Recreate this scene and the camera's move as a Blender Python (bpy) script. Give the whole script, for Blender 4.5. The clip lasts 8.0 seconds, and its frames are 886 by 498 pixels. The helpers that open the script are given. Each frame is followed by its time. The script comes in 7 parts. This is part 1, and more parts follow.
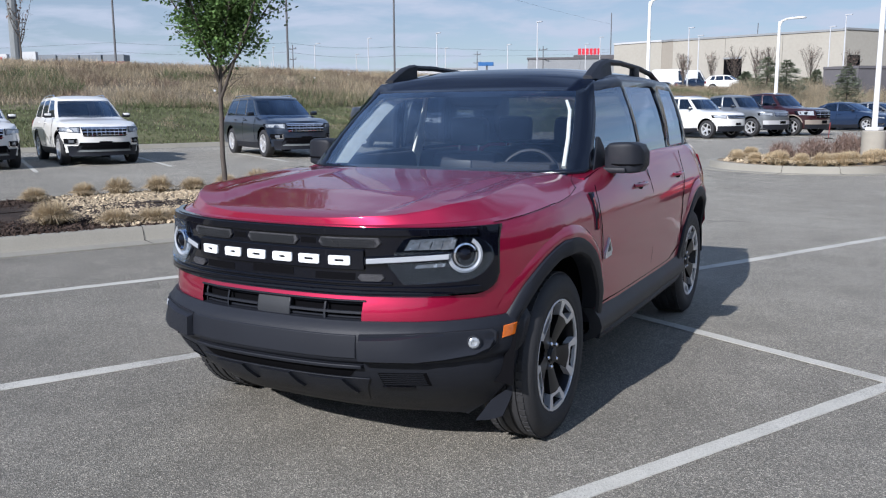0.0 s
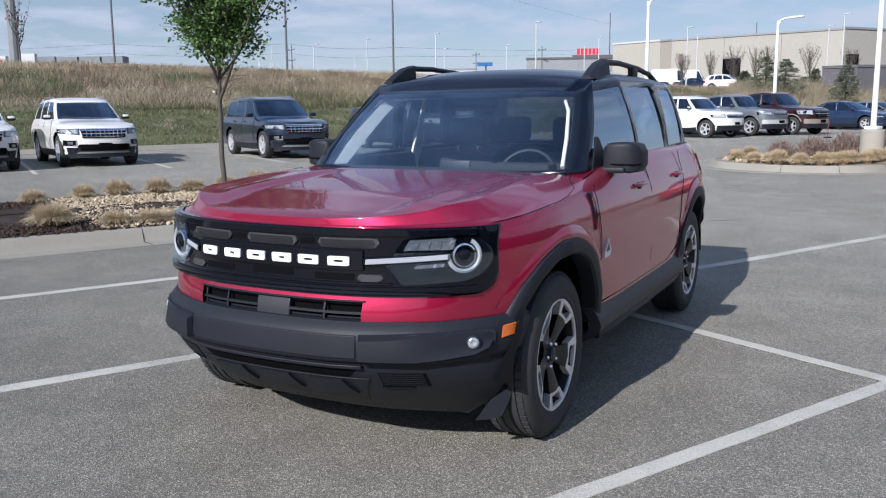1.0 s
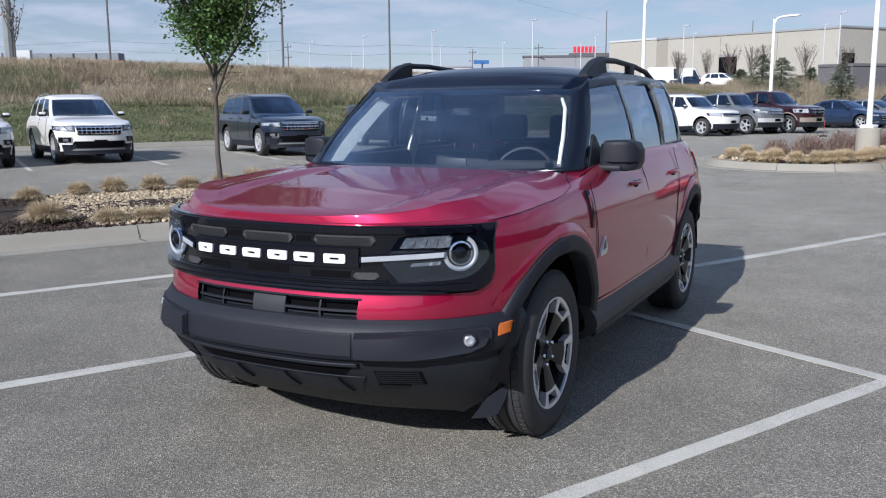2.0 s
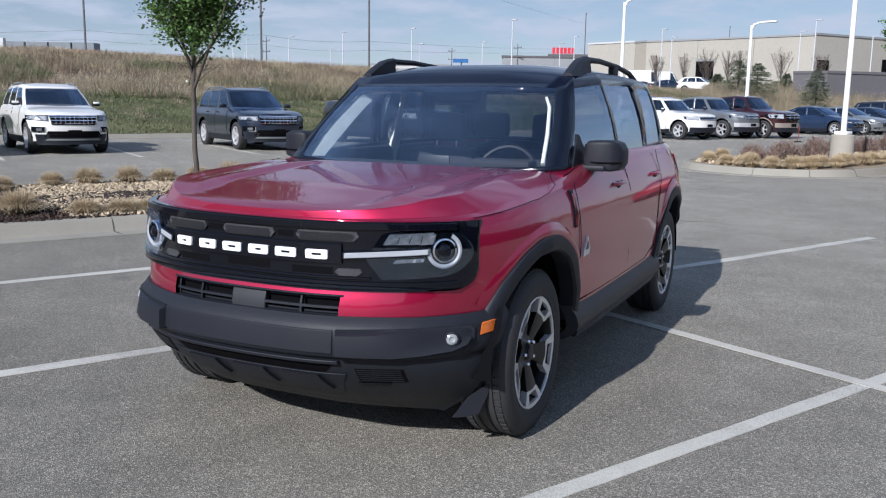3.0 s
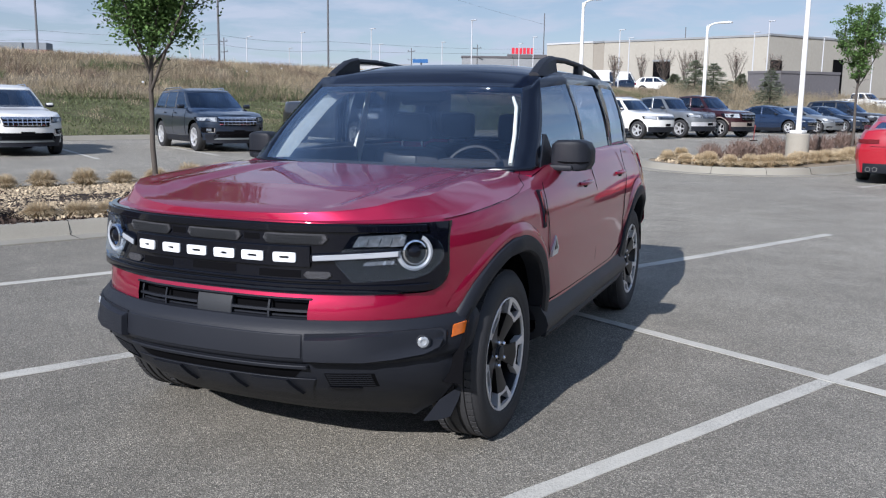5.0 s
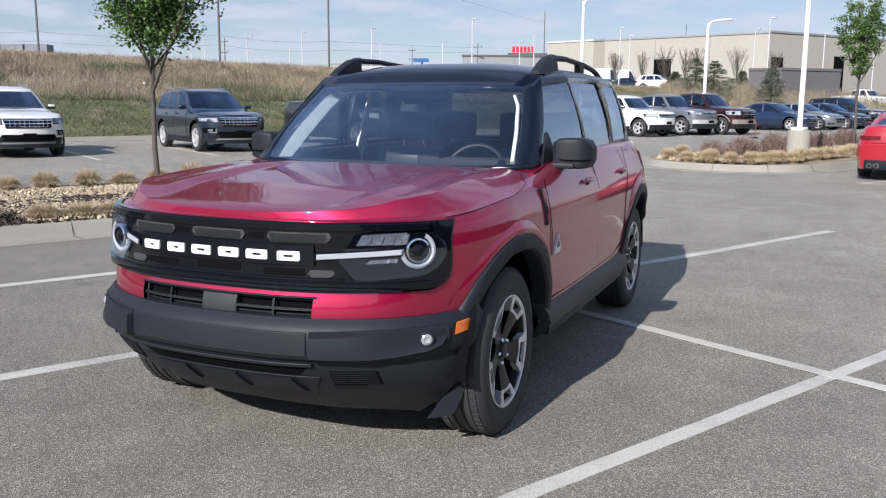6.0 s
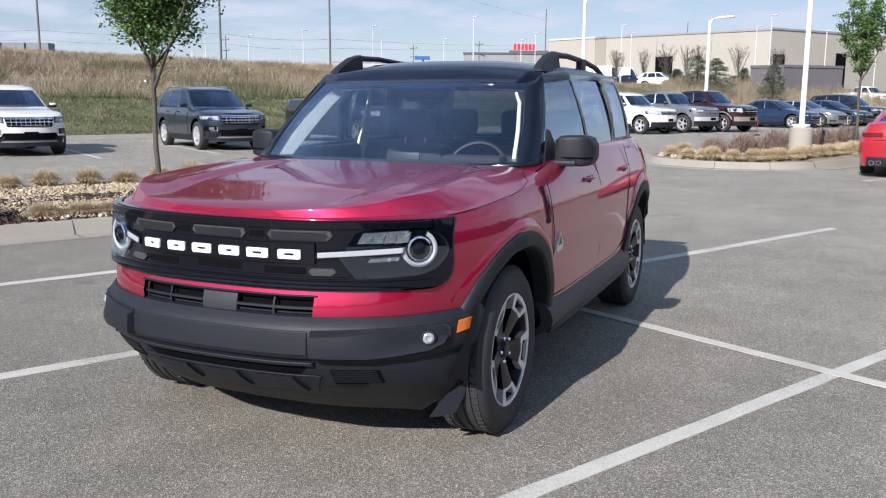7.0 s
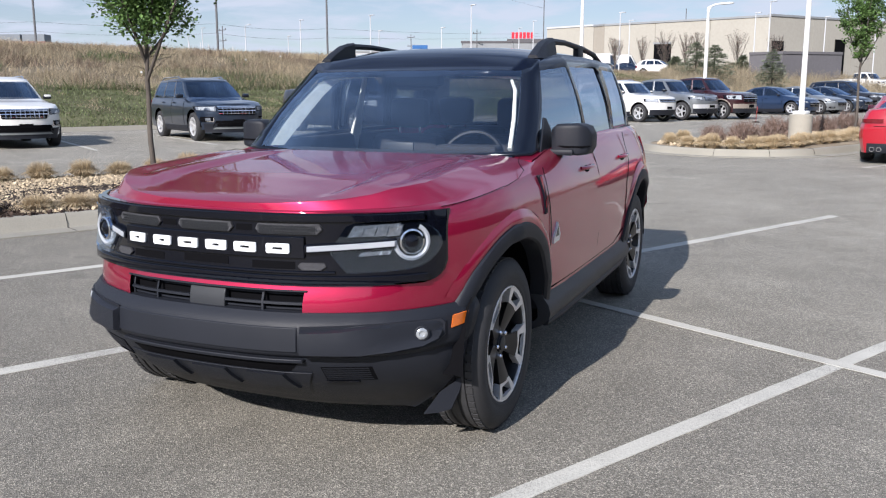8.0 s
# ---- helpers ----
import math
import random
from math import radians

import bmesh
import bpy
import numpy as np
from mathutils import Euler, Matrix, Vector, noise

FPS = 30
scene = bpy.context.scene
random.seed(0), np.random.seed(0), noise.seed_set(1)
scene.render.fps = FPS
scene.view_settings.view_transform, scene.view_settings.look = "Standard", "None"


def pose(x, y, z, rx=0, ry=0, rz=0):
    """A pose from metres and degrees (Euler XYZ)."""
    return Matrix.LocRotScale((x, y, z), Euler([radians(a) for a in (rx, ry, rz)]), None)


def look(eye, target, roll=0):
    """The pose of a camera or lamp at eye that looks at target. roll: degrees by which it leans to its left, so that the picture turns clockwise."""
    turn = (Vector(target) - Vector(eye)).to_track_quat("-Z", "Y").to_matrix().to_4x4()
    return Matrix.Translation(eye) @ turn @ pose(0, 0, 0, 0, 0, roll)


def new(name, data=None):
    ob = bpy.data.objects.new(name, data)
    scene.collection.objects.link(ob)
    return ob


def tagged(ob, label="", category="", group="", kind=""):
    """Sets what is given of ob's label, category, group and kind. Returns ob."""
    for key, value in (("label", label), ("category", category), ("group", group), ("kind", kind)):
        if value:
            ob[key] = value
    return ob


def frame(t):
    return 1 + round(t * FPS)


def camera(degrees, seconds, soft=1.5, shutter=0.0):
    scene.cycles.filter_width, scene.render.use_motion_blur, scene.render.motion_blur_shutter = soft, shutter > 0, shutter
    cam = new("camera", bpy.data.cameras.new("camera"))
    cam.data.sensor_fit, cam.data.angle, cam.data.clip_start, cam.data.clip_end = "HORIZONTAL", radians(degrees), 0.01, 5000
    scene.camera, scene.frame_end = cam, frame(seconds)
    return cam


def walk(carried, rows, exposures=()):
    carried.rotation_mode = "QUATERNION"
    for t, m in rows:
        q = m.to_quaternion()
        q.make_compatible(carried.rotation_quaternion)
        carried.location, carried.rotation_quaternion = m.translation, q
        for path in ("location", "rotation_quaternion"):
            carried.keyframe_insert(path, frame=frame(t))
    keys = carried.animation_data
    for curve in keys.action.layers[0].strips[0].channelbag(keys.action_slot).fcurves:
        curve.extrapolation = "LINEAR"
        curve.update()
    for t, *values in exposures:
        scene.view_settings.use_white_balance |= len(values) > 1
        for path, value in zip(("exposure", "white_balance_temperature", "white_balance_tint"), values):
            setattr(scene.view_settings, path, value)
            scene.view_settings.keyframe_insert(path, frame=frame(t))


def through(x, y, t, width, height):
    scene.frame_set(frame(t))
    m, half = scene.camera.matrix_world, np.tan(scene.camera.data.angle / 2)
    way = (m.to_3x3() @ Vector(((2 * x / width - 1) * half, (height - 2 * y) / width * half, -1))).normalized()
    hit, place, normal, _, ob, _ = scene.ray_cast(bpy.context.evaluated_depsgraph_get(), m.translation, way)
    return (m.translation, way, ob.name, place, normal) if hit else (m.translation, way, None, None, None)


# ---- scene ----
cam = camera(54.4, 8.0, soft=1.2)

PATH = [
    (0, (2.149, -3.451, 1.418), (1.227, -1.704, 1.099), -0.3),
    (0.5, (2.152, -3.452, 1.417), (1.231, -1.705, 1.099), -0.5),
    (1, (2.154, -3.456, 1.419), (1.233, -1.709, 1.101), -0.5),
    (2.5, (2.138, -3.441, 1.414), (1.243, -1.683, 1.086), 0.0),
    (3, (2.108, -3.434, 1.409), (1.246, -1.659, 1.082), 0.9),
    (3.5, (2.065, -3.42, 1.409), (1.21, -1.643, 1.082), 1.3),
    (4, (2.05, -3.399, 1.407), (1.233, -1.603, 1.083), 1.3),
    (4.5, (2.056, -3.404, 1.407), (1.269, -1.594, 1.083), 1.1),
    (6, (2.065, -3.433, 1.406), (1.281, -1.623, 1.079), 0.4),
    (6.5, (2.06, -3.439, 1.409), (1.277, -1.628, 1.081), 0.5),
    (7, (2.058, -3.417, 1.404), (1.271, -1.609, 1.072), 0.3),
    (7.5, (2.047, -3.379, 1.4), (1.264, -1.574, 1.045), 0.1),
    (8, (2.041, -3.323, 1.4), (1.257, -1.518, 1.044), -0.1),
]
EXPOSURES = [(0, 0.32, 6040, 13), (1.0, 0.32, 6040, 13), (2.5, 0.25, 6010, 13), (4.5, 0.27, 6010, 13), (6, 0.48, 6290, 14), (8, 0.57, 6350, 14)]
walk(cam, [(t, look(eye, target, roll)) for t, eye, target, roll in PATH], EXPOSURES)

# ---- world, sun ----
SUN_WAY = Vector((0.18, 1.94, -1.2)).normalized()
world = bpy.data.worlds.new("world")
scene.world = world
world.use_nodes = True
wn, wl = world.node_tree.nodes, world.node_tree.links
wn.clear()
sky = wn.new("ShaderNodeTexSky")
sky.sky_type = "NISHITA"
sky.sun_disc = False
sky.sun_elevation = math.asin(-SUN_WAY.z)
sky.sun_rotation = math.atan2(-SUN_WAY.x, -SUN_WAY.y)
sky.air_density, sky.dust_density, sky.ozone_density = 0.9, 0.2, 2.5
# thin, broken clouds laid over the sky
tc = wn.new("ShaderNodeTexCoord")
sep = wn.new("ShaderNodeSeparateXYZ")
wl.new(tc.outputs["Generated"], sep.inputs[0])
lift = wn.new("ShaderNodeMath"); lift.operation = "ADD"; lift.inputs[1].default_value = 0.12
wl.new(sep.outputs["Z"], lift.inputs[0])
flat = wn.new("ShaderNodeVectorMath"); flat.operation = "DIVIDE"
wl.new(tc.outputs["Generated"], flat.inputs[0])
comb = wn.new("ShaderNodeCombineXYZ")
for k in range(3):
    wl.new(lift.outputs[0], comb.inputs[k])
wl.new(comb.outputs[0], flat.inputs[1])
cl = wn.new("ShaderNodeTexNoise")
cl.inputs["Scale"].default_value = 2.1
cl.inputs["Detail"].default_value = 9
cl.inputs["Roughness"].default_value = 0.58
cl.inputs["Distortion"].default_value = 0.25
wl.new(flat.outputs[0], cl.inputs["Vector"])
ramp = wn.new("ShaderNodeValToRGB")
ramp.color_ramp.elements[0].position, ramp.color_ramp.elements[1].position = 0.44, 0.63
ramp.color_ramp.elements[0].color, ramp.color_ramp.elements[1].color = (0.36, 0.36, 0.36, 1), (0.92, 0.92, 0.92, 1)
wl.new(cl.outputs["Fac"], ramp.inputs[0])
high = wn.new("ShaderNodeMapRange")
high.inputs[1].default_value, high.inputs[2].default_value, high.inputs[3].default_value, high.inputs[4].default_value = 0.70, 1.0, 1.0, 0.30
wl.new(sep.outputs["Z"], high.inputs[0])
veil = wn.new("ShaderNodeMath"); veil.operation = "MULTIPLY"
wl.new(ramp.outputs[0], veil.inputs[0]); wl.new(high.outputs[0], veil.inputs[1])
mixc = wn.new("ShaderNodeMixRGB")
# the haze is whiter low down and bluer overhead
tall = wn.new("ShaderNodeMapRange"); tall.inputs[1].default_value, tall.inputs[2].default_value = 0.22, 0.6
wl.new(sep.outputs["Z"], tall.inputs[0])
hazec = wn.new("ShaderNodeMixRGB")
hazec.inputs[1].default_value, hazec.inputs[2].default_value = (7.3, 8.1, 9.5, 1), (6.6, 8.9, 13.2, 1)
wl.new(tall.outputs[0], hazec.inputs[0]); wl.new(hazec.outputs[0], mixc.inputs[2])
wl.new(veil.outputs[0], mixc.inputs[0])
wl.new(sky.outputs[0], mixc.inputs[1])
bg = wn.new("ShaderNodeBackground")
bg.inputs["Strength"].default_value = 0.062
wl.new(mixc.outputs[0], bg.inputs["Color"])
wo = wn.new("ShaderNodeOutputWorld")
wl.new(bg.outputs[0], wo.inputs["Surface"])

sun = new("sun", bpy.data.lights.new("sun", "SUN"))
sun.data.energy, sun.data.angle, sun.data.color = 5.1, radians(0.6), (1.0, 0.965, 0.91)
sun.matrix_world = look((0, 0, 30), Vector((0, 0, 30)) + SUN_WAY)

# ---- tools for meshes and things ----
def nodes_of(name):
    m = bpy.data.materials.new(name)
    m.use_nodes = True
    return m, m.node_tree.nodes, m.node_tree.links, m.node_tree.nodes["Principled BSDF"]


def paint(name, col, rough=0.5, metal=0.0, var=0.12, scale=3.0, fine=60.0, bump=0.0, coat=0.0, col2=None, rvar=0.1, spec=0.5, rand=0.0, haze=0.02, gloss=1.5):
    """A surface with broad stains and fine grain in colour, gloss and relief."""
    m, n, l, b = nodes_of(name)
    co = n.new("ShaderNodeTexCoord")
    big = n.new("ShaderNodeTexNoise"); big.inputs["Scale"].default_value = scale; big.inputs["Detail"].default_value = 5
    small = n.new("ShaderNodeTexNoise"); small.inputs["Scale"].default_value = fine; small.inputs["Detail"].default_value = 3
    for t in (big, small):
        l.new(co.outputs["Object"], t.inputs["Vector"])
    add = n.new("ShaderNodeMath"); add.operation = "ADD"
    l.new(big.outputs["Fac"], add.inputs[0]); l.new(small.outputs["Fac"], add.inputs[1])
    half = n.new("ShaderNodeMath"); half.operation = "MULTIPLY"; half.inputs[1].default_value = 0.5
    l.new(add.outputs[0], half.inputs[0])
    r = n.new("ShaderNodeValToRGB")
    c2 = col2 or [c * (1 + var) for c in col]
    c1 = [c * (1 - var) for c in col]
    r.color_ramp.elements[0].position, r.color_ramp.elements[1].position = 0.35, 0.65
    r.color_ramp.elements[0].color, r.color_ramp.elements[1].color = (*c1, 1), (*c2, 1)
    l.new(half.outputs[0], r.inputs[0])
    out = r.outputs[0]
    if rand:
        oi = n.new("ShaderNodeNewGeometry")
        hs = n.new("ShaderNodeHueSaturation")
        mr = n.new("ShaderNodeMapRange"); mr.inputs[3].default_value = 1 - rand; mr.inputs[4].default_value = 1 + rand
        l.new(oi.outputs["Random Per Island"], mr.inputs[0]); l.new(mr.outputs[0], hs.inputs["Value"])
        l.new(out, hs.inputs["Color"]); out = hs.outputs[0]
    l.new(out, b.inputs["Base Color"])
    mr2 = n.new("ShaderNodeMapRange"); mr2.inputs[3].default_value = max(0.0, rough - rvar); mr2.inputs[4].default_value = min(1, rough + rvar)
    l.new(half.outputs[0], mr2.inputs[0]); l.new(mr2.outputs[0], b.inputs["Roughness"])
    b.inputs["Metallic"].default_value = metal
    b.inputs["Specular IOR Level"].default_value = spec
    if coat:
        b.inputs["Coat Weight"].default_value = coat
        b.inputs["Coat Roughness"].default_value = haze
        b.inputs["Coat IOR"].default_value = gloss
    if bump:
        bp = n.new("ShaderNodeBump"); bp.inputs["Strength"].default_value = bump; bp.inputs["Distance"].default_value = 0.01
        l.new(small.outputs["Fac"], bp.inputs["Height"]); l.new(bp.outputs[0], b.inputs["Normal"])
    return m


def pane(name, tint, rough=0.0, ior=2.1, film=(0.56, 0.74, 1.0), power=4.0):
    """Thin tinted glass: clear tint with a mirror film that grows towards grazing."""
    m, n, l, b = nodes_of(name)
    n.remove(b)
    tr = n.new("ShaderNodeBsdfTransparent"); tr.inputs[0].default_value = (*tint, 1)
    gl = n.new("ShaderNodeBsdfGlossy"); gl.inputs["Color"].default_value = (*film, 1); gl.inputs["Roughness"].default_value = rough
    lw = n.new("ShaderNodeLayerWeight"); lw.inputs["Blend"].default_value = 0.5
    base = ((ior - 1) / (ior + 1)) ** 2
    bend = n.new("ShaderNodeMath"); bend.operation = "POWER"; bend.inputs[1].default_value = power
    l.new(lw.outputs["Facing"], bend.inputs[0])
    amount = n.new("ShaderNodeMath"); amount.operation = "MULTIPLY_ADD"; amount.inputs[1].default_value, amount.inputs[2].default_value = 1 - base, base
    l.new(bend.outputs[0], amount.inputs[0])
    mx = n.new("ShaderNodeMixShader")
    l.new(amount.outputs[0], mx.inputs[0]); l.new(tr.outputs[0], mx.inputs[1]); l.new(gl.outputs[0], mx.inputs[2])
    l.new(mx.outputs[0], n["Material Output"].inputs[0])
    return m


def mesh_of(name, bm, mats, sharp=35):
    me = bpy.data.meshes.new(name)
    bmesh.ops.recalc_face_normals(bm, faces=bm.faces)
    bm.to_mesh(me)
    bm.free()
    for m in (mats if isinstance(mats, (list, tuple)) else [mats]):
        me.materials.append(m)
    if sharp:
        me.shade_smooth()
        me.set_sharp_from_angle(angle=radians(sharp))
    return me


def part(name, bm, mats, parent, label="", sharp=35, at=None):
    ob = new(name, mesh_of(name, bm, mats, sharp) if isinstance(bm, bmesh.types.BMesh) else bm)
    ob.parent = parent
    if at is not None:
        ob.matrix_basis = at
    return tagged(ob, label)


def thing(name, label, category, m=None, group="", kind=""):
    ob = new(name)
    ob.empty_display_size = 0.2
    if m is not None:
        ob.matrix_basis = m
    return tagged(ob, label, category, group, kind)


def solo(name, bm, mats, label, category, m=None, group="", kind="", sharp=35):
    ob = new(name, mesh_of(name, bm, mats, sharp) if isinstance(bm, bmesh.types.BMesh) else bm)
    if m is not None:
        ob.matrix_basis = m
    return tagged(ob, label, category, group, kind)


def box(x0, x1, y0, y1, z0, z1, bevel=0.0, bm=None, m=None):
    own = bmesh.new()
    v = [own.verts.new((x, y, z)) for x in (x0, x1) for y in (y0, y1) for z in (z0, z1)]
    for f in ((0, 1, 3, 2), (4, 6, 7, 5), (0, 4, 5, 1), (2, 3, 7, 6), (0, 2, 6, 4), (1, 5, 7, 3)):
        own.faces.new([v[i] for i in f])
    if bevel:
        bmesh.ops.bevel(own, geom=own.edges[:], offset=bevel, segments=2, affect="EDGES", profile=0.5)
    if m is not None:
        own.transform(m)
    return own if bm is None else merge(bm, own)


def merge(bm, other):
    me = bpy.data.meshes.new("tmp")
    other.to_mesh(me)
    other.free()
    bm.from_mesh(me)
    bpy.data.meshes.remove(me)
    return bm


def lathe(profile, seg=48, axis="x", bm=None, close=False):
    """Turns (radius, along) pairs about the axis."""
    own = bm or bmesh.new()
    rings = []
    for r, a in profile:
        ring = []
        for k in range(seg):
            c, s = r * math.cos(2 * math.pi * k / seg), r * math.sin(2 * math.pi * k / seg)
            p = {"x": (a, c, s), "y": (c, a, s), "z": (c, s, a)}[axis]
            ring.append(own.verts.new(p))
        rings.append(ring)
    pairs = list(zip(rings, rings[1:])) + ([(rings[-1], rings[0])] if close else [])
    for p, q in pairs:
        for k in range(seg):
            own.faces.new((p[k], p[(k + 1) % seg], q[(k + 1) % seg], q[k]))
    if not close:
        for ring in (rings[0], rings[-1]):
            own.faces.new(ring)
    return own


def tube(points, radii, seg=8, bm=None, flat=1.0):
    """A tube along points, with a radius at each."""
    own = bm or bmesh.new()
    pts = [Vector(p) for p in points]
    if not isinstance(radii, (list, tuple)):
        radii = [radii] * len(pts)
    rings = []
    for i, p in enumerate(pts):
        d = (pts[min(i + 1, len(pts) - 1)] - pts[max(i - 1, 0)]).normalized()
        a = d.cross(Vector((0, 0, 1)) if abs(d.z) < 0.9 else Vector((1, 0, 0))).normalized()
        b = d.cross(a)
        rings.append([own.verts.new(p + radii[i] * (math.cos(t) * a + flat * math.sin(t) * b)) for t in [2 * math.pi * k / seg for k in range(seg)]])
    for p, q in zip(rings, rings[1:]):
        for k in range(seg):
            own.faces.new((p[k], p[(k + 1) % seg], q[(k + 1) % seg], q[k]))
    own.faces.new(rings[0]); own.faces.new(rings[-1])
    return own


def sheet(rows, bm=None, close=False):
    """Faces between rows of points of equal length."""
    own = bm or bmesh.new()
    vs = [[own.verts.new(p) for p in row] for row in rows]
    for a, b in zip(vs, vs[1:]):
        n = len(a)
        for k in range(n if close else n - 1):
            own.faces.new((a[k], a[(k + 1) % n], b[(k + 1) % n], b[k]))
    return own


def slab(rows, back):
    """A sheet of points with a second one moved by back, closed round its rim."""
    own = bmesh.new()
    n, m = len(rows), len(rows[0])
    b = Vector(back)
    A = [[own.verts.new(p) for p in row] for row in rows]
    B = [[own.verts.new(Vector(p) + b) for p in row] for row in rows]
    for V in (A, B):
        for i in range(n - 1):
            for k in range(m - 1):
                own.faces.new((V[i][k], V[i][k + 1], V[i + 1][k + 1], V[i + 1][k]))
    rim = [(0, k) for k in range(m)] + [(i, m - 1) for i in range(1, n)] + [(n - 1, k) for k in range(m - 2, -1, -1)] + [(i, 0) for i in range(n - 2, 0, -1)]
    for (i, k), (j, h) in zip(rim, rim[1:] + rim[:1]):
        own.faces.new((A[i][k], A[j][h], B[j][h], B[i][k]))
    return own


def prism(points, back):
    """A flat or curved outline given depth."""
    own = bmesh.new()
    b = Vector(back)
    A = [own.verts.new(p) for p in points]
    B = [own.verts.new(Vector(p) + b) for p in points]
    own.faces.new(A); own.faces.new(B[::-1])
    for k in range(len(A)):
        h = (k + 1) % len(A)
        own.faces.new((A[k], A[h], B[h], B[k]))
    return own


def lerp(t, pts):
    """Linear steps through (t, value) pairs."""
    if t <= pts[0][0]:
        return pts[0][1]
    for (a, u), (b, v) in zip(pts, pts[1:]):
        if t <= b:
            return u + (v - u) * (t - a) / (b - a)
    return pts[-1][1]


def ease(t, pts):
    """The same with rounded steps."""
    return sum(lerp(t + d, pts) * w for d, w in ((-0.06, 0.2), (-0.03, 0.2), (0, 0.2), (0.03, 0.2), (0.06, 0.2)))


# ---- the lot: rows of bays run along LU, bays run along LV ----
LU, LV = Vector((0.469, 0.883, 0)), Vector((0.883, -0.469, 0))


def rise(x, y):
    """The lot climbs gently away from the near bays."""
    return 0.006 * max(0.0, (x - 2) * -0.4 + (y + 3.4) * 0.9165 - 8)


def lot(u, v, z=0.0):
    p = LU * u + LV * v
    return Vector((p.x, p.y, rise(p.x, p.y) + z))


def bank_foot(u):
    """How far the foot of the bank lies behind the lot's near part."""
    return lerp(u, [(38, 0.0), (55, 2.2), (75, 2.2), (110, 1.0)])


def land(u, v):
    """Height of the sheet of ground: flat lot, mown slope, then a bank of tall grass and a plateau."""
    p = LU * u + LV * v
    s = -v - bank_foot(u)
    crest = lerp(u, [(-60, 4.3), (10, 3.98), (35, 3.62), (65, 3.1), (140, 3.5)])
    h = lerp(s, [(27.8, 0.0), (29, 0.12), (34, 0.38), (44, 0.9), (50, 1.0), (90, 1.0)]) * crest
    return rise(p.x, p.y) * (1 if s < 28 else max(0, 1 - (s - 28) / 20)) + h


def stand(u, v, dz=0.0):
    """A point on the land."""
    p = LU * u + LV * v
    return Vector((p.x, p.y, land(u, v) + dz))


def quick(name, verts, faces, mats, sharp=0, idx=None):
    me = bpy.data.meshes.new(name)
    me.from_pydata(verts, [], faces)
    for m in (mats if isinstance(mats, (list, tuple)) else [mats]):
        me.materials.append(m)
    if idx is not None:
        me.polygons.foreach_set("material_index", idx)
    me.update()
    return me

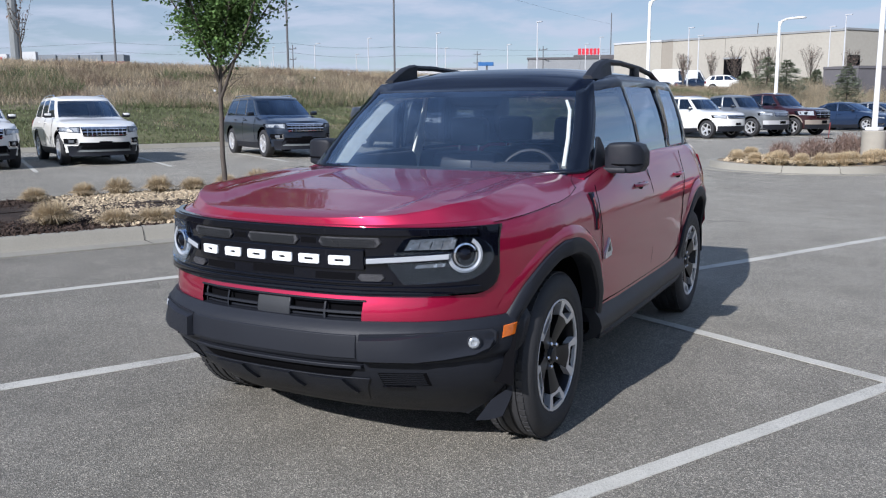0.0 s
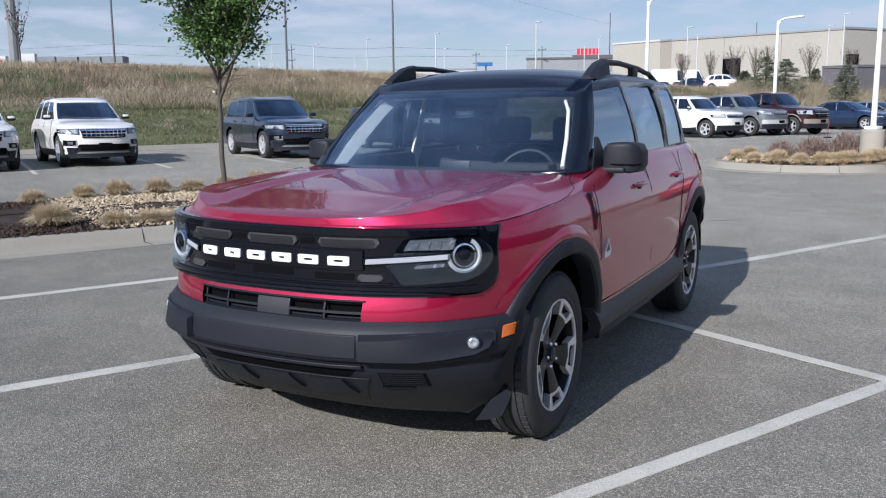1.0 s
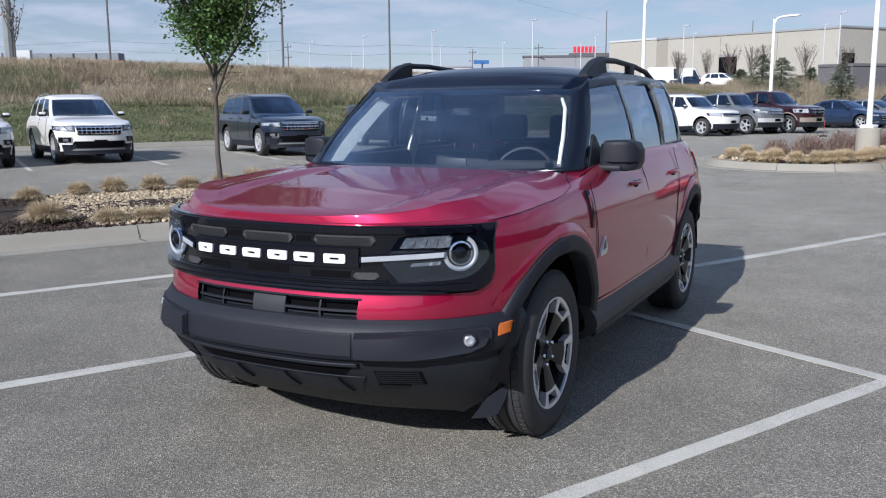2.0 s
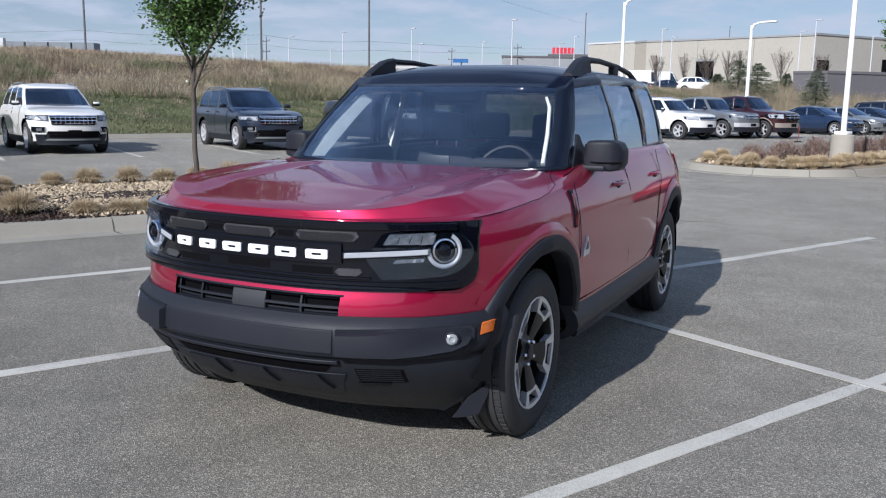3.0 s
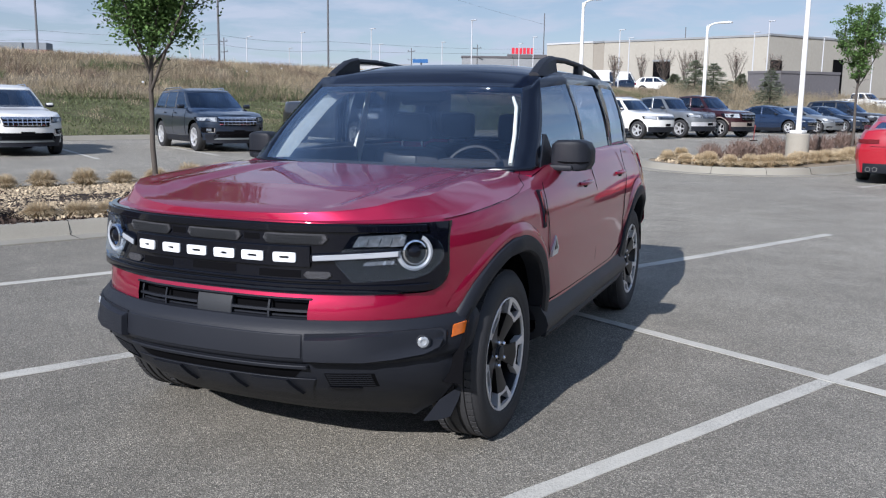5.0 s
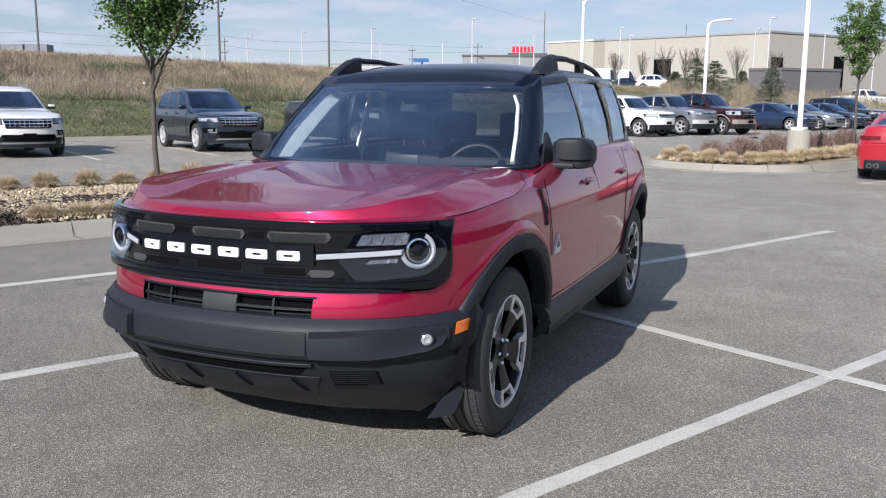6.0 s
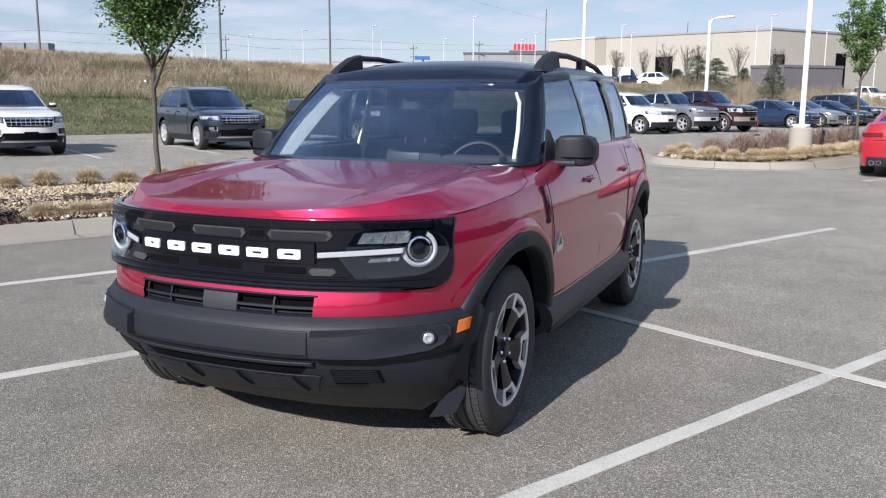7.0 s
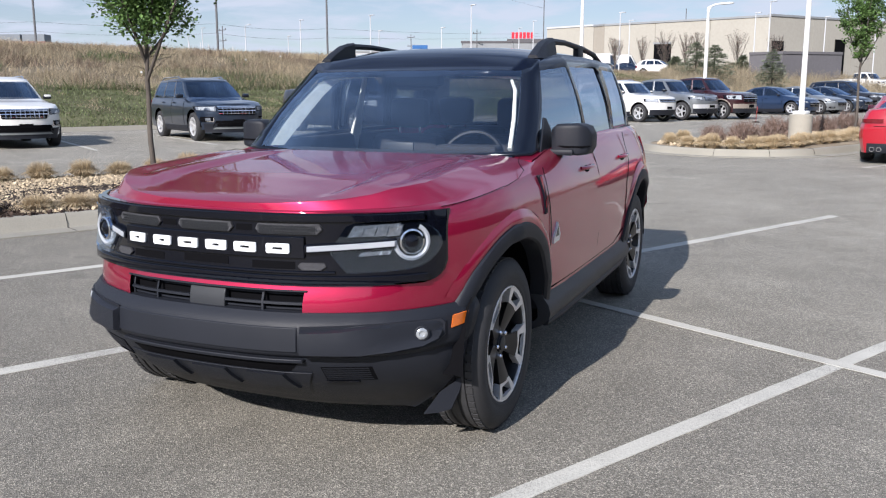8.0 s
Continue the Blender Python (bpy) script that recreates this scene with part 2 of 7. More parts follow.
# ---- materials ----
def asphalt_mat():
    m, n, l, b = nodes_of("asphalt")
    co = n.new("ShaderNodeTexCoord")
    def noise_tex(scale, detail=4, rough=0.6):
        t = n.new("ShaderNodeTexNoise"); t.inputs["Scale"].default_value = scale; t.inputs["Detail"].default_value = detail; t.inputs["Roughness"].default_value = rough
        l.new(co.outputs["Object"], t.inputs["Vector"]); return t
    stones = n.new("ShaderNodeTexVoronoi"); stones.inputs["Scale"].default_value = 210
    l.new(co.outputs["Object"], stones.inputs["Vector"])
    patches, stains, grit = noise_tex(0.35, 6), noise_tex(2.2, 6), noise_tex(180, 2)
    r1 = n.new("ShaderNodeValToRGB")
    r1.color_ramp.elements[0].position, r1.color_ramp.elements[1].position = 0.0, 1.0
    r1.color_ramp.elements[0].color, r1.color_ramp.elements[1].color = (0.110, 0.101, 0.085, 1), (0.515, 0.475, 0.395, 1)
    e = r1.color_ramp.elements.new(0.45); e.color = (0.195, 0.182, 0.155, 1)
    e = r1.color_ramp.elements.new(0.78); e.color = (0.262, 0.244, 0.206, 1)
    hue = n.new("ShaderNodeSeparateColor")
    l.new(stones.outputs["Color"], hue.inputs[0]); l.new(hue.outputs[0], r1.inputs[0])
    r2 = n.new("ShaderNodeMapRange"); r2.inputs[1].default_value, r2.inputs[2].default_value = 0.3, 0.7; r2.inputs[3].default_value, r2.inputs[4].default_value = 0.82, 1.16
    l.new(patches.outputs["Fac"], r2.inputs[0])
    r3 = n.new("ShaderNodeMapRange"); r3.inputs[1].default_value, r3.inputs[2].default_value = 0.3, 0.7; r3.inputs[3].default_value, r3.inputs[4].default_value = 0.86, 1.12
    l.new(stains.outputs["Fac"], r3.inputs[0])
    # tone ramp in the base colour: darker by the near bays, paler beyond
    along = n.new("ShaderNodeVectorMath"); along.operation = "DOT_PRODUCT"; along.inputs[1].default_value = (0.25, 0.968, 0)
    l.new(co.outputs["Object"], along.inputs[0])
    far_tone = n.new("ShaderNodeMapRange"); far_tone.inputs[1].default_value, far_tone.inputs[2].default_value = -2.0, 8.0; far_tone.inputs[3].default_value, far_tone.inputs[4].default_value = 0.775, 1.24
    l.new(along.outputs["Value"], far_tone.inputs[0])
    # a second tone ramp, paler towards the drive lane beside the bays
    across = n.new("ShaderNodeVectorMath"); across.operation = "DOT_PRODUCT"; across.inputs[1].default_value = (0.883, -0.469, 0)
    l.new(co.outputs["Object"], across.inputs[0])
    side_tone = n.new("ShaderNodeMapRange"); side_tone.inputs[1].default_value, side_tone.inputs[2].default_value = -3.5, 4.0; side_tone.inputs[3].default_value, side_tone.inputs[4].default_value = 0.92, 1.10
    l.new(across.outputs["Value"], side_tone.inputs[0])
    tone = n.new("ShaderNodeMath"); tone.operation = "MULTIPLY"
    l.new(far_tone.outputs[0], tone.inputs[0]); l.new(side_tone.outputs[0], tone.inputs[1])
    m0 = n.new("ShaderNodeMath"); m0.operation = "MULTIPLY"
    l.new(r2.outputs[0], m0.inputs[0]); l.new(tone.outputs[0], m0.inputs[1])
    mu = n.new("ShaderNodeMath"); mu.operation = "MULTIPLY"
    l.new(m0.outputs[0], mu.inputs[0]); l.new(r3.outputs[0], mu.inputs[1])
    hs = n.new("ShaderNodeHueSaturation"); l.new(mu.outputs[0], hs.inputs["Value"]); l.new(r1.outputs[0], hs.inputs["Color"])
    # sparse fine cracks along wandering lines
    bend = noise_tex(1.3, 4)
    shift = n.new("ShaderNodeMixRGB"); shift.blend_type = "ADD"; shift.inputs[0].default_value = 0.55
    l.new(co.outputs["Object"], shift.inputs[1]); l.new(bend.outputs["Color"], shift.inputs[2])
    cells = n.new("ShaderNodeTexVoronoi"); cells.feature = "DISTANCE_TO_EDGE"; cells.inputs["Scale"].default_value = 0.22
    l.new(shift.outputs[0], cells.inputs["Vector"])
    thin = n.new("ShaderNodeMapRange"); thin.inputs[1].default_value, thin.inputs[2].default_value = 0.0006, 0.0028; thin.inputs[3].default_value, thin.inputs[4].default_value = 1.0, 0.0
    l.new(cells.outputs["Distance"], thin.inputs[0])
    where = noise_tex(0.5, 3)
    some = n.new("ShaderNodeMapRange"); some.inputs[1].default_value, some.inputs[2].default_value = 0.47, 0.56
    l.new(where.outputs["Fac"], some.inputs[0])
    far_part = n.new("ShaderNodeMapRange"); far_part.inputs[1].default_value, far_part.inputs[2].default_value = 4.0, 7.0
    l.new(along.outputs["Value"], far_part.inputs[0])
    less = n.new("ShaderNodeMath"); less.operation = "MULTIPLY"; l.new(some.outputs[0], less.inputs[0]); l.new(far_part.outputs[0], less.inputs[1])
    both = n.new("ShaderNodeMath"); both.operation = "MULTIPLY"; l.new(thin.outputs[0], both.inputs[0]); l.new(less.outputs[0], both.inputs[1])
    # scattered dark drips of oil
    spots = n.new("ShaderNodeTexVoronoi"); spots.inputs["Scale"].default_value = 0.9
    l.new(shift.outputs[0], spots.inputs["Vector"])
    drip = n.new("ShaderNodeMapRange"); drip.inputs[1].default_value, drip.inputs[2].default_value = 0.03, 0.10; drip.inputs[3].default_value, drip.inputs[4].default_value = 0.3, 0.0
    l.new(spots.outputs["Distance"], drip.inputs[0])
    most = n.new("ShaderNodeMath"); most.operation = "MAXIMUM"; l.new(both.outputs[0], most.inputs[0]); l.new(drip.outputs[0], most.inputs[1])
    mark = n.new("ShaderNodeMixRGB"); mark.inputs[2].default_value = (0.06, 0.058, 0.054, 1)
    l.new(most.outputs[0], mark.inputs[0]); l.new(hs.outputs[0], mark.inputs[1])
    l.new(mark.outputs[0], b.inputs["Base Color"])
    b.inputs["Roughness"].default_value = 0.85
    b.inputs["Specular IOR Level"].default_value = 0.3
    bp = n.new("ShaderNodeBump"); bp.inputs["Strength"].default_value = 0.5; bp.inputs["Distance"].default_value = 0.006
    ad = n.new("ShaderNodeMath"); ad.operation = "ADD"; l.new(stones.outputs["Distance"], ad.inputs[0]); l.new(grit.outputs["Fac"], ad.inputs[1])
    l.new(ad.outputs[0], bp.inputs["Height"]); l.new(bp.outputs[0], b.inputs["Normal"])
    return m


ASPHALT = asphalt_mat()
LAWN = paint("lawn_soil", (0.098, 0.098, 0.055), 0.95, var=0.35, scale=0.8, fine=14, bump=0.8, spec=0.1)
MEADOW = paint("meadow_soil", (0.158, 0.134, 0.098), 0.95, var=0.35, scale=0.25, fine=6, bump=0.8, spec=0.1)
CONCRETE = paint("concrete", (0.265, 0.25, 0.212), 0.85, var=0.14, scale=1.2, fine=90, bump=0.25, spec=0.3)
CONCRETE_POST = paint("cast_concrete", (0.34, 0.315, 0.265), 0.85, var=0.12, scale=2, fine=60, bump=0.2, spec=0.3)


def line_mat():
    """White road paint, thin and broken where the stones have worn through."""
    m = paint("line_paint", (0.475, 0.462, 0.415), 0.8, var=0.12, scale=4, fine=90, bump=0.3, spec=0.2)
    n, l = m.node_tree.nodes, m.node_tree.links
    b = n["Principled BSDF"]
    src = b.inputs["Base Color"].links[0].from_socket
    co = n.new("ShaderNodeTexCoord")
    t = n.new("ShaderNodeTexNoise"); t.inputs["Scale"].default_value = 150; t.inputs["Detail"].default_value = 4
    w = n.new("ShaderNodeTexNoise"); w.inputs["Scale"].default_value = 1.6; w.inputs["Detail"].default_value = 4
    l.new(co.outputs["Object"], t.inputs["Vector"]); l.new(co.outputs["Object"], w.inputs["Vector"])
    mu = n.new("ShaderNodeMath"); mu.operation = "MULTIPLY"; l.new(t.outputs["Fac"], mu.inputs[0]); l.new(w.outputs["Fac"], mu.inputs[1])
    r = n.new("ShaderNodeMapRange"); r.inputs[1].default_value, r.inputs[2].default_value = 0.25, 0.37; r.inputs[3].default_value, r.inputs[4].default_value = 0.0, 0.7
    l.new(mu.outputs[0], r.inputs[0])
    mx = n.new("ShaderNodeMixRGB"); mx.inputs[2].default_value = (0.19, 0.185, 0.175, 1)
    l.new(r.outputs[0], mx.inputs[0]); l.new(src, mx.inputs[1]); l.new(mx.outputs[0], b.inputs["Base Color"])
    return m


LINE = line_mat()
RED = paint("red_metallic_paint", (0.362, 0.004, 0.044), 0.46, metal=0.74, var=0.03, scale=400, fine=900, coat=1.0, rvar=0.04, haze=0.03, gloss=1.6)
GLOSS_BLACK = paint("gloss_black", (0.0025, 0.003, 0.006), 0.04, var=0.1, rvar=0.015, spec=0.42)
ROOF_BLACK = paint("roof_black", (0.003, 0.005, 0.013), 0.05, var=0.1, rvar=0.02, spec=0.4)
PLASTIC = paint("grained_black_plastic", (0.0130, 0.0148, 0.0205), 0.52, spec=0.27, var=0.1, scale=4, fine=700, bump=0.12, rvar=0.06)
PLASTIC_GREY = paint("grey_plastic", (0.019, 0.021, 0.025), 0.5, var=0.08, scale=4, fine=500, bump=0.05)
MESH_GREY = paint("grille_mesh", (0.045, 0.045, 0.05), 0.5, metal=0.2, var=0.3, scale=150, fine=300, bump=0.6)
# near-black for dark parts, and for shade in openings laid on as patches
DARK = paint("dark_void", (0.003, 0.003, 0.004), 0.9, var=0.1, spec=0.08)
RUBBER = paint("tyre_rubber", (0.027, 0.027, 0.029), 0.7, var=0.2, scale=6, fine=200, bump=0.15)
RIM_DARK = paint("rim_dark", (0.012, 0.012, 0.014), 0.35, metal=0.3, var=0.1, rvar=0.05)
RIM_SILVER = paint("machined_alloy", (0.74, 0.74, 0.75), 0.3, metal=0.6, var=0.06, rvar=0.06)
CHROME = paint("chrome", (0.75, 0.75, 0.77), 0.08, metal=1.0, var=0.03, rvar=0.03)
LAMP_WHITE = paint("lamp_white", (0.76, 0.78, 0.80), 0.25, var=0.03, coat=0.5)
AMBER = paint("amber_lens", (0.75, 0.16, 0.01), 0.2, var=0.08, scale=60, coat=0.8)
RED_LENS = paint("red_lens", (0.13, 0.005, 0.010), 0.15, var=0.08, scale=60, coat=0.9)
SEAT = paint("dark_cloth", (0.02, 0.02, 0.024), 0.85, var=0.2, bump=0.1)
TRIM_LIGHT = paint("light_trim", (0.74, 0.76, 0.72), 0.7, var=0.06)
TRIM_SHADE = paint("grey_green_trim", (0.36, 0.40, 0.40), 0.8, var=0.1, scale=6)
RING_WHITE = paint("ring_white", (0.33, 0.35, 0.38), 0.3, var=0.03, coat=0.5)
GLASS = pane("windscreen_glass", (0.91, 0.96, 0.97), ior=1.9, film=(0.70, 0.84, 1.0), power=1.8)
# brightness put into the reflector's colour, as chrome mirrored only dark asphalt
LAMP_BRIGHT = paint("clear_lamp", (0.34, 0.36, 0.38), 0.2, metal=0.3, var=0.25, scale=25, fine=70, coat=0.6)
LAMP_SILVER = paint("lamp_reflector", (0.22, 0.24, 0.27), 0.25, metal=0.6, var=0.3, scale=30, fine=80)
GLASS_DOOR = pane("door_glass", (0.84, 0.90, 0.92), ior=2.0, film=(0.72, 0.85, 1.0), power=2.6)
GLASS_DARK = pane("privacy_glass", (0.16, 0.18, 0.2))
GLASS_REAR = pane("rear_door_glass", (0.34, 0.37, 0.40), ior=3.2, film=(0.70, 0.82, 1.0))
LENS = pane("clear_lens", (0.90, 0.93, 0.96), ior=1.8, film=(0.75, 0.86, 1.0))
WHITE_PAINT = paint("white_paint", (0.70, 0.69, 0.66), 0.3, var=0.02, coat=0.8, rvar=0.03)
GREY_PAINT = paint("charcoal_paint", (0.015, 0.025, 0.046), 0.3, metal=0.4, var=0.04, coat=1.0, rvar=0.03)
SILVER_PAINT = paint("silver_paint", (0.215, 0.228, 0.24), 0.32, metal=0.6, var=0.03, coat=0.9, rvar=0.03)
MAROON_PAINT = paint("maroon_paint", (0.030, 0.004, 0.007), 0.3, metal=0.3, var=0.04, coat=1.0, rvar=0.03)
TAN_PAINT = paint("tan_paint", (0.33, 0.28, 0.24), 0.35, metal=0.4, var=0.04, coat=0.8)
BLUE_PAINT = paint("blue_paint", (0.014, 0.032, 0.078), 0.3, metal=0.4, var=0.04, coat=1.0, rvar=0.03)
BLACK_PAINT = paint("black_paint", (0.012, 0.013, 0.018), 0.3, metal=0.2, var=0.04, coat=1.0, rvar=0.03)
BRIGHT_RED = paint("bright_red_paint", (0.34, 0.006, 0.018), 0.3, var=0.03, coat=1.0, rvar=0.03)
STEEL_WHITE = paint("white_steel", (0.78, 0.78, 0.76), 0.4, var=0.05)
PILLAR = paint("pillar_black", (0.004, 0.006, 0.012), 0.10, var=0.1, spec=0.45, rvar=0.02)
STEEL_PALE = paint("pale_steel", (0.50, 0.51, 0.53), 0.5, var=0.08)
STEEL_GREY = paint("galvanised_pole", (0.19, 0.205, 0.21), 0.6, var=0.12)
STEEL_DARK = paint("weathered_pole", (0.10, 0.10, 0.105), 0.7, var=0.2)

# ---- ground: one sheet from the near lot to the horizon ----
def build_ground():
    us = [-900, -500, -250, -140, -90, -60] + [-40 + 2 * k for k in range(66)] + [100, 112, 125, 140, 170, 220, 320, 520, 900, 1500]
    vs = [600, 250, 100, 50, 25, 12] + [8 - 2 * k for k in range(17)] + [-25.5, -26.5, -27.4, -27.8] + [-28.3, -29, -30, -31, -32.2, -33.4, -35] + [-37 - 2 * k for k in range(8)] + [-56, -62, -70, -80, -90, -105, -125, -160, -220, -320, -500, -900, -1600]
    rows = []
    for v0 in vs:
        row = []
        for u in us:
            v = v0 - (bank_foot(u) if v0 < -24 else 0)
            p = LU * u + LV * v
            z = land(u, v) + (0.12 * noise.noise(Vector((u * 0.15, v * 0.15, 3))) if -v0 > 30 else 0)
            row.append((p.x, p.y, z))
        rows.append(row)
    bm = sheet(rows)
    for f in bm.faces:
        c = f.calc_center_median()
        v = c.dot(LV)
        wob = 0.9 * noise.noise(Vector((c.dot(LU) * 0.12, 0, 0)))
        foot = bank_foot(c.dot(LU))
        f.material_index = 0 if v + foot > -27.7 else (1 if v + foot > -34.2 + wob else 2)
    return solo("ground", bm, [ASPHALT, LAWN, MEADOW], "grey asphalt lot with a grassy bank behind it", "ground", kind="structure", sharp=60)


build_ground()


def stripe(u0, v0, u1, v1, w=0.11, lift=0.004):
    """A painted line along the lot, 4 mm proud, with slightly worn edges."""
    a, b = LU * u0 + LV * v0, LU * u1 + LV * v1
    d = (b - a).normalized()
    s = Vector((-d.y, d.x, 0)) * (w / 2)
    n = max(2, int((b - a).length / 0.12))
    rows = []
    for k in range(n + 1):
        p = a + (b - a) * (k / n)
        e1, e2 = 1 + random.uniform(-0.07, 0.07), 1 + random.uniform(-0.07, 0.07)
        z = rise(p.x, p.y) + lift
        q1, q2 = p - s * e1, p + s * e2
        rows.append([(q1.x, q1.y, z), (q2.x, q2.y, z)])
    bm = slab(rows, (0, 0, -0.003))
    return solo("bay_line", bm, LINE, "worn white painted bay line on asphalt", "line", group="bay lines", kind="structure", sharp=0)


# near bays: three long lines along LU and the cross line between two rows
stripe(-9.0, 1.419, 5.0, 1.236, 0.088)
stripe(-2.5, -1.355, 0.20, -1.355)
stripe(3.9, -1.48, 7.60, -1.48)
stripe(-2.5, -3.85, 0.4, -3.85)
stripe(2.33, -1.8, 2.33, 6.5, 0.088, lift=0.0065)
stripe(13.85, -4.15, 17.5, -4.15, 0.10)
# far row in front of the bank
for k in range(-3, 22):
    u = 1.35 + 3.05 * k
    stripe(u, -17.8, u + 0.5, -23.4, 0.10)


def kerb(points, name="kerb", label="pale concrete kerb along the planted island", h=0.15, pan=0.36):
    """A kerb with its gutter pan: a section swept along points; the planted side is on its left."""
    prof = [(-pan, 0.0), (-pan, 0.012), (-0.02, 0.006), (0.0, 0.03), (0.025, h - 0.03), (0.05, h), (0.17, h), (0.18, h - 0.02), (0.18, 0.0)]
    rows = []
    n = len(points)
    for i, p in enumerate(points):
        p = Vector(p)
        d = (Vector(points[min(i + 1, n - 1)]) - Vector(points[max(i - 1, 0)])).normalized()
        left = Vector((-d.y, d.x, 0))
        z = rise(p.x, p.y)
        rows.append([(p.x + left.x * a, p.y + left.y * a, z + b) for a, b in prof])
    bm = sheet(rows, close=True)
    bm.verts.ensure_lookup_table()
    return solo(name, bm, CONCRETE, label, "kerb", kind="structure", sharp=50)


def round_rect(u0, u1, v0, v1, r, n=10):
    """Points round an island, in the lot's axes, counter-clockwise from above."""
    pts = []
    for cu, cv, a0 in ((u1 - r, v0 + r, 270), (u1 - r, v1 - r, 0), (u0 + r, v1 - r, 90), (u0 + r, v0 + r, 180)):
        for k in range(n + 1):
            a = radians(a0 + 90 * k / n)
            pts.append((cu + r * math.cos(a), cv + r * math.sin(a)))
    dense = []
    for (a, b), (c, d) in zip(pts, pts[1:] + pts[:1]):
        m = max(1, int(math.hypot(c - a, d - b) / 0.6))
        dense += [(a + (c - a) * k / m, b + (d - b) * k / m) for k in range(m)]
    return dense


def island(u0, u1, name_label, soil, turn=1.3):
    """A planted island with a kerb all round; returns nothing."""
    loop = round_rect(u0, u1, -10.35, -6.15, turn)
    pts = [lot(a, b) for a, b in loop]
    kerb(list(reversed(pts)) + [pts[-1]])
    inner = round_rect(u0 + 0.17, u1 - 0.17, -10.18, -6.32, turn - 0.15)
    n = 8
    cu, cv = (u0 + u1) / 2, -8.2
    rows = []
    for k in range(n + 1):
        t = 1 - k / n * 0.98
        row = []
        for a, b in inner:
            # shrink towards the long middle line
            ku = min(max(a, u0 + 2.1), u1 - 2.1)
            q = (ku + (a - ku) * t, cv + (b - cv) * t)
            row.append(lot(q[0], q[1], 0.135 + 0.05 * (1 - t) + 0.015 * noise.noise(Vector((q[0] * 2, q[1] * 2, 0)))))
        rows.append(row)
    solo("island_soil", sheet(rows, close=True), soil, name_label, "planting bed", kind="structure", sharp=0)


SOIL = paint("mulch_soil", (0.045, 0.035, 0.03), 0.95, var=0.4, scale=3, fine=60, bump=0.9, spec=0.1)
island(-16.0, 6.2, "dark mulched bed with pale stones inside a kerb", SOIL)
STONY = paint("stony_soil", (0.24, 0.195, 0.14), 0.95, var=0.4, scale=3, fine=30, bump=0.9, spec=0.1)
island(13.95, 34.0, "stony planted bed inside a kerb", STONY, turn=2.05)
# joints in the near kerb
for u in (-5.5, -2.5, 0.53, 3.5):
    bm = tube([lot(u, -5.80, 0.013), lot(u, -6.13, 0.008), lot(u, -6.175, 0.12), lot(u, -6.20, 0.151), lot(u, -6.32, 0.151)], 0.003, 5)
    solo("kerb_joint", bm, DARK, "dark narrow joint across the concrete kerb", "joint", kind="structure")
for a in (96, 128, 160):
    c, d = math.cos(radians(a)), math.sin(radians(a))
    bm = tube([lot(16.0 + r * c, -8.2 + r * d, z) for r, z in ((2.40, 0.013), (2.07, 0.008), (2.022, 0.12), (1.995, 0.151), (1.88, 0.151))], 0.004, 5)
    solo("kerb_joint", bm, DARK, "dark narrow joint across the curved kerb", "joint", kind="structure")
# far kerb before the mown slope
far_pts = [stand(u, -27.55 - bank_foot(u)) for u in range(-40, 110, 2)]
kerb([p for p in far_pts], label="pale concrete kerb below the mown slope")


EYE = Vector((2.06, -3.42, 1.4))


def beyond(px, d):
    """A point on the land at depth d on the bearing of a column of the view at rest."""
    k = (px - 784) / 1559.0
    f, r = Vector((-0.3969, 0.9179, 0)), Vector((0.9179, 0.3969, 0))
    p = EYE + (f + r * k) * d
    return stand(p.xy.dot(LU.xy), p.xy.dot(LV.xy))

# ---- vehicles: nose towards -y, front axle at y = 0, centre line x = 0 ----
NOSE = [(0, 0), (0.106, 0.002), (0.212, 0.008), (0.317, 0.02), (0.423, 0.045), (0.529, 0.085), (0.635, 0.135), (0.72, 0.19), (0.783, 0.25), (0.836, 0.315), (0.878, 0.385), (0.915, 0.47), (0.945, 0.56), (0.970, 0.68), (0.985, 0.80)]
TAIL = [(0.99, 0.55), (0.975, 0.34), (0.94, 0.19), (0.87, 0.09), (0.74, 0.04), (0.5, 0.014), (0.25, 0.004), (0, 0)]


def stations(P):
    f, r, k = P["f"], P["r"], P.get("nose", 1.0)
    out = [(x, f + d * k, 1.0) for x, d in NOSE]
    y0, y1 = f + 0.80 * k, r - 0.55
    n = int((y1 - y0) / 0.085)
    out += [(min(1.0, 0.985 + 0.05 * min(i / n, 1 - i / n)), y0 + (y1 - y0) * i / n, 0.0) for i in range(1, n)]
    out += [(x, r - d, -1.0) for x, d in TAIL]
    return out


def wide(P, z):
    return lerp(z, P["w"]) * P["hw"]


def front_y(P, x, z):
    """The body's foremost y at a half width x and a height z."""
    a = abs(x) / wide(P, z)
    return P["f"] + lerp(a, NOSE) * P.get("nose", 1.0) + lerp(z, P["fy"])


def side_x(P, y, z):
    k = P.get("nose", 1.0)
    d = (y - P["f"] - (lerp(z, P["fy"]) if y < P["f"] + 0.8 else 0)) / k
    back = [(dd, x) for x, dd in NOSE][1:]
    a = lerp(d, back) if d < 0.8 else (lerp(P["r"] - y, [(dd, x) for x, dd in TAIL[::-1]]) if P["r"] - y < 0.55 else 0.998)
    return a * wide(P, z)


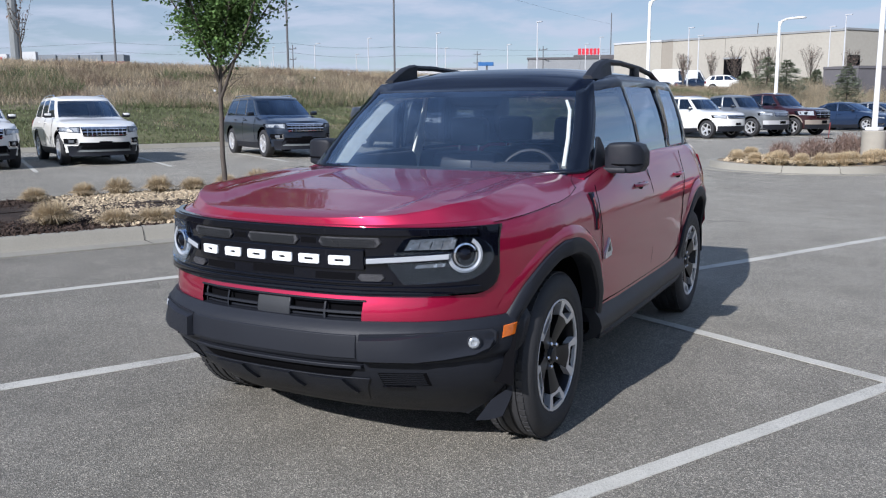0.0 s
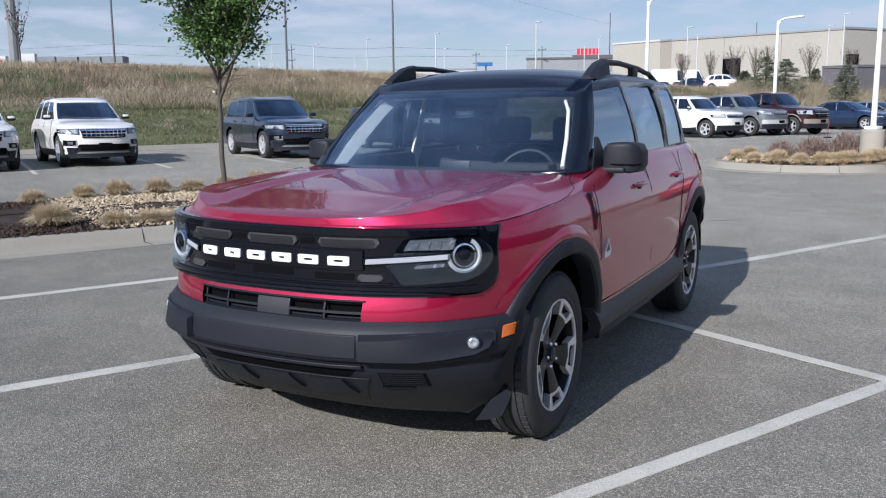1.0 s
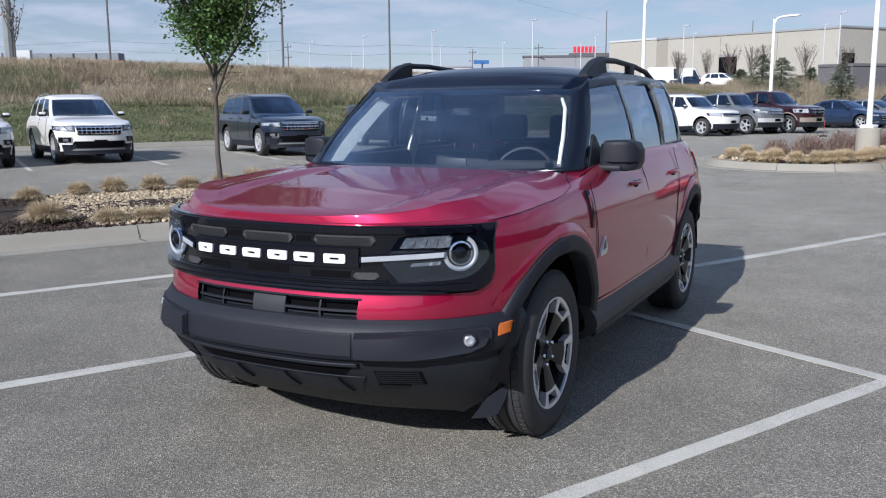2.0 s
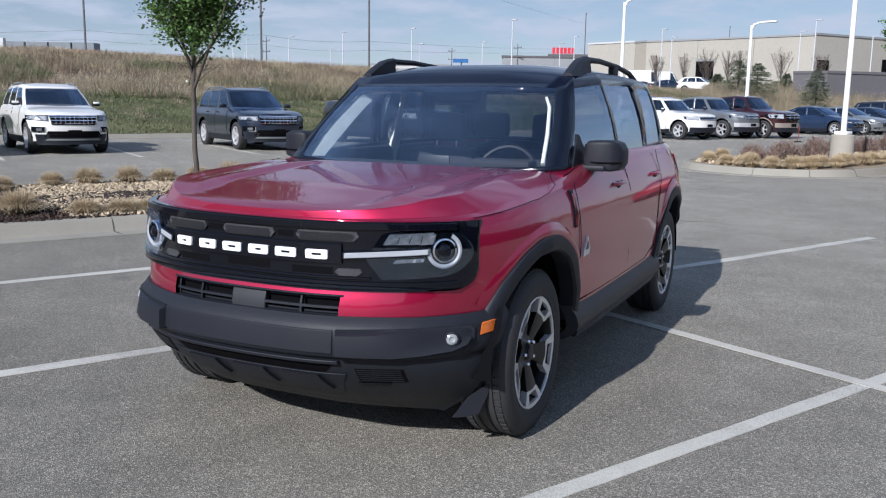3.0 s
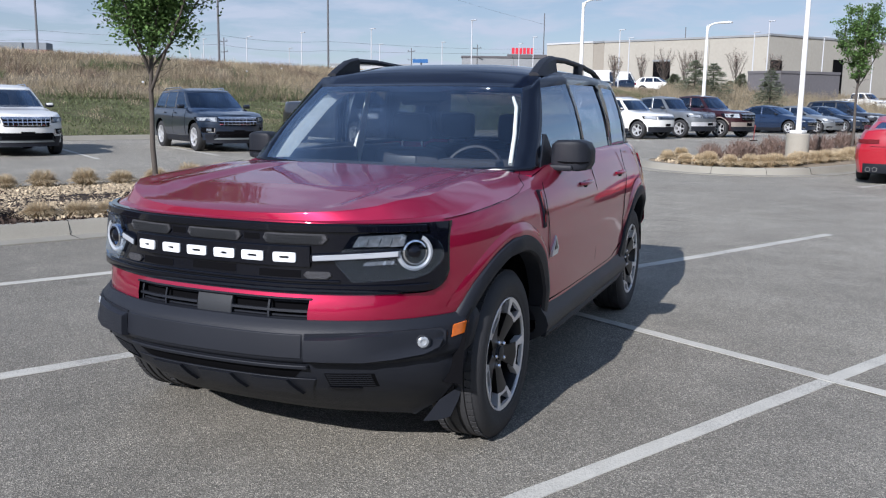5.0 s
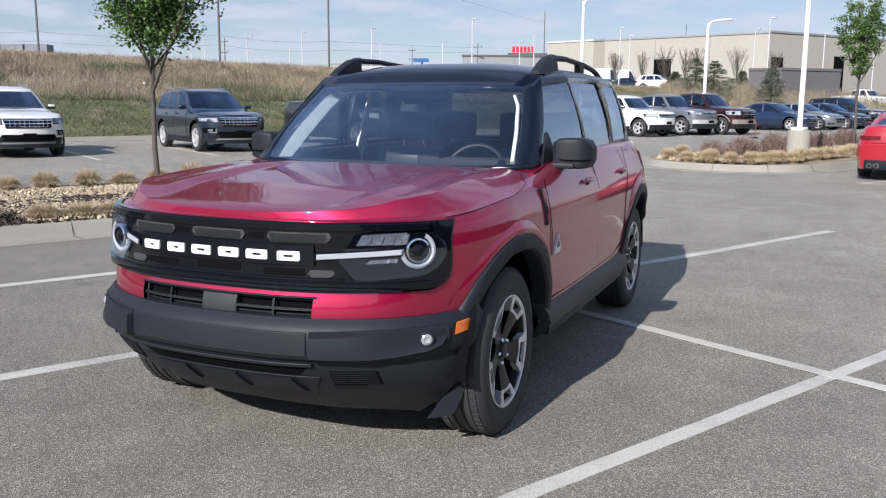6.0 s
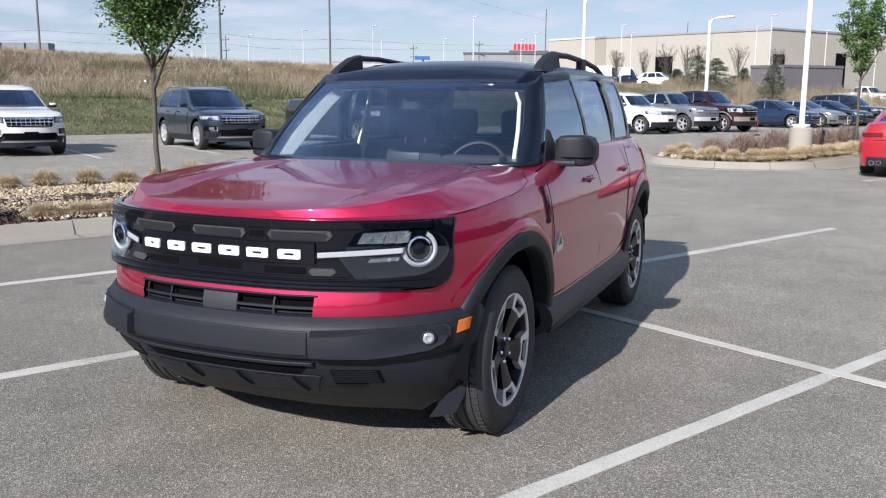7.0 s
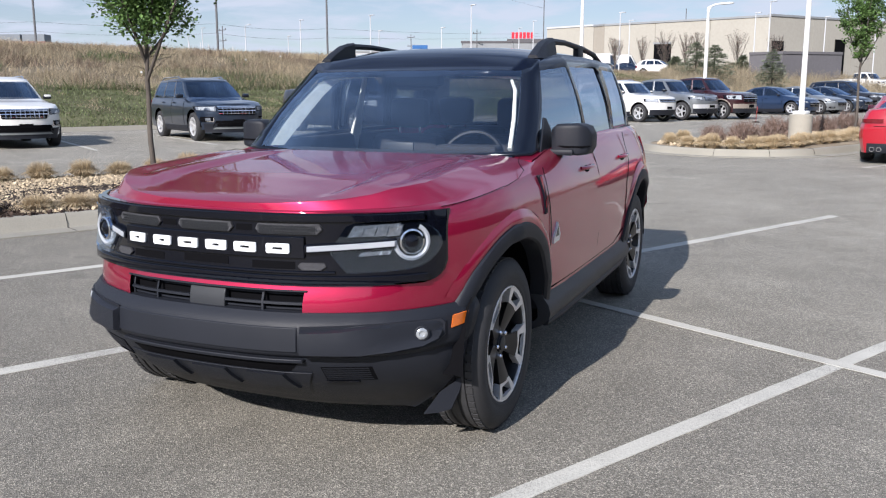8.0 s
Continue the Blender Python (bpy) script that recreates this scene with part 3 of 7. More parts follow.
def body_mesh(P, cap_to=None):
    """Walls round the plan, with wheel openings, and a lid that swells by the crown."""
    bm = bmesh.new()
    st = stations(P)
    zl = P["z"]
    top = P["top"]
    zt = zl[-1]
    levels = [(z, None) for z in zl] + [(zt, a) for a in (0.35, 0.65, 0.86, 1.0)]
    grids = []
    for s in (1, -1):
        rows, ins = [], []
        for z, a in levels:
            row, inn = [], []
            for xf, y, kind in st:
                zz = z if a is None else zt + (ease(y, top) - zt) * a
                pull = 0.0 if a is None else P.get("round", 0.05) * a * a
                x = xf * wide(P, zz) - (pull * 0.9 if xf > 0.6 else 0) * (1 if a == 1.0 else 0.4)
                yy = y
                if kind > 0:
                    yy += (lerp(zz, P["fy"]) + pull) * max(0, 1 - (y - P["f"]) / 0.8)
                elif kind < 0:
                    yy += lerp(zz, P["ry"])
                inside = False
                if kind == 0 or xf > 0.9:
                    for yc in (0, P["wb"]):
                        d = math.hypot(yy - yc, zz - P["ac"])
                        if d < P["ar"]:
                            inside = True
                            sc = P["ar"] / max(d, 1e-4)
                            yy, zz = yc + (yy - yc) * sc, P["ac"] + (zz - P["ac"]) * sc
                            x = xf * wide(P, zz)
                row.append(bm.verts.new((s * x, yy, zz)))
                inn.append(inside)
            rows.append(row); ins.append(inn)
        grids.append(rows)
        for i in range(len(rows) - 1):
            for k in range(len(st) - 1):
                if ins[i][k] and ins[i][k + 1] and ins[i + 1][k] and ins[i + 1][k + 1]:
                    continue
                hole = P.get("mouth")
                if hole and st[k + 1][2] > 0 and st[k + 1][0] * P["hw"] < hole[0] and levels[i][1] is None and levels[i][0] >= hole[1] - 1e-4 and levels[i + 1][0] <= hole[2] + 1e-4:
                    continue
                bm.faces.new((rows[i][k], rows[i][k + 1], rows[i + 1][k + 1], rows[i + 1][k]))
    L, R = grids[0][-1], grids[1][-1]
    n = P.get("cols", 16)
    prev = None
    for k, (xf, y, kind) in enumerate(st):
        if cap_to is not None and y > cap_to:
            break
        row = [L[k]]
        spread = P["spread"](y, abs(L[k].co.x)) if "spread" in P else [j / n for j in range(1, n)]
        for t in spread:
            p = L[k].co.lerp(R[k].co, t)
            p.z += P["crown"](p.x, p.y, abs(L[k].co.x))
            row.append(bm.verts.new(p))
        row.append(R[k])
        if prev:
            for j in range(len(row) - 1):
                bm.faces.new((prev[j], prev[j + 1], row[j + 1], row[j]))
        prev = row
    bmesh.ops.remove_doubles(bm, verts=bm.verts, dist=0.0008)
    return bm


def house_mesh(P, frame_mat, parent, glass, crown=0.05, label=""):
    """The upper body: pillars and rails as one shell, one pane to each opening, and the roof."""
    G = P["gh"]
    lv = [0, 0.04, 0.2, 0.4, 0.6, 0.78, 0.87, 0.95, 1.0]
    side_span = P.get("glass", (1, 6))
    screen_span = P.get("screen", side_span)
    bulge = P.get("bulge", 0.02)

    def at(s, j, g):
        xb, yb, zb, xt, yt, zt = G[j][:6]
        b = bulge * math.sin(math.pi * g)
        w = min(1, xb / 0.5)
        return Vector((s * (xb + (xt - xb) * g + b * w), yb + (yt - yb) * g - (b if j < 4 else 0), zb + (zt - zb) * g))

    frame_bm = bmesh.new()
    panes = {}
    for s in (1, -1):
        for j in range(len(G) - 1):
            tag = G[j][6]
            g0, g1 = screen_span if tag == "windscreen" else side_span
            for i in range(len(lv) - 1):
                q = [at(s, j, lv[i]), at(s, j + 1, lv[i]), at(s, j + 1, lv[i + 1]), at(s, j, lv[i + 1])]
                if tag and g0 <= i < g1:
                    key = tag if tag in ("windscreen", "rear_window") else (tag, s)
                    panes.setdefault(key, []).append(q)
                else:
                    frame_bm.faces.new([frame_bm.verts.new(p) for p in q])
    bmesh.ops.remove_doubles(frame_bm, verts=frame_bm.verts, dist=0.0008)
    fr = part("window_frame", frame_bm, frame_mat, parent, sharp=40)
    so = fr.modifiers.new("depth", "SOLIDIFY"); so.thickness, so.offset = 0.03, -1
    for key, quads in panes.items():
        b = bmesh.new()
        for q in quads:
            b.faces.new([b.verts.new(p) for p in q])
        bmesh.ops.remove_doubles(b, verts=b.verts, dist=0.0008)
        nm = key if isinstance(key, str) else "side_window"
        o = part(nm, b, glass.get(key if isinstance(key, str) else key[0], glass[None]), parent, sharp=60)
        o.visible_shadow = False
    roof = bmesh.new()
    n = 14
    rows = []
    ends = [at(1, j, 1.0) for j in range(len(G))]
    y_first, y_last = ends[0].y, ends[-1].y
    edge = [ends[0]]
    for a, b in zip(ends, ends[1:]):
        m = max(1, int((b - a).length / 0.12))
        edge += [a.lerp(b, k / m) for k in range(1, m + 1)]
    for a in edge:
        fr_, bk = min(1, (a.y - y_first) / 0.75), min(1, (y_last - a.y) / 0.5)
        swell = crown * (fr_ * (2 - fr_)) * (bk * (2 - bk))
        rows.append([Vector((a.x * (1 - 2 * k / n), a.y, a.z + swell * (1 - abs(1 - 2 * k / n) ** 3))) for k in range(n + 1)])
    sheet(rows, roof)
    bmesh.ops.remove_doubles(roof, verts=roof.verts, dist=0.0008)
    rf = part("roof", roof, P.get("roof_mat", frame_mat), parent, label, sharp=40)
    so = rf.modifiers.new("depth", "SOLIDIFY"); so.thickness, so.offset = 0.03, -1
    return fr, rf


def wheel_meshes(r, w, rr, spokes=5, rim_mats=None, seg=40):
    """Tyre, rim and spokes of a plain alloy wheel, outer face towards +x."""
    h = w / 2
    ty = lathe([(rr, -h * 0.85), (rr + 0.02, -h * 0.97), (r - 0.05, -h), (r - 0.014, -h * 0.86), (r, -h * 0.62), (r, -h * 0.05), (r - 0.008, -h * 0.04), (r - 0.008, h * 0.04), (r, h * 0.05), (r, h * 0.62), (r - 0.014, h * 0.86), (r - 0.05, h), (rr + 0.02, h * 0.97), (rr, h * 0.85)], seg, close=True)
    ring = lathe([(rr + 0.004, h * 0.86), (rr + 0.004, h * 0.95), (rr - 0.012, h * 0.93), (rr - 0.03, h * 0.5), (rr - 0.03, -h * 0.8), (rr + 0.004, -h * 0.8)], seg, close=True)
    back = lathe([(rr - 0.025, -h * 0.25), (rr - 0.025, -h * 0.2)], seg)
    sp = bmesh.new()
    for k in range(spokes):
        a = 2 * math.pi * k / spokes
        wd = 0.34 if spokes <= 6 else 0.2
        pr = []
        for rad, half, dx in ((0.05, 0.045, 0.62), (rr * 0.55, 0.5 * wd * rr * 0.6, 0.75), (rr - 0.008, 0.5 * wd * rr, 0.86)):
            pr.append([Vector((h * dx, rad, -half)), Vector((h * dx, rad, half)), Vector((h * dx - 0.03, rad, half)), Vector((h * dx - 0.03, rad, -half))])
        b = sheet([[*q] for q in pr], close=True)
        b.transform(Matrix.Rotation(a, 4, "X"))
        merge(sp, b)
    merge(sp, lathe([(0.0, h * 0.55), (0.07, h * 0.55), (0.07, h * 0.68), (0.03, h * 0.74), (0.0, h * 0.74)], 20))
    return ty, ring, back, sp


def add_wheels(P, car, spokes=5, rim=None):
    rim = rim or RIM_SILVER
    ty, ring, back, sp = wheel_meshes(P["wr"], P.get("tw", 0.24), P["wr"] * P.get("rimf", 0.66), spokes)
    mt, mr, mb, ms = mesh_of("tyre", ty, RUBBER), mesh_of("rim", ring, rim), mesh_of("brake_disc", back, DARK), mesh_of("spokes", sp, rim)
    for yc in (0, P["wb"]):
        for s in (1, -1):
            hub = part("wheel", mt, None, car, at=pose(s * (P["hw"] - P.get("tw", 0.24) / 2 - 0.025), yc, P["wr"], 0, 0, 0 if s > 0 else 180))
            part("rim", mr, None, hub); part("brake_disc", mb, None, hub); part("spokes", ms, None, hub)


def liner(P, car):
    """Dark inner wells and floor pan."""
    bm = box(-P["hw"] * 0.72, P["hw"] * 0.72, P["f"] + 0.35, P["r"] - 0.25, P["ac"] - 0.12, P["ac"] + 0.22)
    for yc in (0, P["wb"]):
        rows = []
        for k in range(13):
            a = radians(-2 + 184 * k / 12)
            rr = P["ar"] + 0.012
            rows.append([Vector((x, yc + rr * math.cos(a), P["ac"] + rr * math.sin(a))) for x in (-P["hw"] * 0.93, -P["hw"] * 0.6, P["hw"] * 0.6, P["hw"] * 0.93)])
        sheet(rows, bm)
    return part("wheel_well", bm, DARK, car, sharp=40)


def front_patch(P, x0, x1, z0, z1, off, depth=0.03, nx=10, nz=3, x0b=None, x1b=None):
    """A slab that follows the nose between two heights; x0b, x1b give its lower corners."""
    x0b = x0 if x0b is None else x0b
    x1b = x1 if x1b is None else x1b
    rows = []
    for i in range(nz + 1):
        t = i / nz
        z = z0 + (z1 - z0) * t
        a, b = x0b + (x0 - x0b) * t, x1b + (x1 - x1b) * t
        rows.append([Vector((a + (b - a) * k / nx, front_y(P, a + (b - a) * k / nx, z) - off, z)) for k in range(nx + 1)])
    return slab(rows, (0, depth, 0))


def side_patch(P, s, y0, y1, z0, z1, off, depth=0.03, ny=10, nz=3, y0b=None, y1b=None):
    y0b = y0 if y0b is None else y0b
    y1b = y1 if y1b is None else y1b
    rows = []
    for i in range(nz + 1):
        t = i / nz
        z = z0 + (z1 - z0) * t
        a, b = y0b + (y0 - y0b) * t, y1b + (y1 - y1b) * t
        rows.append([Vector((s * (side_x(P, a + (b - a) * k / ny, z) + off), a + (b - a) * k / ny, z)) for k in range(ny + 1)])
    return slab(rows, (-s * depth, 0, 0))


def nose_wrap(P, zs, d_max, off=0.0, thick=0.05, a_max=None, a_min=0.0, side=0):
    """A band round the nose, back to d_max behind its tip, through the heights zs; side 1 or -1 keeps one half from a_min outwards."""
    rows_out, rows_in = [], []
    fine = []
    for (a, d), (b, e) in zip(NOSE, NOSE[1:]):
        for k in range(2):
            fine.append((a + (b - a) * k / 2, d + (e - d) * k / 2))
    half = [(a, d) for a, d in fine if d <= d_max and a >= a_min and (a_max is None or a <= a_max)]
    if side == 0:
        line = [(-a, d) for a, d in half[::-1] if a > 0] + half
    else:
        line = [(side * a, d) for a, d in half]
    for z in zs:
        pts = [Vector((a * wide(P, z), P["f"] + d * P.get("nose", 1.0) + lerp(z, P["fy"]), z)) for a, d in line]
        out, inn = [], []
        for k, p in enumerate(pts):
            t = (pts[min(k + 1, len(pts) - 1)] - pts[max(k - 1, 0)]).normalized()
            n = Vector((t.y, -t.x, 0)) if (side >= 0) else Vector((-t.y, t.x, 0))
            out.append(p + n * off); inn.append(p + n * (off - thick))
        rows_out.append(out); rows_in.append(inn)
    bm = bmesh.new()
    n, m = len(zs), len(line)
    A = [[bm.verts.new(p) for p in r] for r in rows_out]
    C = [[bm.verts.new(p) for p in r] for r in rows_in]
    for V in (A, C):
        for i in range(n - 1):
            for k in range(m - 1):
                bm.faces.new((V[i][k], V[i][k + 1], V[i + 1][k + 1], V[i + 1][k]))
    rim = [(0, k) for k in range(m)] + [(i, m - 1) for i in range(1, n)] + [(n - 1, k) for k in range(m - 2, -1, -1)] + [(i, 0) for i in range(n - 2, 0, -1)]
    for (i, k), (j, h) in zip(rim, rim[1:] + rim[:1]):
        bm.faces.new((A[i][k], A[j][h], C[j][h], C[i][k]))
    return bm


def bumper_wrap(P, zs, ends, thick=0.05, cols=44, drop=0.0):
    """A skin round the nose that ends at a given y for each height."""
    back = [(d, a) for a, d in NOSE]
    rows, inner = [], []
    for z in zs:
        k = P.get("nose", 1.0)
        a_end = lerp((lerp(z, ends) - P["f"] - lerp(z, P["fy"])) / k, back)
        line = []
        for j in range(-cols, cols + 1):
            a = a_end * math.sin(math.pi / 2 * j / cols)
            line.append(Vector((a * wide(P, z), P["f"] + lerp(abs(a), NOSE) * k + lerp(z, P["fy"]), z - drop * (j / cols) ** 2 * max(0.0, (0.40 - z) / 0.15))))
        rows.append(line)
    return slab(rows, (0, thick, 0))


def on_front(P, pts, off):
    """Points on the nose, moved out along its normal."""
    out = []
    for x, z in pts:
        g = (front_y(P, x + 0.01, z) - front_y(P, x - 0.01, z)) / 0.02
        k = 1 / math.sqrt(1 + g * g)
        out.append(Vector((x + off * g * k, front_y(P, x, z) - off * k, z)))
    return out


def on_side(P, s, pts, off):
    return [Vector((s * (side_x(P, y, z) + off), y, z)) for y, z in pts]


def dense_loop(pts, step=0.03):
    out = []
    for (a, b), (c, d) in zip(pts, pts[1:] + pts[:1]):
        n = max(1, int(math.hypot(c - a, d - b) / step))
        out += [(a + (c - a) * k / n, b + (d - b) * k / n) for k in range(n)]
    return out


def seam(points, w=0.006):
    """A thin dark shut line that lies on the skin."""
    return tube(points, w / 2, 6)


def flare(P, s, yc, r0, r1, a0, a1, off=0.012, depth=0.05):
    rows = []
    n = 26
    for k in range(n + 1):
        a = radians(a0 + (a1 - a0) * k / n)
        row = []
        for j, o in ((0.0, -0.012), (0.12, 0.0), (0.5, 0.006), (0.9, 0.0), (1.0, -0.01)):
            r = r0 + (r1 - r0) * j
            y, z = yc - r * math.cos(a), P["ac"] + r * math.sin(a)
            row.append(Vector((s * (side_x(P, y, max(z, 0.44)) + off + o), y, z)))
        rows.append(row)
    return slab(rows, (-s * depth, 0, 0))

# ---- the red sport utility vehicle ----
B = dict(f=-0.80, r=3.27, hw=0.945, wb=2.67, wr=0.362, tw=0.225, nose=0.94, ac=0.375, ar=0.455,
         z=[0.44, 0.48, 0.54, 0.615, 0.66, 0.705, 0.745, 0.78, 0.815, 0.85, 0.89, 0.93],
         w=[(0.2, 0.93), (0.44, 0.962), (0.52, 0.975), (0.56, 0.984), (0.62, 0.985), (0.70, 0.994), (0.76, 1.0), (0.83, 0.9985), (0.89, 0.994), (0.94, 0.986), (1.0, 0.970), (1.08, 0.938), (1.18, 0.905)],
         fy=[(0.44, 0.0), (0.55, -0.035), (0.66, -0.035), (0.74, -0.01), (0.86, 0.0), (0.95, 0.0), (1.1, 0.0)],
         ry=[(0.4, 0.0), (0.6, 0.02), (0.9, 0.0), (1.2, -0.04)],
         top=[(-0.85, 0.985), (-0.45, 1.0), (0.0, 1.042), (0.40, 1.078), (0.54, 1.095), (0.66, 1.118), (0.9, 1.145), (1.4, 1.166), (2.3, 1.175), (3.5, 1.165)],
         round=0.045, cols=96, mouth=(0.42, 0.615, 0.705))


def hood_crease(y, edge):
    return min(lerp(y, [(-0.6, 0.66), (-0.5, 0.72), (-0.25, 0.715), (0.15, 0.69), (0.6, 0.70)]), max(edge * 0.93, 0.01))


def hood_spread(y, edge):
    """Where the bonnet's columns stand across its width, so that each ridge runs along one column."""
    knots = [0, 0.425, 0.49, 0.60, hood_crease(y, edge), edge]
    if edge < 0.76:
        knots = [q * edge / 0.78 for q in (0, 0.425, 0.49, 0.60, 0.715, 0.78)]
    half = [a + (b - a) * k / m for a, b, m in zip(knots, knots[1:], (14, 6, 7, 7, 9)) for k in range(m)]
    span = max(edge, 1e-5)
    right = [0.5 - a / span / 2 for a in half[:0:-1]][::-1]
    left = [0.5 + a / span / 2 for a in half[1:]]
    return sorted(right + [0.5] + left)


def hood_swell(x, y, edge):
    """Clamshell bonnet: flat middle, a raised shoulder on each side with a sloped inner wall, and a bevel down to the shut line."""
    a = abs(x)
    lift = lerp(y, [(-0.8, 0.012), (-0.70, 0.036), (-0.42, 0.058), (-0.36, 0.062), (0.1, 0.049), (0.45, 0.030), (0.6, 0.012)])
    crease = hood_crease(y, edge)
    up = 0.019 * lerp(y, [(-0.62, 0), (-0.53, 1), (0.20, 1), (0.46, 0.1)])
    step = min(1, max(0, (a - 0.425) / 0.065))
    step = step * step * (3 - 2 * step)
    dish = 0.007 * max(0, 1 - abs(a - 0.60) / 0.065) * lerp(y, [(-0.50, 0), (-0.44, 1), (0.1, 1), (0.35, 0)])
    if a <= crease:
        return lift * (1 - 0.10 * (a / crease) ** 2) + up * step - dish
    t = (edge - a) / max(edge - crease, 0.01)
    return (lift * 0.90 + up) * t * (1.12 - 0.12 * t)


B["crown"], B["spread"] = hood_swell, hood_spread
B["glass"], B["screen"] = (1, 6), (1, 8)
B["gh"] = [(0, .46, 1.09, 0, .935, 1.517, "windscreen"), (.25, .463, 1.09, .22, .936, 1.517, "windscreen"), (.5, .49, 1.10, .44, .946, 1.515, "windscreen"),
           (.715, .55, 1.11, .61, .985, 1.512, ""), (.80, .585, 1.115, .645, 1.04, 1.53, ""),
           (.812, .64, 1.125, .668, 1.09, 1.57, "front"), (.82, 1.48, 1.15, .705, 1.38, 1.60, ""), (.82, 1.56, 1.15, .705, 1.46, 1.60, "rear"),
           (.815, 2.16, 1.155, .705, 2.01, 1.605, ""), (.815, 2.275, 1.16, .705, 2.255, 1.60, "quarter"), (.81, 2.65, 1.165, .70, 2.56, 1.59, ""),
           (.77, 2.97, 1.16, .67, 2.80, 1.58, ""), (.70, 3.12, 1.16, .63, 2.93, 1.575, "rear_window"), (.45, 3.17, 1.16, .42, 2.98, 1.575, "rear_window"), (0, 3.19, 1.16, 0, 3.0, 1.575, "")]
suv = thing("sport_utility_vehicle", "dark red metallic boxy compact SUV with black roof parked on asphalt", "car")
part("body", body_mesh(B, cap_to=0.53), RED, suv, "dark red metallic painted body", sharp=32)
B["roof_mat"] = ROOF_BLACK
house_mesh(B, PILLAR, suv, {"windscreen": GLASS, "front": GLASS_DOOR, None: GLASS_REAR}, crown=0.065)
liner(B, suv)

# bumper, skid and lower mouth
BB = dict(B, w=[(0.20, 0.94), (0.27, 0.965), (0.33, 0.985), (0.40, 1.0), (0.47, 0.985), (0.50, 0.995), (0.60, 0.995), (0.64, 0.985)],
          fy=[(0.20, 0.235), (0.24, 0.18), (0.27, 0.13), (0.31, 0.075), (0.36, 0.015), (0.44, -0.045), (0.472, -0.055), (0.485, -0.078), (0.50, -0.085), (0.585, -0.08), (0.605, -0.07), (0.628, -0.045), (0.64, -0.035)])
bumper = part("front_bumper", bumper_wrap(BB, [0.205, 0.225, 0.25, 0.265, 0.285, 0.31, 0.335, 0.36, 0.40, 0.44, 0.472, 0.485, 0.50, 0.54, 0.585, 0.605, 0.622, 0.632], [(0.20, -0.39), (0.25, -0.395), (0.33, -0.41), (0.42, -0.415), (0.50, -0.40), (0.60, -0.355)], drop=0.022), PLASTIC, suv, "grained dark grey plastic bumper", sharp=40)
part("centre_panel", front_patch(BB, -0.415, 0.40, 0.498, 0.588, 0.005, 0.02, nx=16), PLASTIC, bumper)
for s in (1, -1):
    def pad(name, pts, off, mat=PLASTIC, back=0.02):
        return part(name, prism(on_front(BB, dense_loop([(s * x, z) for x, z in pts]), off), (0, back, 0)), mat, bumper, sharp=30)
    pad("corner_pad", [(0.408, 0.493), (0.55, 0.490), (0.683, 0.489), (0.775, 0.497), (0.808, 0.508), (0.826, 0.532), (0.826, 0.578), (0.815, 0.593), (0.74, 0.599), (0.62, 0.598), (0.408, 0.591)], 0.007)
    def relief(name, rings):
        """A moulded panel whose points each stand a given height off the bumper."""
        return part(name, sheet([[on_front(BB, [(s * x, z)], o)[0] for x, z, o in row] for row in rings]), PLASTIC, bumper, sharp=30)
    relief("pad_face", [[(0.410, 0.491, 0.006), (0.412, 0.497, 0.030), (0.470, 0.495, 0.030), (0.535, 0.494, 0.030), (0.600, 0.493, 0.029), (0.690, 0.499, 0.021), (0.772, 0.508, 0.021), (0.806, 0.526, 0.021), (0.815, 0.552, 0.021), (0.820, 0.553, 0.006)],
                        [(0.410, 0.515, 0.006), (0.412, 0.515, 0.030), (0.470, 0.515, 0.030), (0.535, 0.515, 0.030), (0.604, 0.515, 0.029), (0.690, 0.514, 0.009), (0.768, 0.521, 0.009), (0.792, 0.533, 0.009), (0.798, 0.556, 0.010), (0.822, 0.562, 0.006)],
                        [(0.410, 0.560, 0.006), (0.412, 0.560, 0.030), (0.470, 0.560, 0.030), (0.535, 0.560, 0.030), (0.612, 0.560, 0.029), (0.690, 0.553, 0.006), (0.765, 0.553, 0.004), (0.788, 0.555, 0.004), (0.797, 0.566, 0.010), (0.822, 0.572, 0.006)],
                        [(0.410, 0.576, 0.006), (0.412, 0.574, 0.029), (0.470, 0.575, 0.029), (0.535, 0.578, 0.029), (0.620, 0.589, 0.026), (0.690, 0.583, 0.007), (0.765, 0.582, 0.006), (0.782, 0.581, 0.006), (0.796, 0.580, 0.010), (0.815, 0.582, 0.006)],
                        [(0.410, 0.582, 0.004), (0.412, 0.582, 0.006), (0.470, 0.583, 0.006), (0.535, 0.586, 0.006), (0.625, 0.594, 0.006), (0.690, 0.594, 0.006), (0.765, 0.594, 0.006), (0.782, 0.592, 0.006), (0.800, 0.589, 0.006), (0.812, 0.587, 0.004)]])
    fog = lathe([(0.0, -0.004), (0.024, -0.004), (0.029, -0.002), (0.029, 0.02), (0.0, 0.02)], 24, "y")
    fx = s * 0.772
    fp = on_front(BB, [(fx, 0.55)], 0.008)[0]
    f_at = pose(fp.x, fp.y, fp.z, 0, 0, s * 35)
    lamp = part("fog_lamp", fog, PLASTIC, bumper, "round fog lamp with dark bezel", at=f_at)
    part("lamp_glass", lathe([(0.0, -0.004), (0.008, -0.005), (0.012, -0.009), (0.017, -0.008), (0.022, -0.004), (0.022, -0.002)], 10, "y"), LAMP_BRIGHT, lamp)
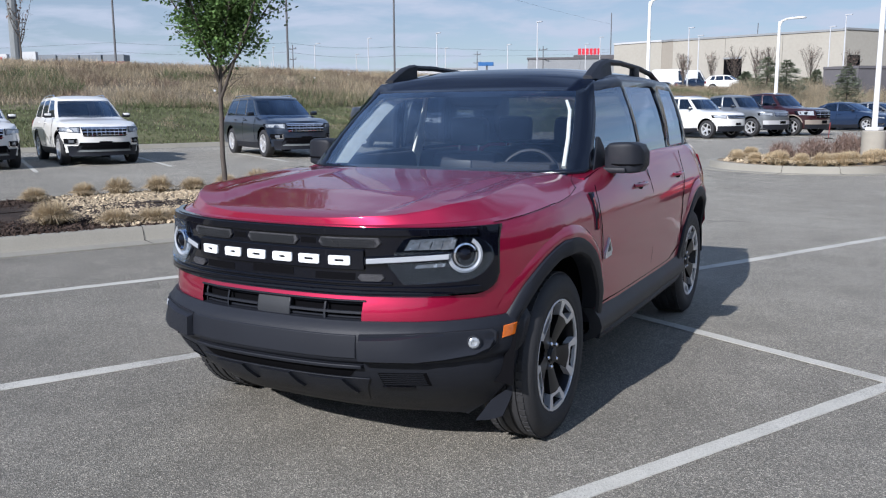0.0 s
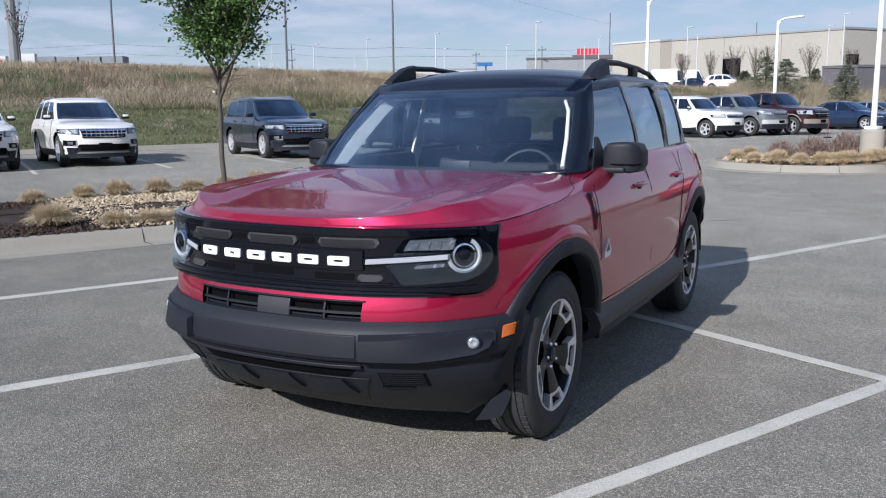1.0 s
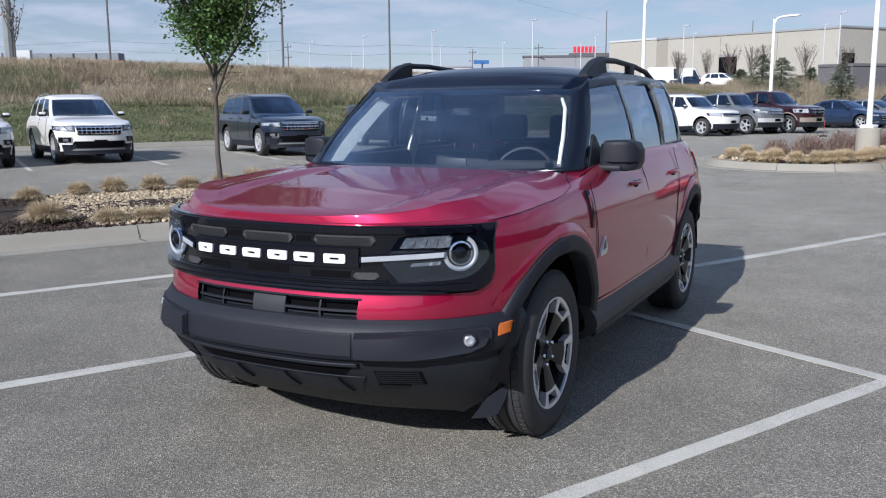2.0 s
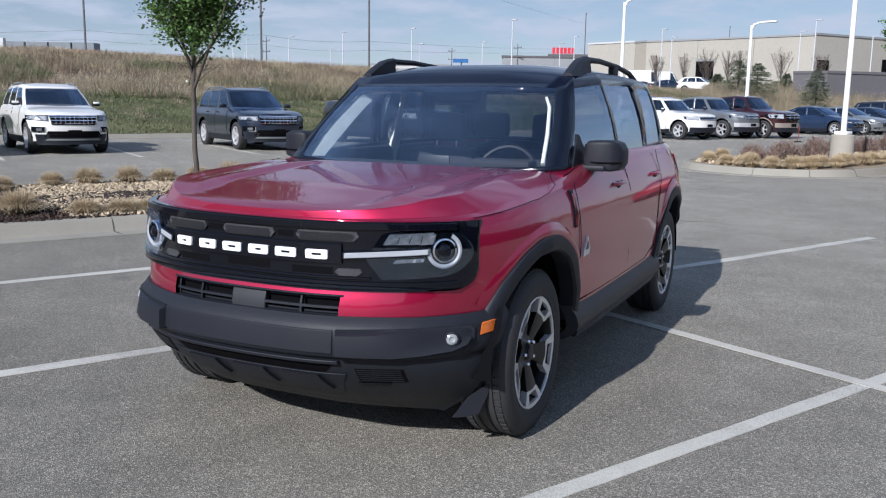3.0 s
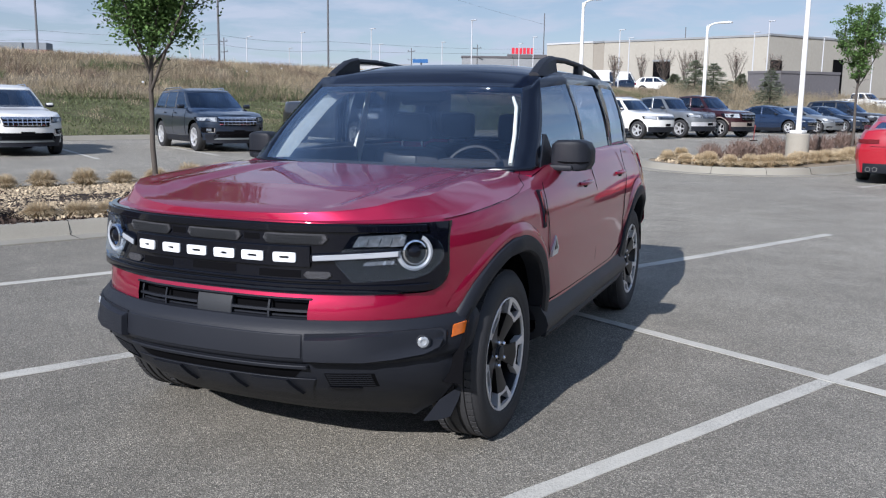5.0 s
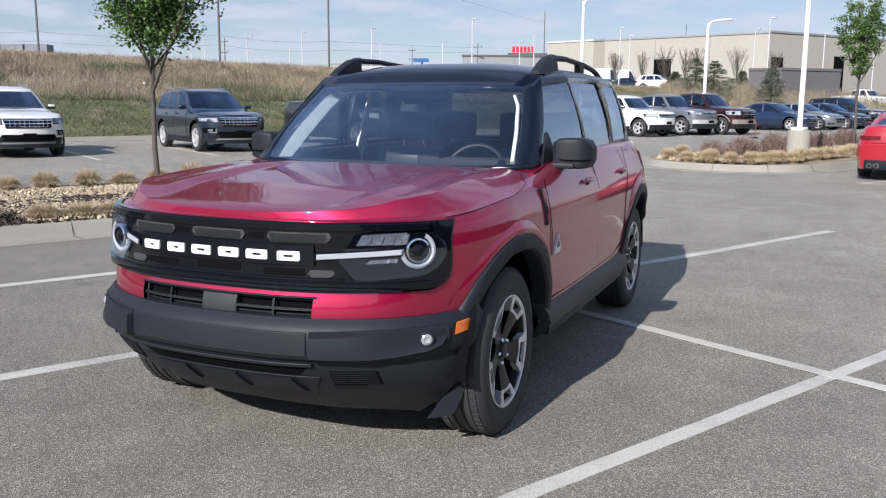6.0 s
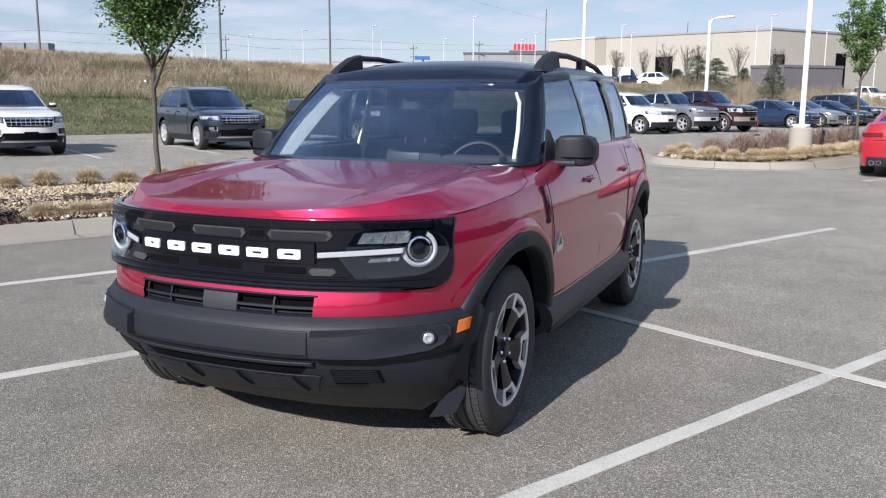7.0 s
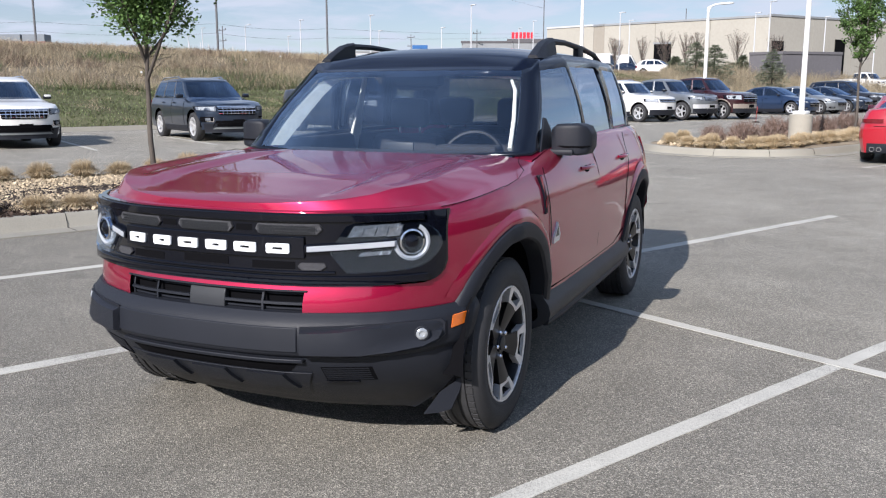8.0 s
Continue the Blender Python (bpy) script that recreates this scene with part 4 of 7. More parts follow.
    part("side_marker", prism(on_front(BB, dense_loop([(s * 0.838, 0.547), (s * 0.866, 0.553), (s * 0.870, 0.598), (s * 0.840, 0.595)]), 0.005), (0, 0.012, 0)), AMBER, suv, "amber side marker", sharp=30)
    vent = part("lower_vent", front_patch(BB, 0.455 if s > 0 else -0.622, 0.622 if s > 0 else -0.455, 0.370, 0.433, 0.002, 0.01, nx=6), DARK, bumper)
    for k in range(6):
        z = 0.374 + 0.010 * k
        a, b = (0.460, 0.612) if s > 0 else (-0.612, -0.460)
        part("slat", front_patch(BB, a, b, z, z + 0.005, 0.005, 0.006, nx=5, nz=1), PLASTIC, vent)
    a, b = (0.452, 0.565) if s > 0 else (-0.565, -0.452)
    part("bright_strip", front_patch(BB, a, b, 0.363, 0.368, 0.010, 0.008, nx=5, nz=1), GLOSS_BLACK, vent)
    # deflector before the wheel
    if s > 0:
        part("wheel_deflector", prism([Vector((s * x, -0.475 + 0.75 * (x - 0.672), z)) for x, z in ((0.708, 0.178), (0.755, 0.178), (0.797, 0.189), (0.822, 0.255), (0.840, 0.325), (0.76, 0.262))], (0, 0.02, 0)), PLASTIC, suv, sharp=30)
part("lower_mouth", front_patch(BB, -0.40, 0.40, 0.41, 0.462, 0.003, 0.01, nx=16, x0b=-0.34, x1b=0.34), DARK, bumper)
part("lip", front_patch(BB, -0.41, 0.41, 0.452, 0.468, 0.022, 0.03, nx=16, nz=1), PLASTIC, bumper)
skid = part("skid_plate", front_patch(BB, -0.42, 0.42, 0.27, 0.405, 0.008, 0.03, nx=16, nz=4, x0b=-0.34, x1b=0.34), PLASTIC, bumper, "dark grey skid plate", sharp=30)
for x in (-0.24, 0.0, 0.24):
    part("panel", front_patch(BB, x - 0.075, x + 0.075, 0.325, 0.398, 0.026, 0.03, nx=3, x0b=x - 0.10, x1b=x + 0.10), PLASTIC, skid, sharp=25)

# mouth in the red band
def mouth_back():
    return slab([[Vector((x, front_y(B, x, 0.66) + 0.05, z)) for x in np.linspace(-0.41, 0.41, 15)] for z in (0.60, 0.72)], (0, 0.02, 0))


intake = part("upper_intake", mouth_back(), DARK, suv)
part("sensor_cover", front_patch(B, -0.080, 0.080, 0.618, 0.703, -0.012, 0.03, nx=4), PLASTIC_GREY, intake, "plain grey square sensor cover")
for a, b in ((-0.405, -0.080), (0.080, 0.395)):
    part("bar", front_patch(B, a, b, 0.655, 0.664, -0.014, 0.012, nx=6, nz=1), PLASTIC, intake)
    part("bar", front_patch(B, a, b, 0.688, 0.694, -0.03, 0.012, nx=6, nz=1), PLASTIC, intake)
    part("bar", front_patch(B, a, b, 0.635, 0.641, -0.03, 0.012, nx=6, nz=1), PLASTIC, intake)
    m = (a + b) / 2
    part("post", front_patch(B, m - 0.004, m + 0.004, 0.618, 0.703, -0.014, 0.014, nx=1, nz=2), PLASTIC, intake)
frame_bm = bmesh.new()
for z0, z1 in ((0.598, 0.619), (0.702, 0.710)):
    merge(frame_bm, front_patch(B, -0.409, 0.409, z0, z1, 0.004, 0.05, nx=16, nz=1))
for a in (-0.425, 0.388):
    merge(frame_bm, front_patch(B, a, a + 0.037, 0.598, 0.709, -0.022, 0.03, nx=1, nz=3))
part("intake_surround", frame_bm, PLASTIC, intake, sharp=30)

# grille: gloss black panel with bars and mesh inserts
BG = dict(B, hw=0.951, f=-0.808)
grille = part("grille", bumper_wrap(BG, [0.727, 0.731, 0.738, 0.75, 0.765, 0.80, 0.86, 0.92, 0.95, 0.968, 0.979, 0.985], [(0.727, -0.56), (0.731, -0.54), (0.738, -0.522), (0.75, -0.505), (0.765, -0.492), (0.80, -0.478), (0.93, -0.466), (0.968, -0.458), (0.985, -0.452)], thick=0.03), GLOSS_BLACK, suv, "gloss black grille panel", sharp=40)
part("top_bar", nose_wrap(B, [0.955, 0.959, 0.977, 0.981], 0.30, 0.022, 0.02), GLOSS_BLACK, grille)
part("lower_bar", nose_wrap(B, [0.736, 0.740, 0.758, 0.764], 0.30, 0.024, 0.02), GLOSS_BLACK, grille)
part("sill_bar", nose_wrap(B, [0.770, 0.780], 0.10, 0.018, 0.012), GLOSS_BLACK, grille)
part("name_bar", nose_wrap(B, [0.826, 0.830, 0.898, 0.902], 0.06, 0.022, 0.02), GLOSS_BLACK, grille)


def mesh_pad(x0, x1, z0, z1):
    c = 0.018
    pad = part("mesh_insert", prism(on_front(B, dense_loop([(x0 + c, z0), (x1 - c, z0), (x1, (z0 + z1) / 2), (x1 - c * 0.6, z1), (x0 + c * 0.6, z1), (x0, (z0 + z1) / 2)]), 0.017), (0, 0.012, 0)), MESH_GREY, grille, "grey honeycomb mesh insert", sharp=30)
    return pad


# honeycomb relief on the upper inserts
for x0, x1 in ((-0.445, -0.205), (-0.12, 0.125), (0.215, 0.455)):
    mesh_pad(x0, x1, 0.909, 0.947)
    bm = bmesh.new()
    for i in range(int((x1 - x0 - 0.03) / 0.011)):
        for k in range(3):
            x, z = x0 + 0.02 + 0.011 * i + (0.0055 if k % 2 else 0), 0.918 + 0.0098 * k
            b = lathe([(0.0036, -0.003), (0.0056, -0.003), (0.0056, 0.0), (0.0036, 0.0)], 6, "y", close=True)
            b.transform(Matrix.Translation((x, front_y(B, x, z) - 0.018, z)))
            merge(bm, b)
    part("honeycomb", bm, PLASTIC_GREY, grille, sharp=30)
for s in (1, -1):
    a, b = (0.372, 0.470) if s > 0 else (-0.470, -0.372)
    mesh_pad(a, b, 0.782, 0.810)
    part("dark_slot", front_patch(B, 0.20 if s > 0 else -0.365, 0.365 if s > 0 else -0.20, 0.785, 0.812, 0.009, 0.006, nx=6, nz=1), DARK, grille)
    part("tab", front_patch(B, s * 0.168 - 0.033, s * 0.168 + 0.033, 0.918, 0.94, 0.009, 0.006, nx=2, nz=1), DARK, grille)
part("dark_slot", front_patch(B, -0.10, 0.10, 0.790, 0.818, 0.009, 0.006, nx=6, nz=1), DARK, grille)
def emblem_block(w, h, slot):
    """A rounded block with a narrow slot through its middle."""
    def ring(a, b, r):
        return [(sx * (a - r) + r * math.cos(t), sz * (b - r) + r * math.sin(t)) for sx, sz, t0 in ((1, 1, 0), (-1, 1, 90), (-1, -1, 180), (1, -1, 270)) for t in (radians(t0), radians(t0 + 45), radians(t0 + 90))]
    out, inn = ring(w / 2, h / 2, 0.006), ring(slot * w / 2, h * 0.12, 0.003)
    return sheet([[Vector((x, y, z)) for x, z in line] for line, y in ((out, 0.008), (out, 0.0015), ([(x * 0.97, z * 0.94) for x, z in out], 0.0), (inn, 0.0), (inn, 0.008))], close=True)


for x, w, slot in ((-0.321, 0.092, 0.30), (-0.192, 0.088, 0.30), (-0.068, 0.091, 0.42), (0.058, 0.092, 0.30), (0.180, 0.092, 0.42), (0.305, 0.090, 0.42)):
    p = on_front(B, [(x, 0.861)], 0.031)[0]
    g = (front_y(B, x + 0.03, 0.861) - front_y(B, x - 0.03, 0.861)) / 0.06
    part("emblem_bar", emblem_block(w, 0.036, slot), LAMP_WHITE, grille, "plain raised white block with a slot", sharp=30, at=pose(p.x, p.y, p.z, 0, 0, math.degrees(math.atan(g))))

# headlamps
for s in (1, -1):
    outline_pts = [(s * x, z) for x, z in [(0.480, 0.846), (0.492, 0.872), (0.530, 0.938), (0.56, 0.950)] + [(0.708 + 0.084 * math.cos(a), 0.869 + 0.085 * math.sin(a)) for a in np.linspace(1.5, -1.45, 18)] + [(0.60, 0.776), (0.535, 0.774)]]
    lamp = part("headlamp", prism(on_front(B, dense_loop(outline_pts, 0.02), 0.010), (0, 0.03, 0)), GLOSS_BLACK, suv, "headlamp with round projector and white light bar", sharp=30)
    cx, cz, swing, inner = (0.722, 0.880, 42, 0.675) if s > 0 else (-0.560, 0.868, -20, 0.490)
    c = on_front(B, [(cx, cz)], 0.010 if s > 0 else 0.020)[0]
    turn = pose(c.x, c.y, c.z, 0, 0, swing)
    gap = bmesh.new()
    rows = []
    for k in range(41):
        a = radians(-172 + 236 * k / 40)
        rows.append([Vector((r * math.cos(a), y, r * math.sin(a))) for r, y in ((0.052, 0.004), (0.053, -0.010), (0.060, -0.014), (0.068, -0.010), (0.069, 0.004))])
    sheet(rows, gap)
    part("light_ring", gap, RING_WHITE, lamp, "white light ring", at=turn if s > 0 else turn @ Matrix.Diagonal((-1, 1, 1, 1)))
    part("bezel", lathe([(0.046, 0.004), (0.046, -0.012), (0.040, -0.015), (0.037, -0.004), (0.037, 0.004)], 36, "y", close=True), CHROME, lamp, at=turn)
    part("projector", lathe([(0.0, -0.022), (0.012, -0.020), (0.022, -0.014), (0.029, -0.004), (0.031, 0.006), (0.0, 0.006)], 28, "y"), GLOSS_BLACK, lamp, at=turn)
    part("light_bar", prism(on_front(B, dense_loop([(s * 0.405, 0.850), (s * 0.405, 0.870), (s * inner, 0.888), (s * inner, 0.868)], 0.03), 0.032), (0, 0.02, 0)), RING_WHITE, lamp, "white light bar", sharp=30)
    part("bar_surround", prism(on_front(B, dense_loop([(s * 0.398, 0.845), (s * 0.398, 0.875), (s * inner, 0.893), (s * inner, 0.863)], 0.03), 0.028), (0, 0.02, 0)), GLOSS_BLACK, lamp, sharp=30)
    part("upper_reflector", prism(on_front(B, dense_loop([(s * 0.535, 0.900), (s * 0.556, 0.940), (s * 0.69, 0.947), (s * 0.69, 0.908)], 0.03), 0.014), (0, 0.02, 0)), LAMP_SILVER, lamp, sharp=30)
    for k in range(4):
        x0, x1 = 0.545 + 0.036 * k, 0.545 + 0.036 * k + 0.035
        part("facet", prism(on_front(B, dense_loop([(s * x0, 0.902), (s * (x0 + 0.012), 0.926 + 0.004 * k), (s * (x1 + 0.008), 0.930 + 0.004 * k), (s * x1, 0.904)], 0.02), 0.016 + 0.002 * (k % 2)), (0, 0.012, 0)), LAMP_SILVER, lamp, sharp=30)
    part("lower_reflector", prism(on_front(B, dense_loop([(s * 0.57, 0.832), (s * 0.58, 0.846), (s * 0.67, 0.852), (s * 0.665, 0.838)], 0.03), 0.013), (0, 0.02, 0)), LAMP_SILVER, lamp, sharp=30)
    lens_bm = prism(on_front(B, dense_loop(outline_pts, 0.02), 0.026), (0, 0.004, 0))
    lens = part("lens", lens_bm, LENS, lamp, sharp=40)
    lens.visible_shadow = False

# sides: flares, sills, doors, handles, vents, badges
for s in (1, -1):
    for yc, a0, a1, off, low in ((0.012, 30, 174, 0.014, 0.355), (2.67, 4, 176, 0.012, 0.365)):
        FB = dict(B, ac=low)
        part("wheel_arch_flare", flare(FB, s, yc, 0.450, 0.524, a0, a1, off, 0.07), PLASTIC, suv, "grained dark grey flare")
        lip_rows = []
        for k in range(31):
            a = radians(max(a0, 32) + (min(a1, 170) - max(a0, 32)) * k / 30)
            fade = math.sin(math.pi * k / 30) ** 0.5
            row = []
            for r, o in ((0.515, 0.004), (0.530, 0.013), (0.545, 0.012), (0.562, 0.004), (0.575, -0.004)):
                y, z = yc - r * math.cos(a), low + r * math.sin(a)
                row.append(Vector((s * (side_x(B, y, max(z, 0.44)) + o * fade - 0.004 * (1 - fade)), y, z)))
            lip_rows.append(row)
        part("arch_lip", sheet(lip_rows), RED, suv, sharp=60)
    # the bumper's plastic in a lighter grey, which paints in the sky's sheen
    part("sill_cladding", slab([[Vector((s * (side_x(B, y, 0.45) + o), y, z)) for y in np.linspace(0.44, 2.24, 14)] for z, o in ((0.30, -0.06), (0.33, 0.0), (0.36, 0.034), (0.39, 0.042), (0.43, 0.030), (0.462, 0.006), (0.475, 0.002))], (-s * 0.06, 0, 0)), PLASTIC_GREY, suv, "grained dark grey sill")
    part("lower_sill_trim", tube([(s * 0.905, 0.5, 0.335), (s * 0.925, 0.7, 0.34), (s * 0.925, 2.0, 0.345), (s * 0.905, 2.2, 0.34)], 0.022, 8), PLASTIC, suv)
    for nm, pts in (("front_door", [(0.47, 0.52), (0.455, 0.7), (0.445, 0.95), (0.455, 1.03), (0.47, 1.065)]),
                    ("front_door", [(1.435, 0.49), (1.435, 0.8), (1.43, 1.15)]),
                    ("rear_door", [(2.17, 0.62), (2.12, 0.72), (2.14, 0.85), (2.26, 0.98), (2.30, 1.15)])):
        dense = []
        for (a, b), (c, d) in zip(pts, pts[1:]):
            dense += [(a + (c - a) * k / 6, b + (d - b) * k / 6) for k in range(6)]
        dense.append(pts[-1])
        part("shut_line", seam(on_side(B, s, dense, 0.0), 0.004), DARK, suv)
    part("shut_line", seam(on_side(B, s, [(0.50, 0.49), (0.9, 0.485), (1.4, 0.485), (1.9, 0.49), (2.13, 0.55)], 0.0005), 0.006), DARK, suv)
    line = []
    for k in range(24):
        y = -0.45 + 0.90 * k / 23
        zt = ease(y, B["top"])
        line.append(Vector((s * (side_x(B, y, zt - 0.014) - 0.014), y, zt - 0.010)))
    line = line[:16] + [Vector((s * x, y, z)) for x, y, z in ((0.880, 0.225, 1.072), (0.855, 0.262, 1.083), (0.82, 0.33, 1.098), (0.785, 0.45, 1.112))]
    part("hood_shut_line", seam(line, 0.003), DARK, suv)
    vent = part("fender_vent", prism(on_side(B, s, [(0.376, 1.036), (0.412, 1.038), (0.410, 0.94), (0.397, 0.868), (0.366, 0.866), (0.376, 0.94)], 0.004), (-s * 0.02, 0, 0)), GLOSS_BLACK, suv, "slim black fender vent", sharp=30)
    part("badge", prism(on_side(B, s, [(0.49, 0.712), (0.585, 0.716), (0.592, 0.745), (0.565, 0.775), (0.545, 0.808), (0.522, 0.775), (0.49, 0.742)], 0.006), (-s * 0.012, 0, 0)), RIM_SILVER, suv, "small silver badge", sharp=30)
    part("badge_field", prism(on_side(B, s, [(0.518, 0.742), (0.566, 0.745), (0.544, 0.790)], 0.008), (-s * 0.006, 0, 0)), GLOSS_BLACK, suv, sharp=30)
    for y0 in (1.10, 2.00):
        h = part("door_handle", tube([Vector((s * (side_x(B, y, 1.01) + o), y, 1.012 + 0.01 * (y - y0))) for y, o in ((y0, -0.004), (y0 + 0.025, 0.016), (y0 + 0.10, 0.022), (y0 + 0.175, 0.018), (y0 + 0.20, -0.004))], [0.010, 0.012, 0.012, 0.012, 0.010], 10, flat=0.9), RED, suv, "body-coloured handle")
        # near-black disc paints the shade of the recess behind the handle
        part("handle_cup", prism(on_side(B, s, [(y0 + 0.1 + 0.05 * math.cos(a), 1.004 + 0.018 * math.sin(a)) for a in np.linspace(0, 2 * math.pi, 16, endpoint=False)], 0.001), (-s * 0.01, 0, 0)), DARK, suv, sharp=30)
    # mirror
    mb = bmesh.new()
    rows = []
    for k, (x, y0, y1, z0, z1) in enumerate(((0.828, 0.82, 0.90, 1.135, 1.205), (0.838, 0.785, 0.915, 1.118, 1.230), (0.862, 0.775, 0.93, 1.105, 1.250), (0.965, 0.785, 0.945, 1.098, 1.253), (1.005, 0.81, 0.95, 1.104, 1.240), (1.022, 0.85, 0.95, 1.135, 1.205))):
        cy, cz, hy, hz = (y0 + y1) / 2, (z0 + z1) / 2, (y1 - y0) / 2, (z1 - z0) / 2
        rows.append([Vector((s * x, cy + hy * abs(math.cos(t)) ** 0.22 * (1 if math.cos(t) > 0 else -1), cz + hz * abs(math.sin(t)) ** 0.22 * (1 if math.sin(t) > 0 else -1))) for t in np.linspace(0, 2 * math.pi, 36, endpoint=False)])
    sheet(rows, mb, close=True)
    mb.verts.ensure_lookup_table()
    mb.faces.new([mb.verts[k] for k in range(36)]); mb.faces.new([mb.verts[len(mb.verts) - 36 + k] for k in range(36)])
    mirror = part("door_mirror", mb, PLASTIC, suv, "black door mirror", sharp=50)
    part("arm", box(min(s * 0.79, s * 0.95), max(s * 0.79, s * 0.95), 0.765, 0.86, 1.100, 1.130, 0.010), PLASTIC, mirror)
    part("mirror_sail", prism([Vector((s * 0.822, 0.655, 1.105)), Vector((s * 0.826, 0.93, 1.135)), Vector((s * 0.79, 0.85, 1.275)), Vector((s * 0.787, 0.825, 1.28))], (-s * 0.03, 0, 0)), PLASTIC, suv, sharp=30)
    part("parting_line", tube([(s * 0.86, 0.782, 1.145), (s * 0.91, 0.773, 1.143), (s * 0.985, 0.788, 1.143), (s * 1.02, 0.82, 1.145)], 0.004, 6), DARK, mirror)
    # roof rail
    rows = []
    for y, zb, zt in ((1.12, 1.58, 1.59), (1.20, 1.58, 1.63), (1.30, 1.58, 1.672), (1.42, 1.58, 1.694)):
        rows.append([Vector((s * x, y, z)) for x, z in ((0.60, zb), (0.60, zt), (0.615, zt + 0.008), (0.645, zt + 0.006), (0.66, zt - 0.01), (0.675, zb))])
    b = sheet(rows, close=True)
    b.verts.ensure_lookup_table()
    b.faces.new([b.verts[k] for k in range(6)]); b.faces.new([b.verts[18 + k] for k in range(6)])
    rail = part("roof_rail", b, PLASTIC, suv, "black roof rail", sharp=30)
    part("bar", tube([(s * 0.633, 1.38, 1.680), (s * 0.634, 1.7, 1.687), (s * 0.634, 2.1, 1.672), (s * 0.63, 2.42, 1.645), (s * 0.625, 2.62, 1.60)], [0.020, 0.018, 0.018, 0.018, 0.018], 8, flat=0.9), PLASTIC, rail)
    for y in (2.02,):
        part("foot", box(s * 0.633 - 0.018, s * 0.633 + 0.018, y - 0.06, y + 0.06, 1.58, 1.68, 0.01), PLASTIC, rail)
    part("tail_lamp", side_patch(B, s, 3.06, 3.17, 0.94, 1.09, 0.001, 0.03), RED_LENS, suv, "red tail lamp")
    part("wiper", tube([(s * 0.1 + 0.1, 0.47, 1.098), (s * 0.1 + 0.4, 0.50, 1.108)], 0.008, 6), DARK, suv)
for s in (1, -1):
    part("fender_top", slab([[Vector((s * (0.725 + (side_x(B, y, 1.1) - 0.05 - 0.725) * q), y, ease(y, B["top"]) + 0.002)) for q in np.linspace(0, 1, 6)] for y in np.linspace(0.50, 0.74, 10)], (0, 0, -0.02)), RED, suv)
for s in (1, -1):
    part("window_ledge", slab([[Vector((s * (0.76 + (side_x(B, y, 1.16) - 0.05 - 0.76) * q), y, ease(y, B["top"]) + 0.004)) for q in np.linspace(0, 1, 4)] for y in np.linspace(0.745, 3.0, 20)], (0, 0, -0.02)), PLASTIC, suv)
part("rear_bumper", slab([[Vector((x, 3.29 - 0.30 * abs(x) ** 4, z)) for x in np.linspace(-0.84, 0.84, 12)] for z in (0.34, 0.4, 0.55, 0.62)], (0, -0.15, 0)), PLASTIC, suv)
part("cowl", slab([[Vector((x, y + 0.12 * abs(x) ** 2, z)) for x in np.linspace(-0.72, 0.72, 12)] for y, z in ((0.38, 1.07), (0.44, 1.09), (0.487, 1.107))], (0, 0, -0.02)), PILLAR, suv, "black plastic cowl")
part("rear_spoiler", box(-0.62, 0.62, 2.95, 3.08, 1.58, 1.61, 0.012), ROOF_BLACK, suv)

# cabin
cabin = part("dashboard", slab([[Vector((x, y + 0.08 * abs(x), z)) for x in np.linspace(-0.74, 0.74, 10)] for y, z in ((0.52, 1.09), (0.70, 1.105), (0.86, 1.10), (0.92, 1.04), (0.94, 0.7))], (0, 0, -0.03)), SEAT, suv)
part("instrument_hood", box(0.20, 0.54, 0.80, 0.93, 1.08, 1.135, 0.02), SEAT, cabin)
part("screen", box(-0.10, 0.08, 0.80, 0.815, 1.07, 1.145, 0.006), PLASTIC_GREY, cabin)
wheel = part("steering_wheel", lathe([(0.168, -0.014), (0.180, -0.016), (0.190, 0.0), (0.180, 0.016), (0.168, 0.014)], 36, "y", close=True), PLASTIC, suv, at=pose(0.33, 1.0, 1.03, -24, 0, 0))
part("spoke", box(-0.17, 0.17, -0.012, 0.012, -0.02, 0.02, 0.006), PLASTIC, wheel)
part("hub", box(-0.06, 0.06, -0.02, 0.02, -0.06, 0.05, 0.015), PLASTIC, wheel)
for x, y in ((0.36, 1.66), (-0.36, 1.66), (0.37, 2.45), (-0.37, 2.45)):
    seat = part("seat", box(-0.24, 0.24, -0.09, 0.09, 0.60, 1.15, 0.06, m=pose(x, y, 0, 0, 0, 0)), SEAT, suv, "dark cloth seat")
    part("cushion", box(x - 0.25, x + 0.25, y - 0.55, y - 0.05, 0.55, 0.72, 0.05), SEAT, seat)
    part("headrest", box(x - 0.13, x + 0.13, y - 0.02, y + 0.08, 1.185, 1.37, 0.04), SEAT, seat)
    for d in (-0.07, 0.07):
        part("headrest_post", tube([(x + d, y + 0.02, 1.13), (x + d, y + 0.02, 1.20)], 0.007, 6), CHROME, seat)
part("cabin_floor", box(-0.72, 0.72, 0.6, 3.3, 0.5, 0.53), SEAT, suv)
part("headliner", slab([[Vector((x, y + 0.06 * x * x, z + 0.03 * (1 - (x / 0.64) ** 2))) for x in np.linspace(-0.62, 0.62, 9)] for y, z in ((1.03, 1.475), (1.12, 1.52), (1.6, 1.55), (2.4, 1.55), (2.85, 1.53))], (0, 0, -0.012)), TRIM_LIGHT, suv)
part("rear_view_mirror", box(-0.12, 0.12, 1.02, 1.045, 1.415, 1.475, 0.015), DARK, suv)
part("sensor_housing", box(-0.15, 0.15, 0.985, 1.08, 1.435, 1.515, 0.03), DARK, suv)
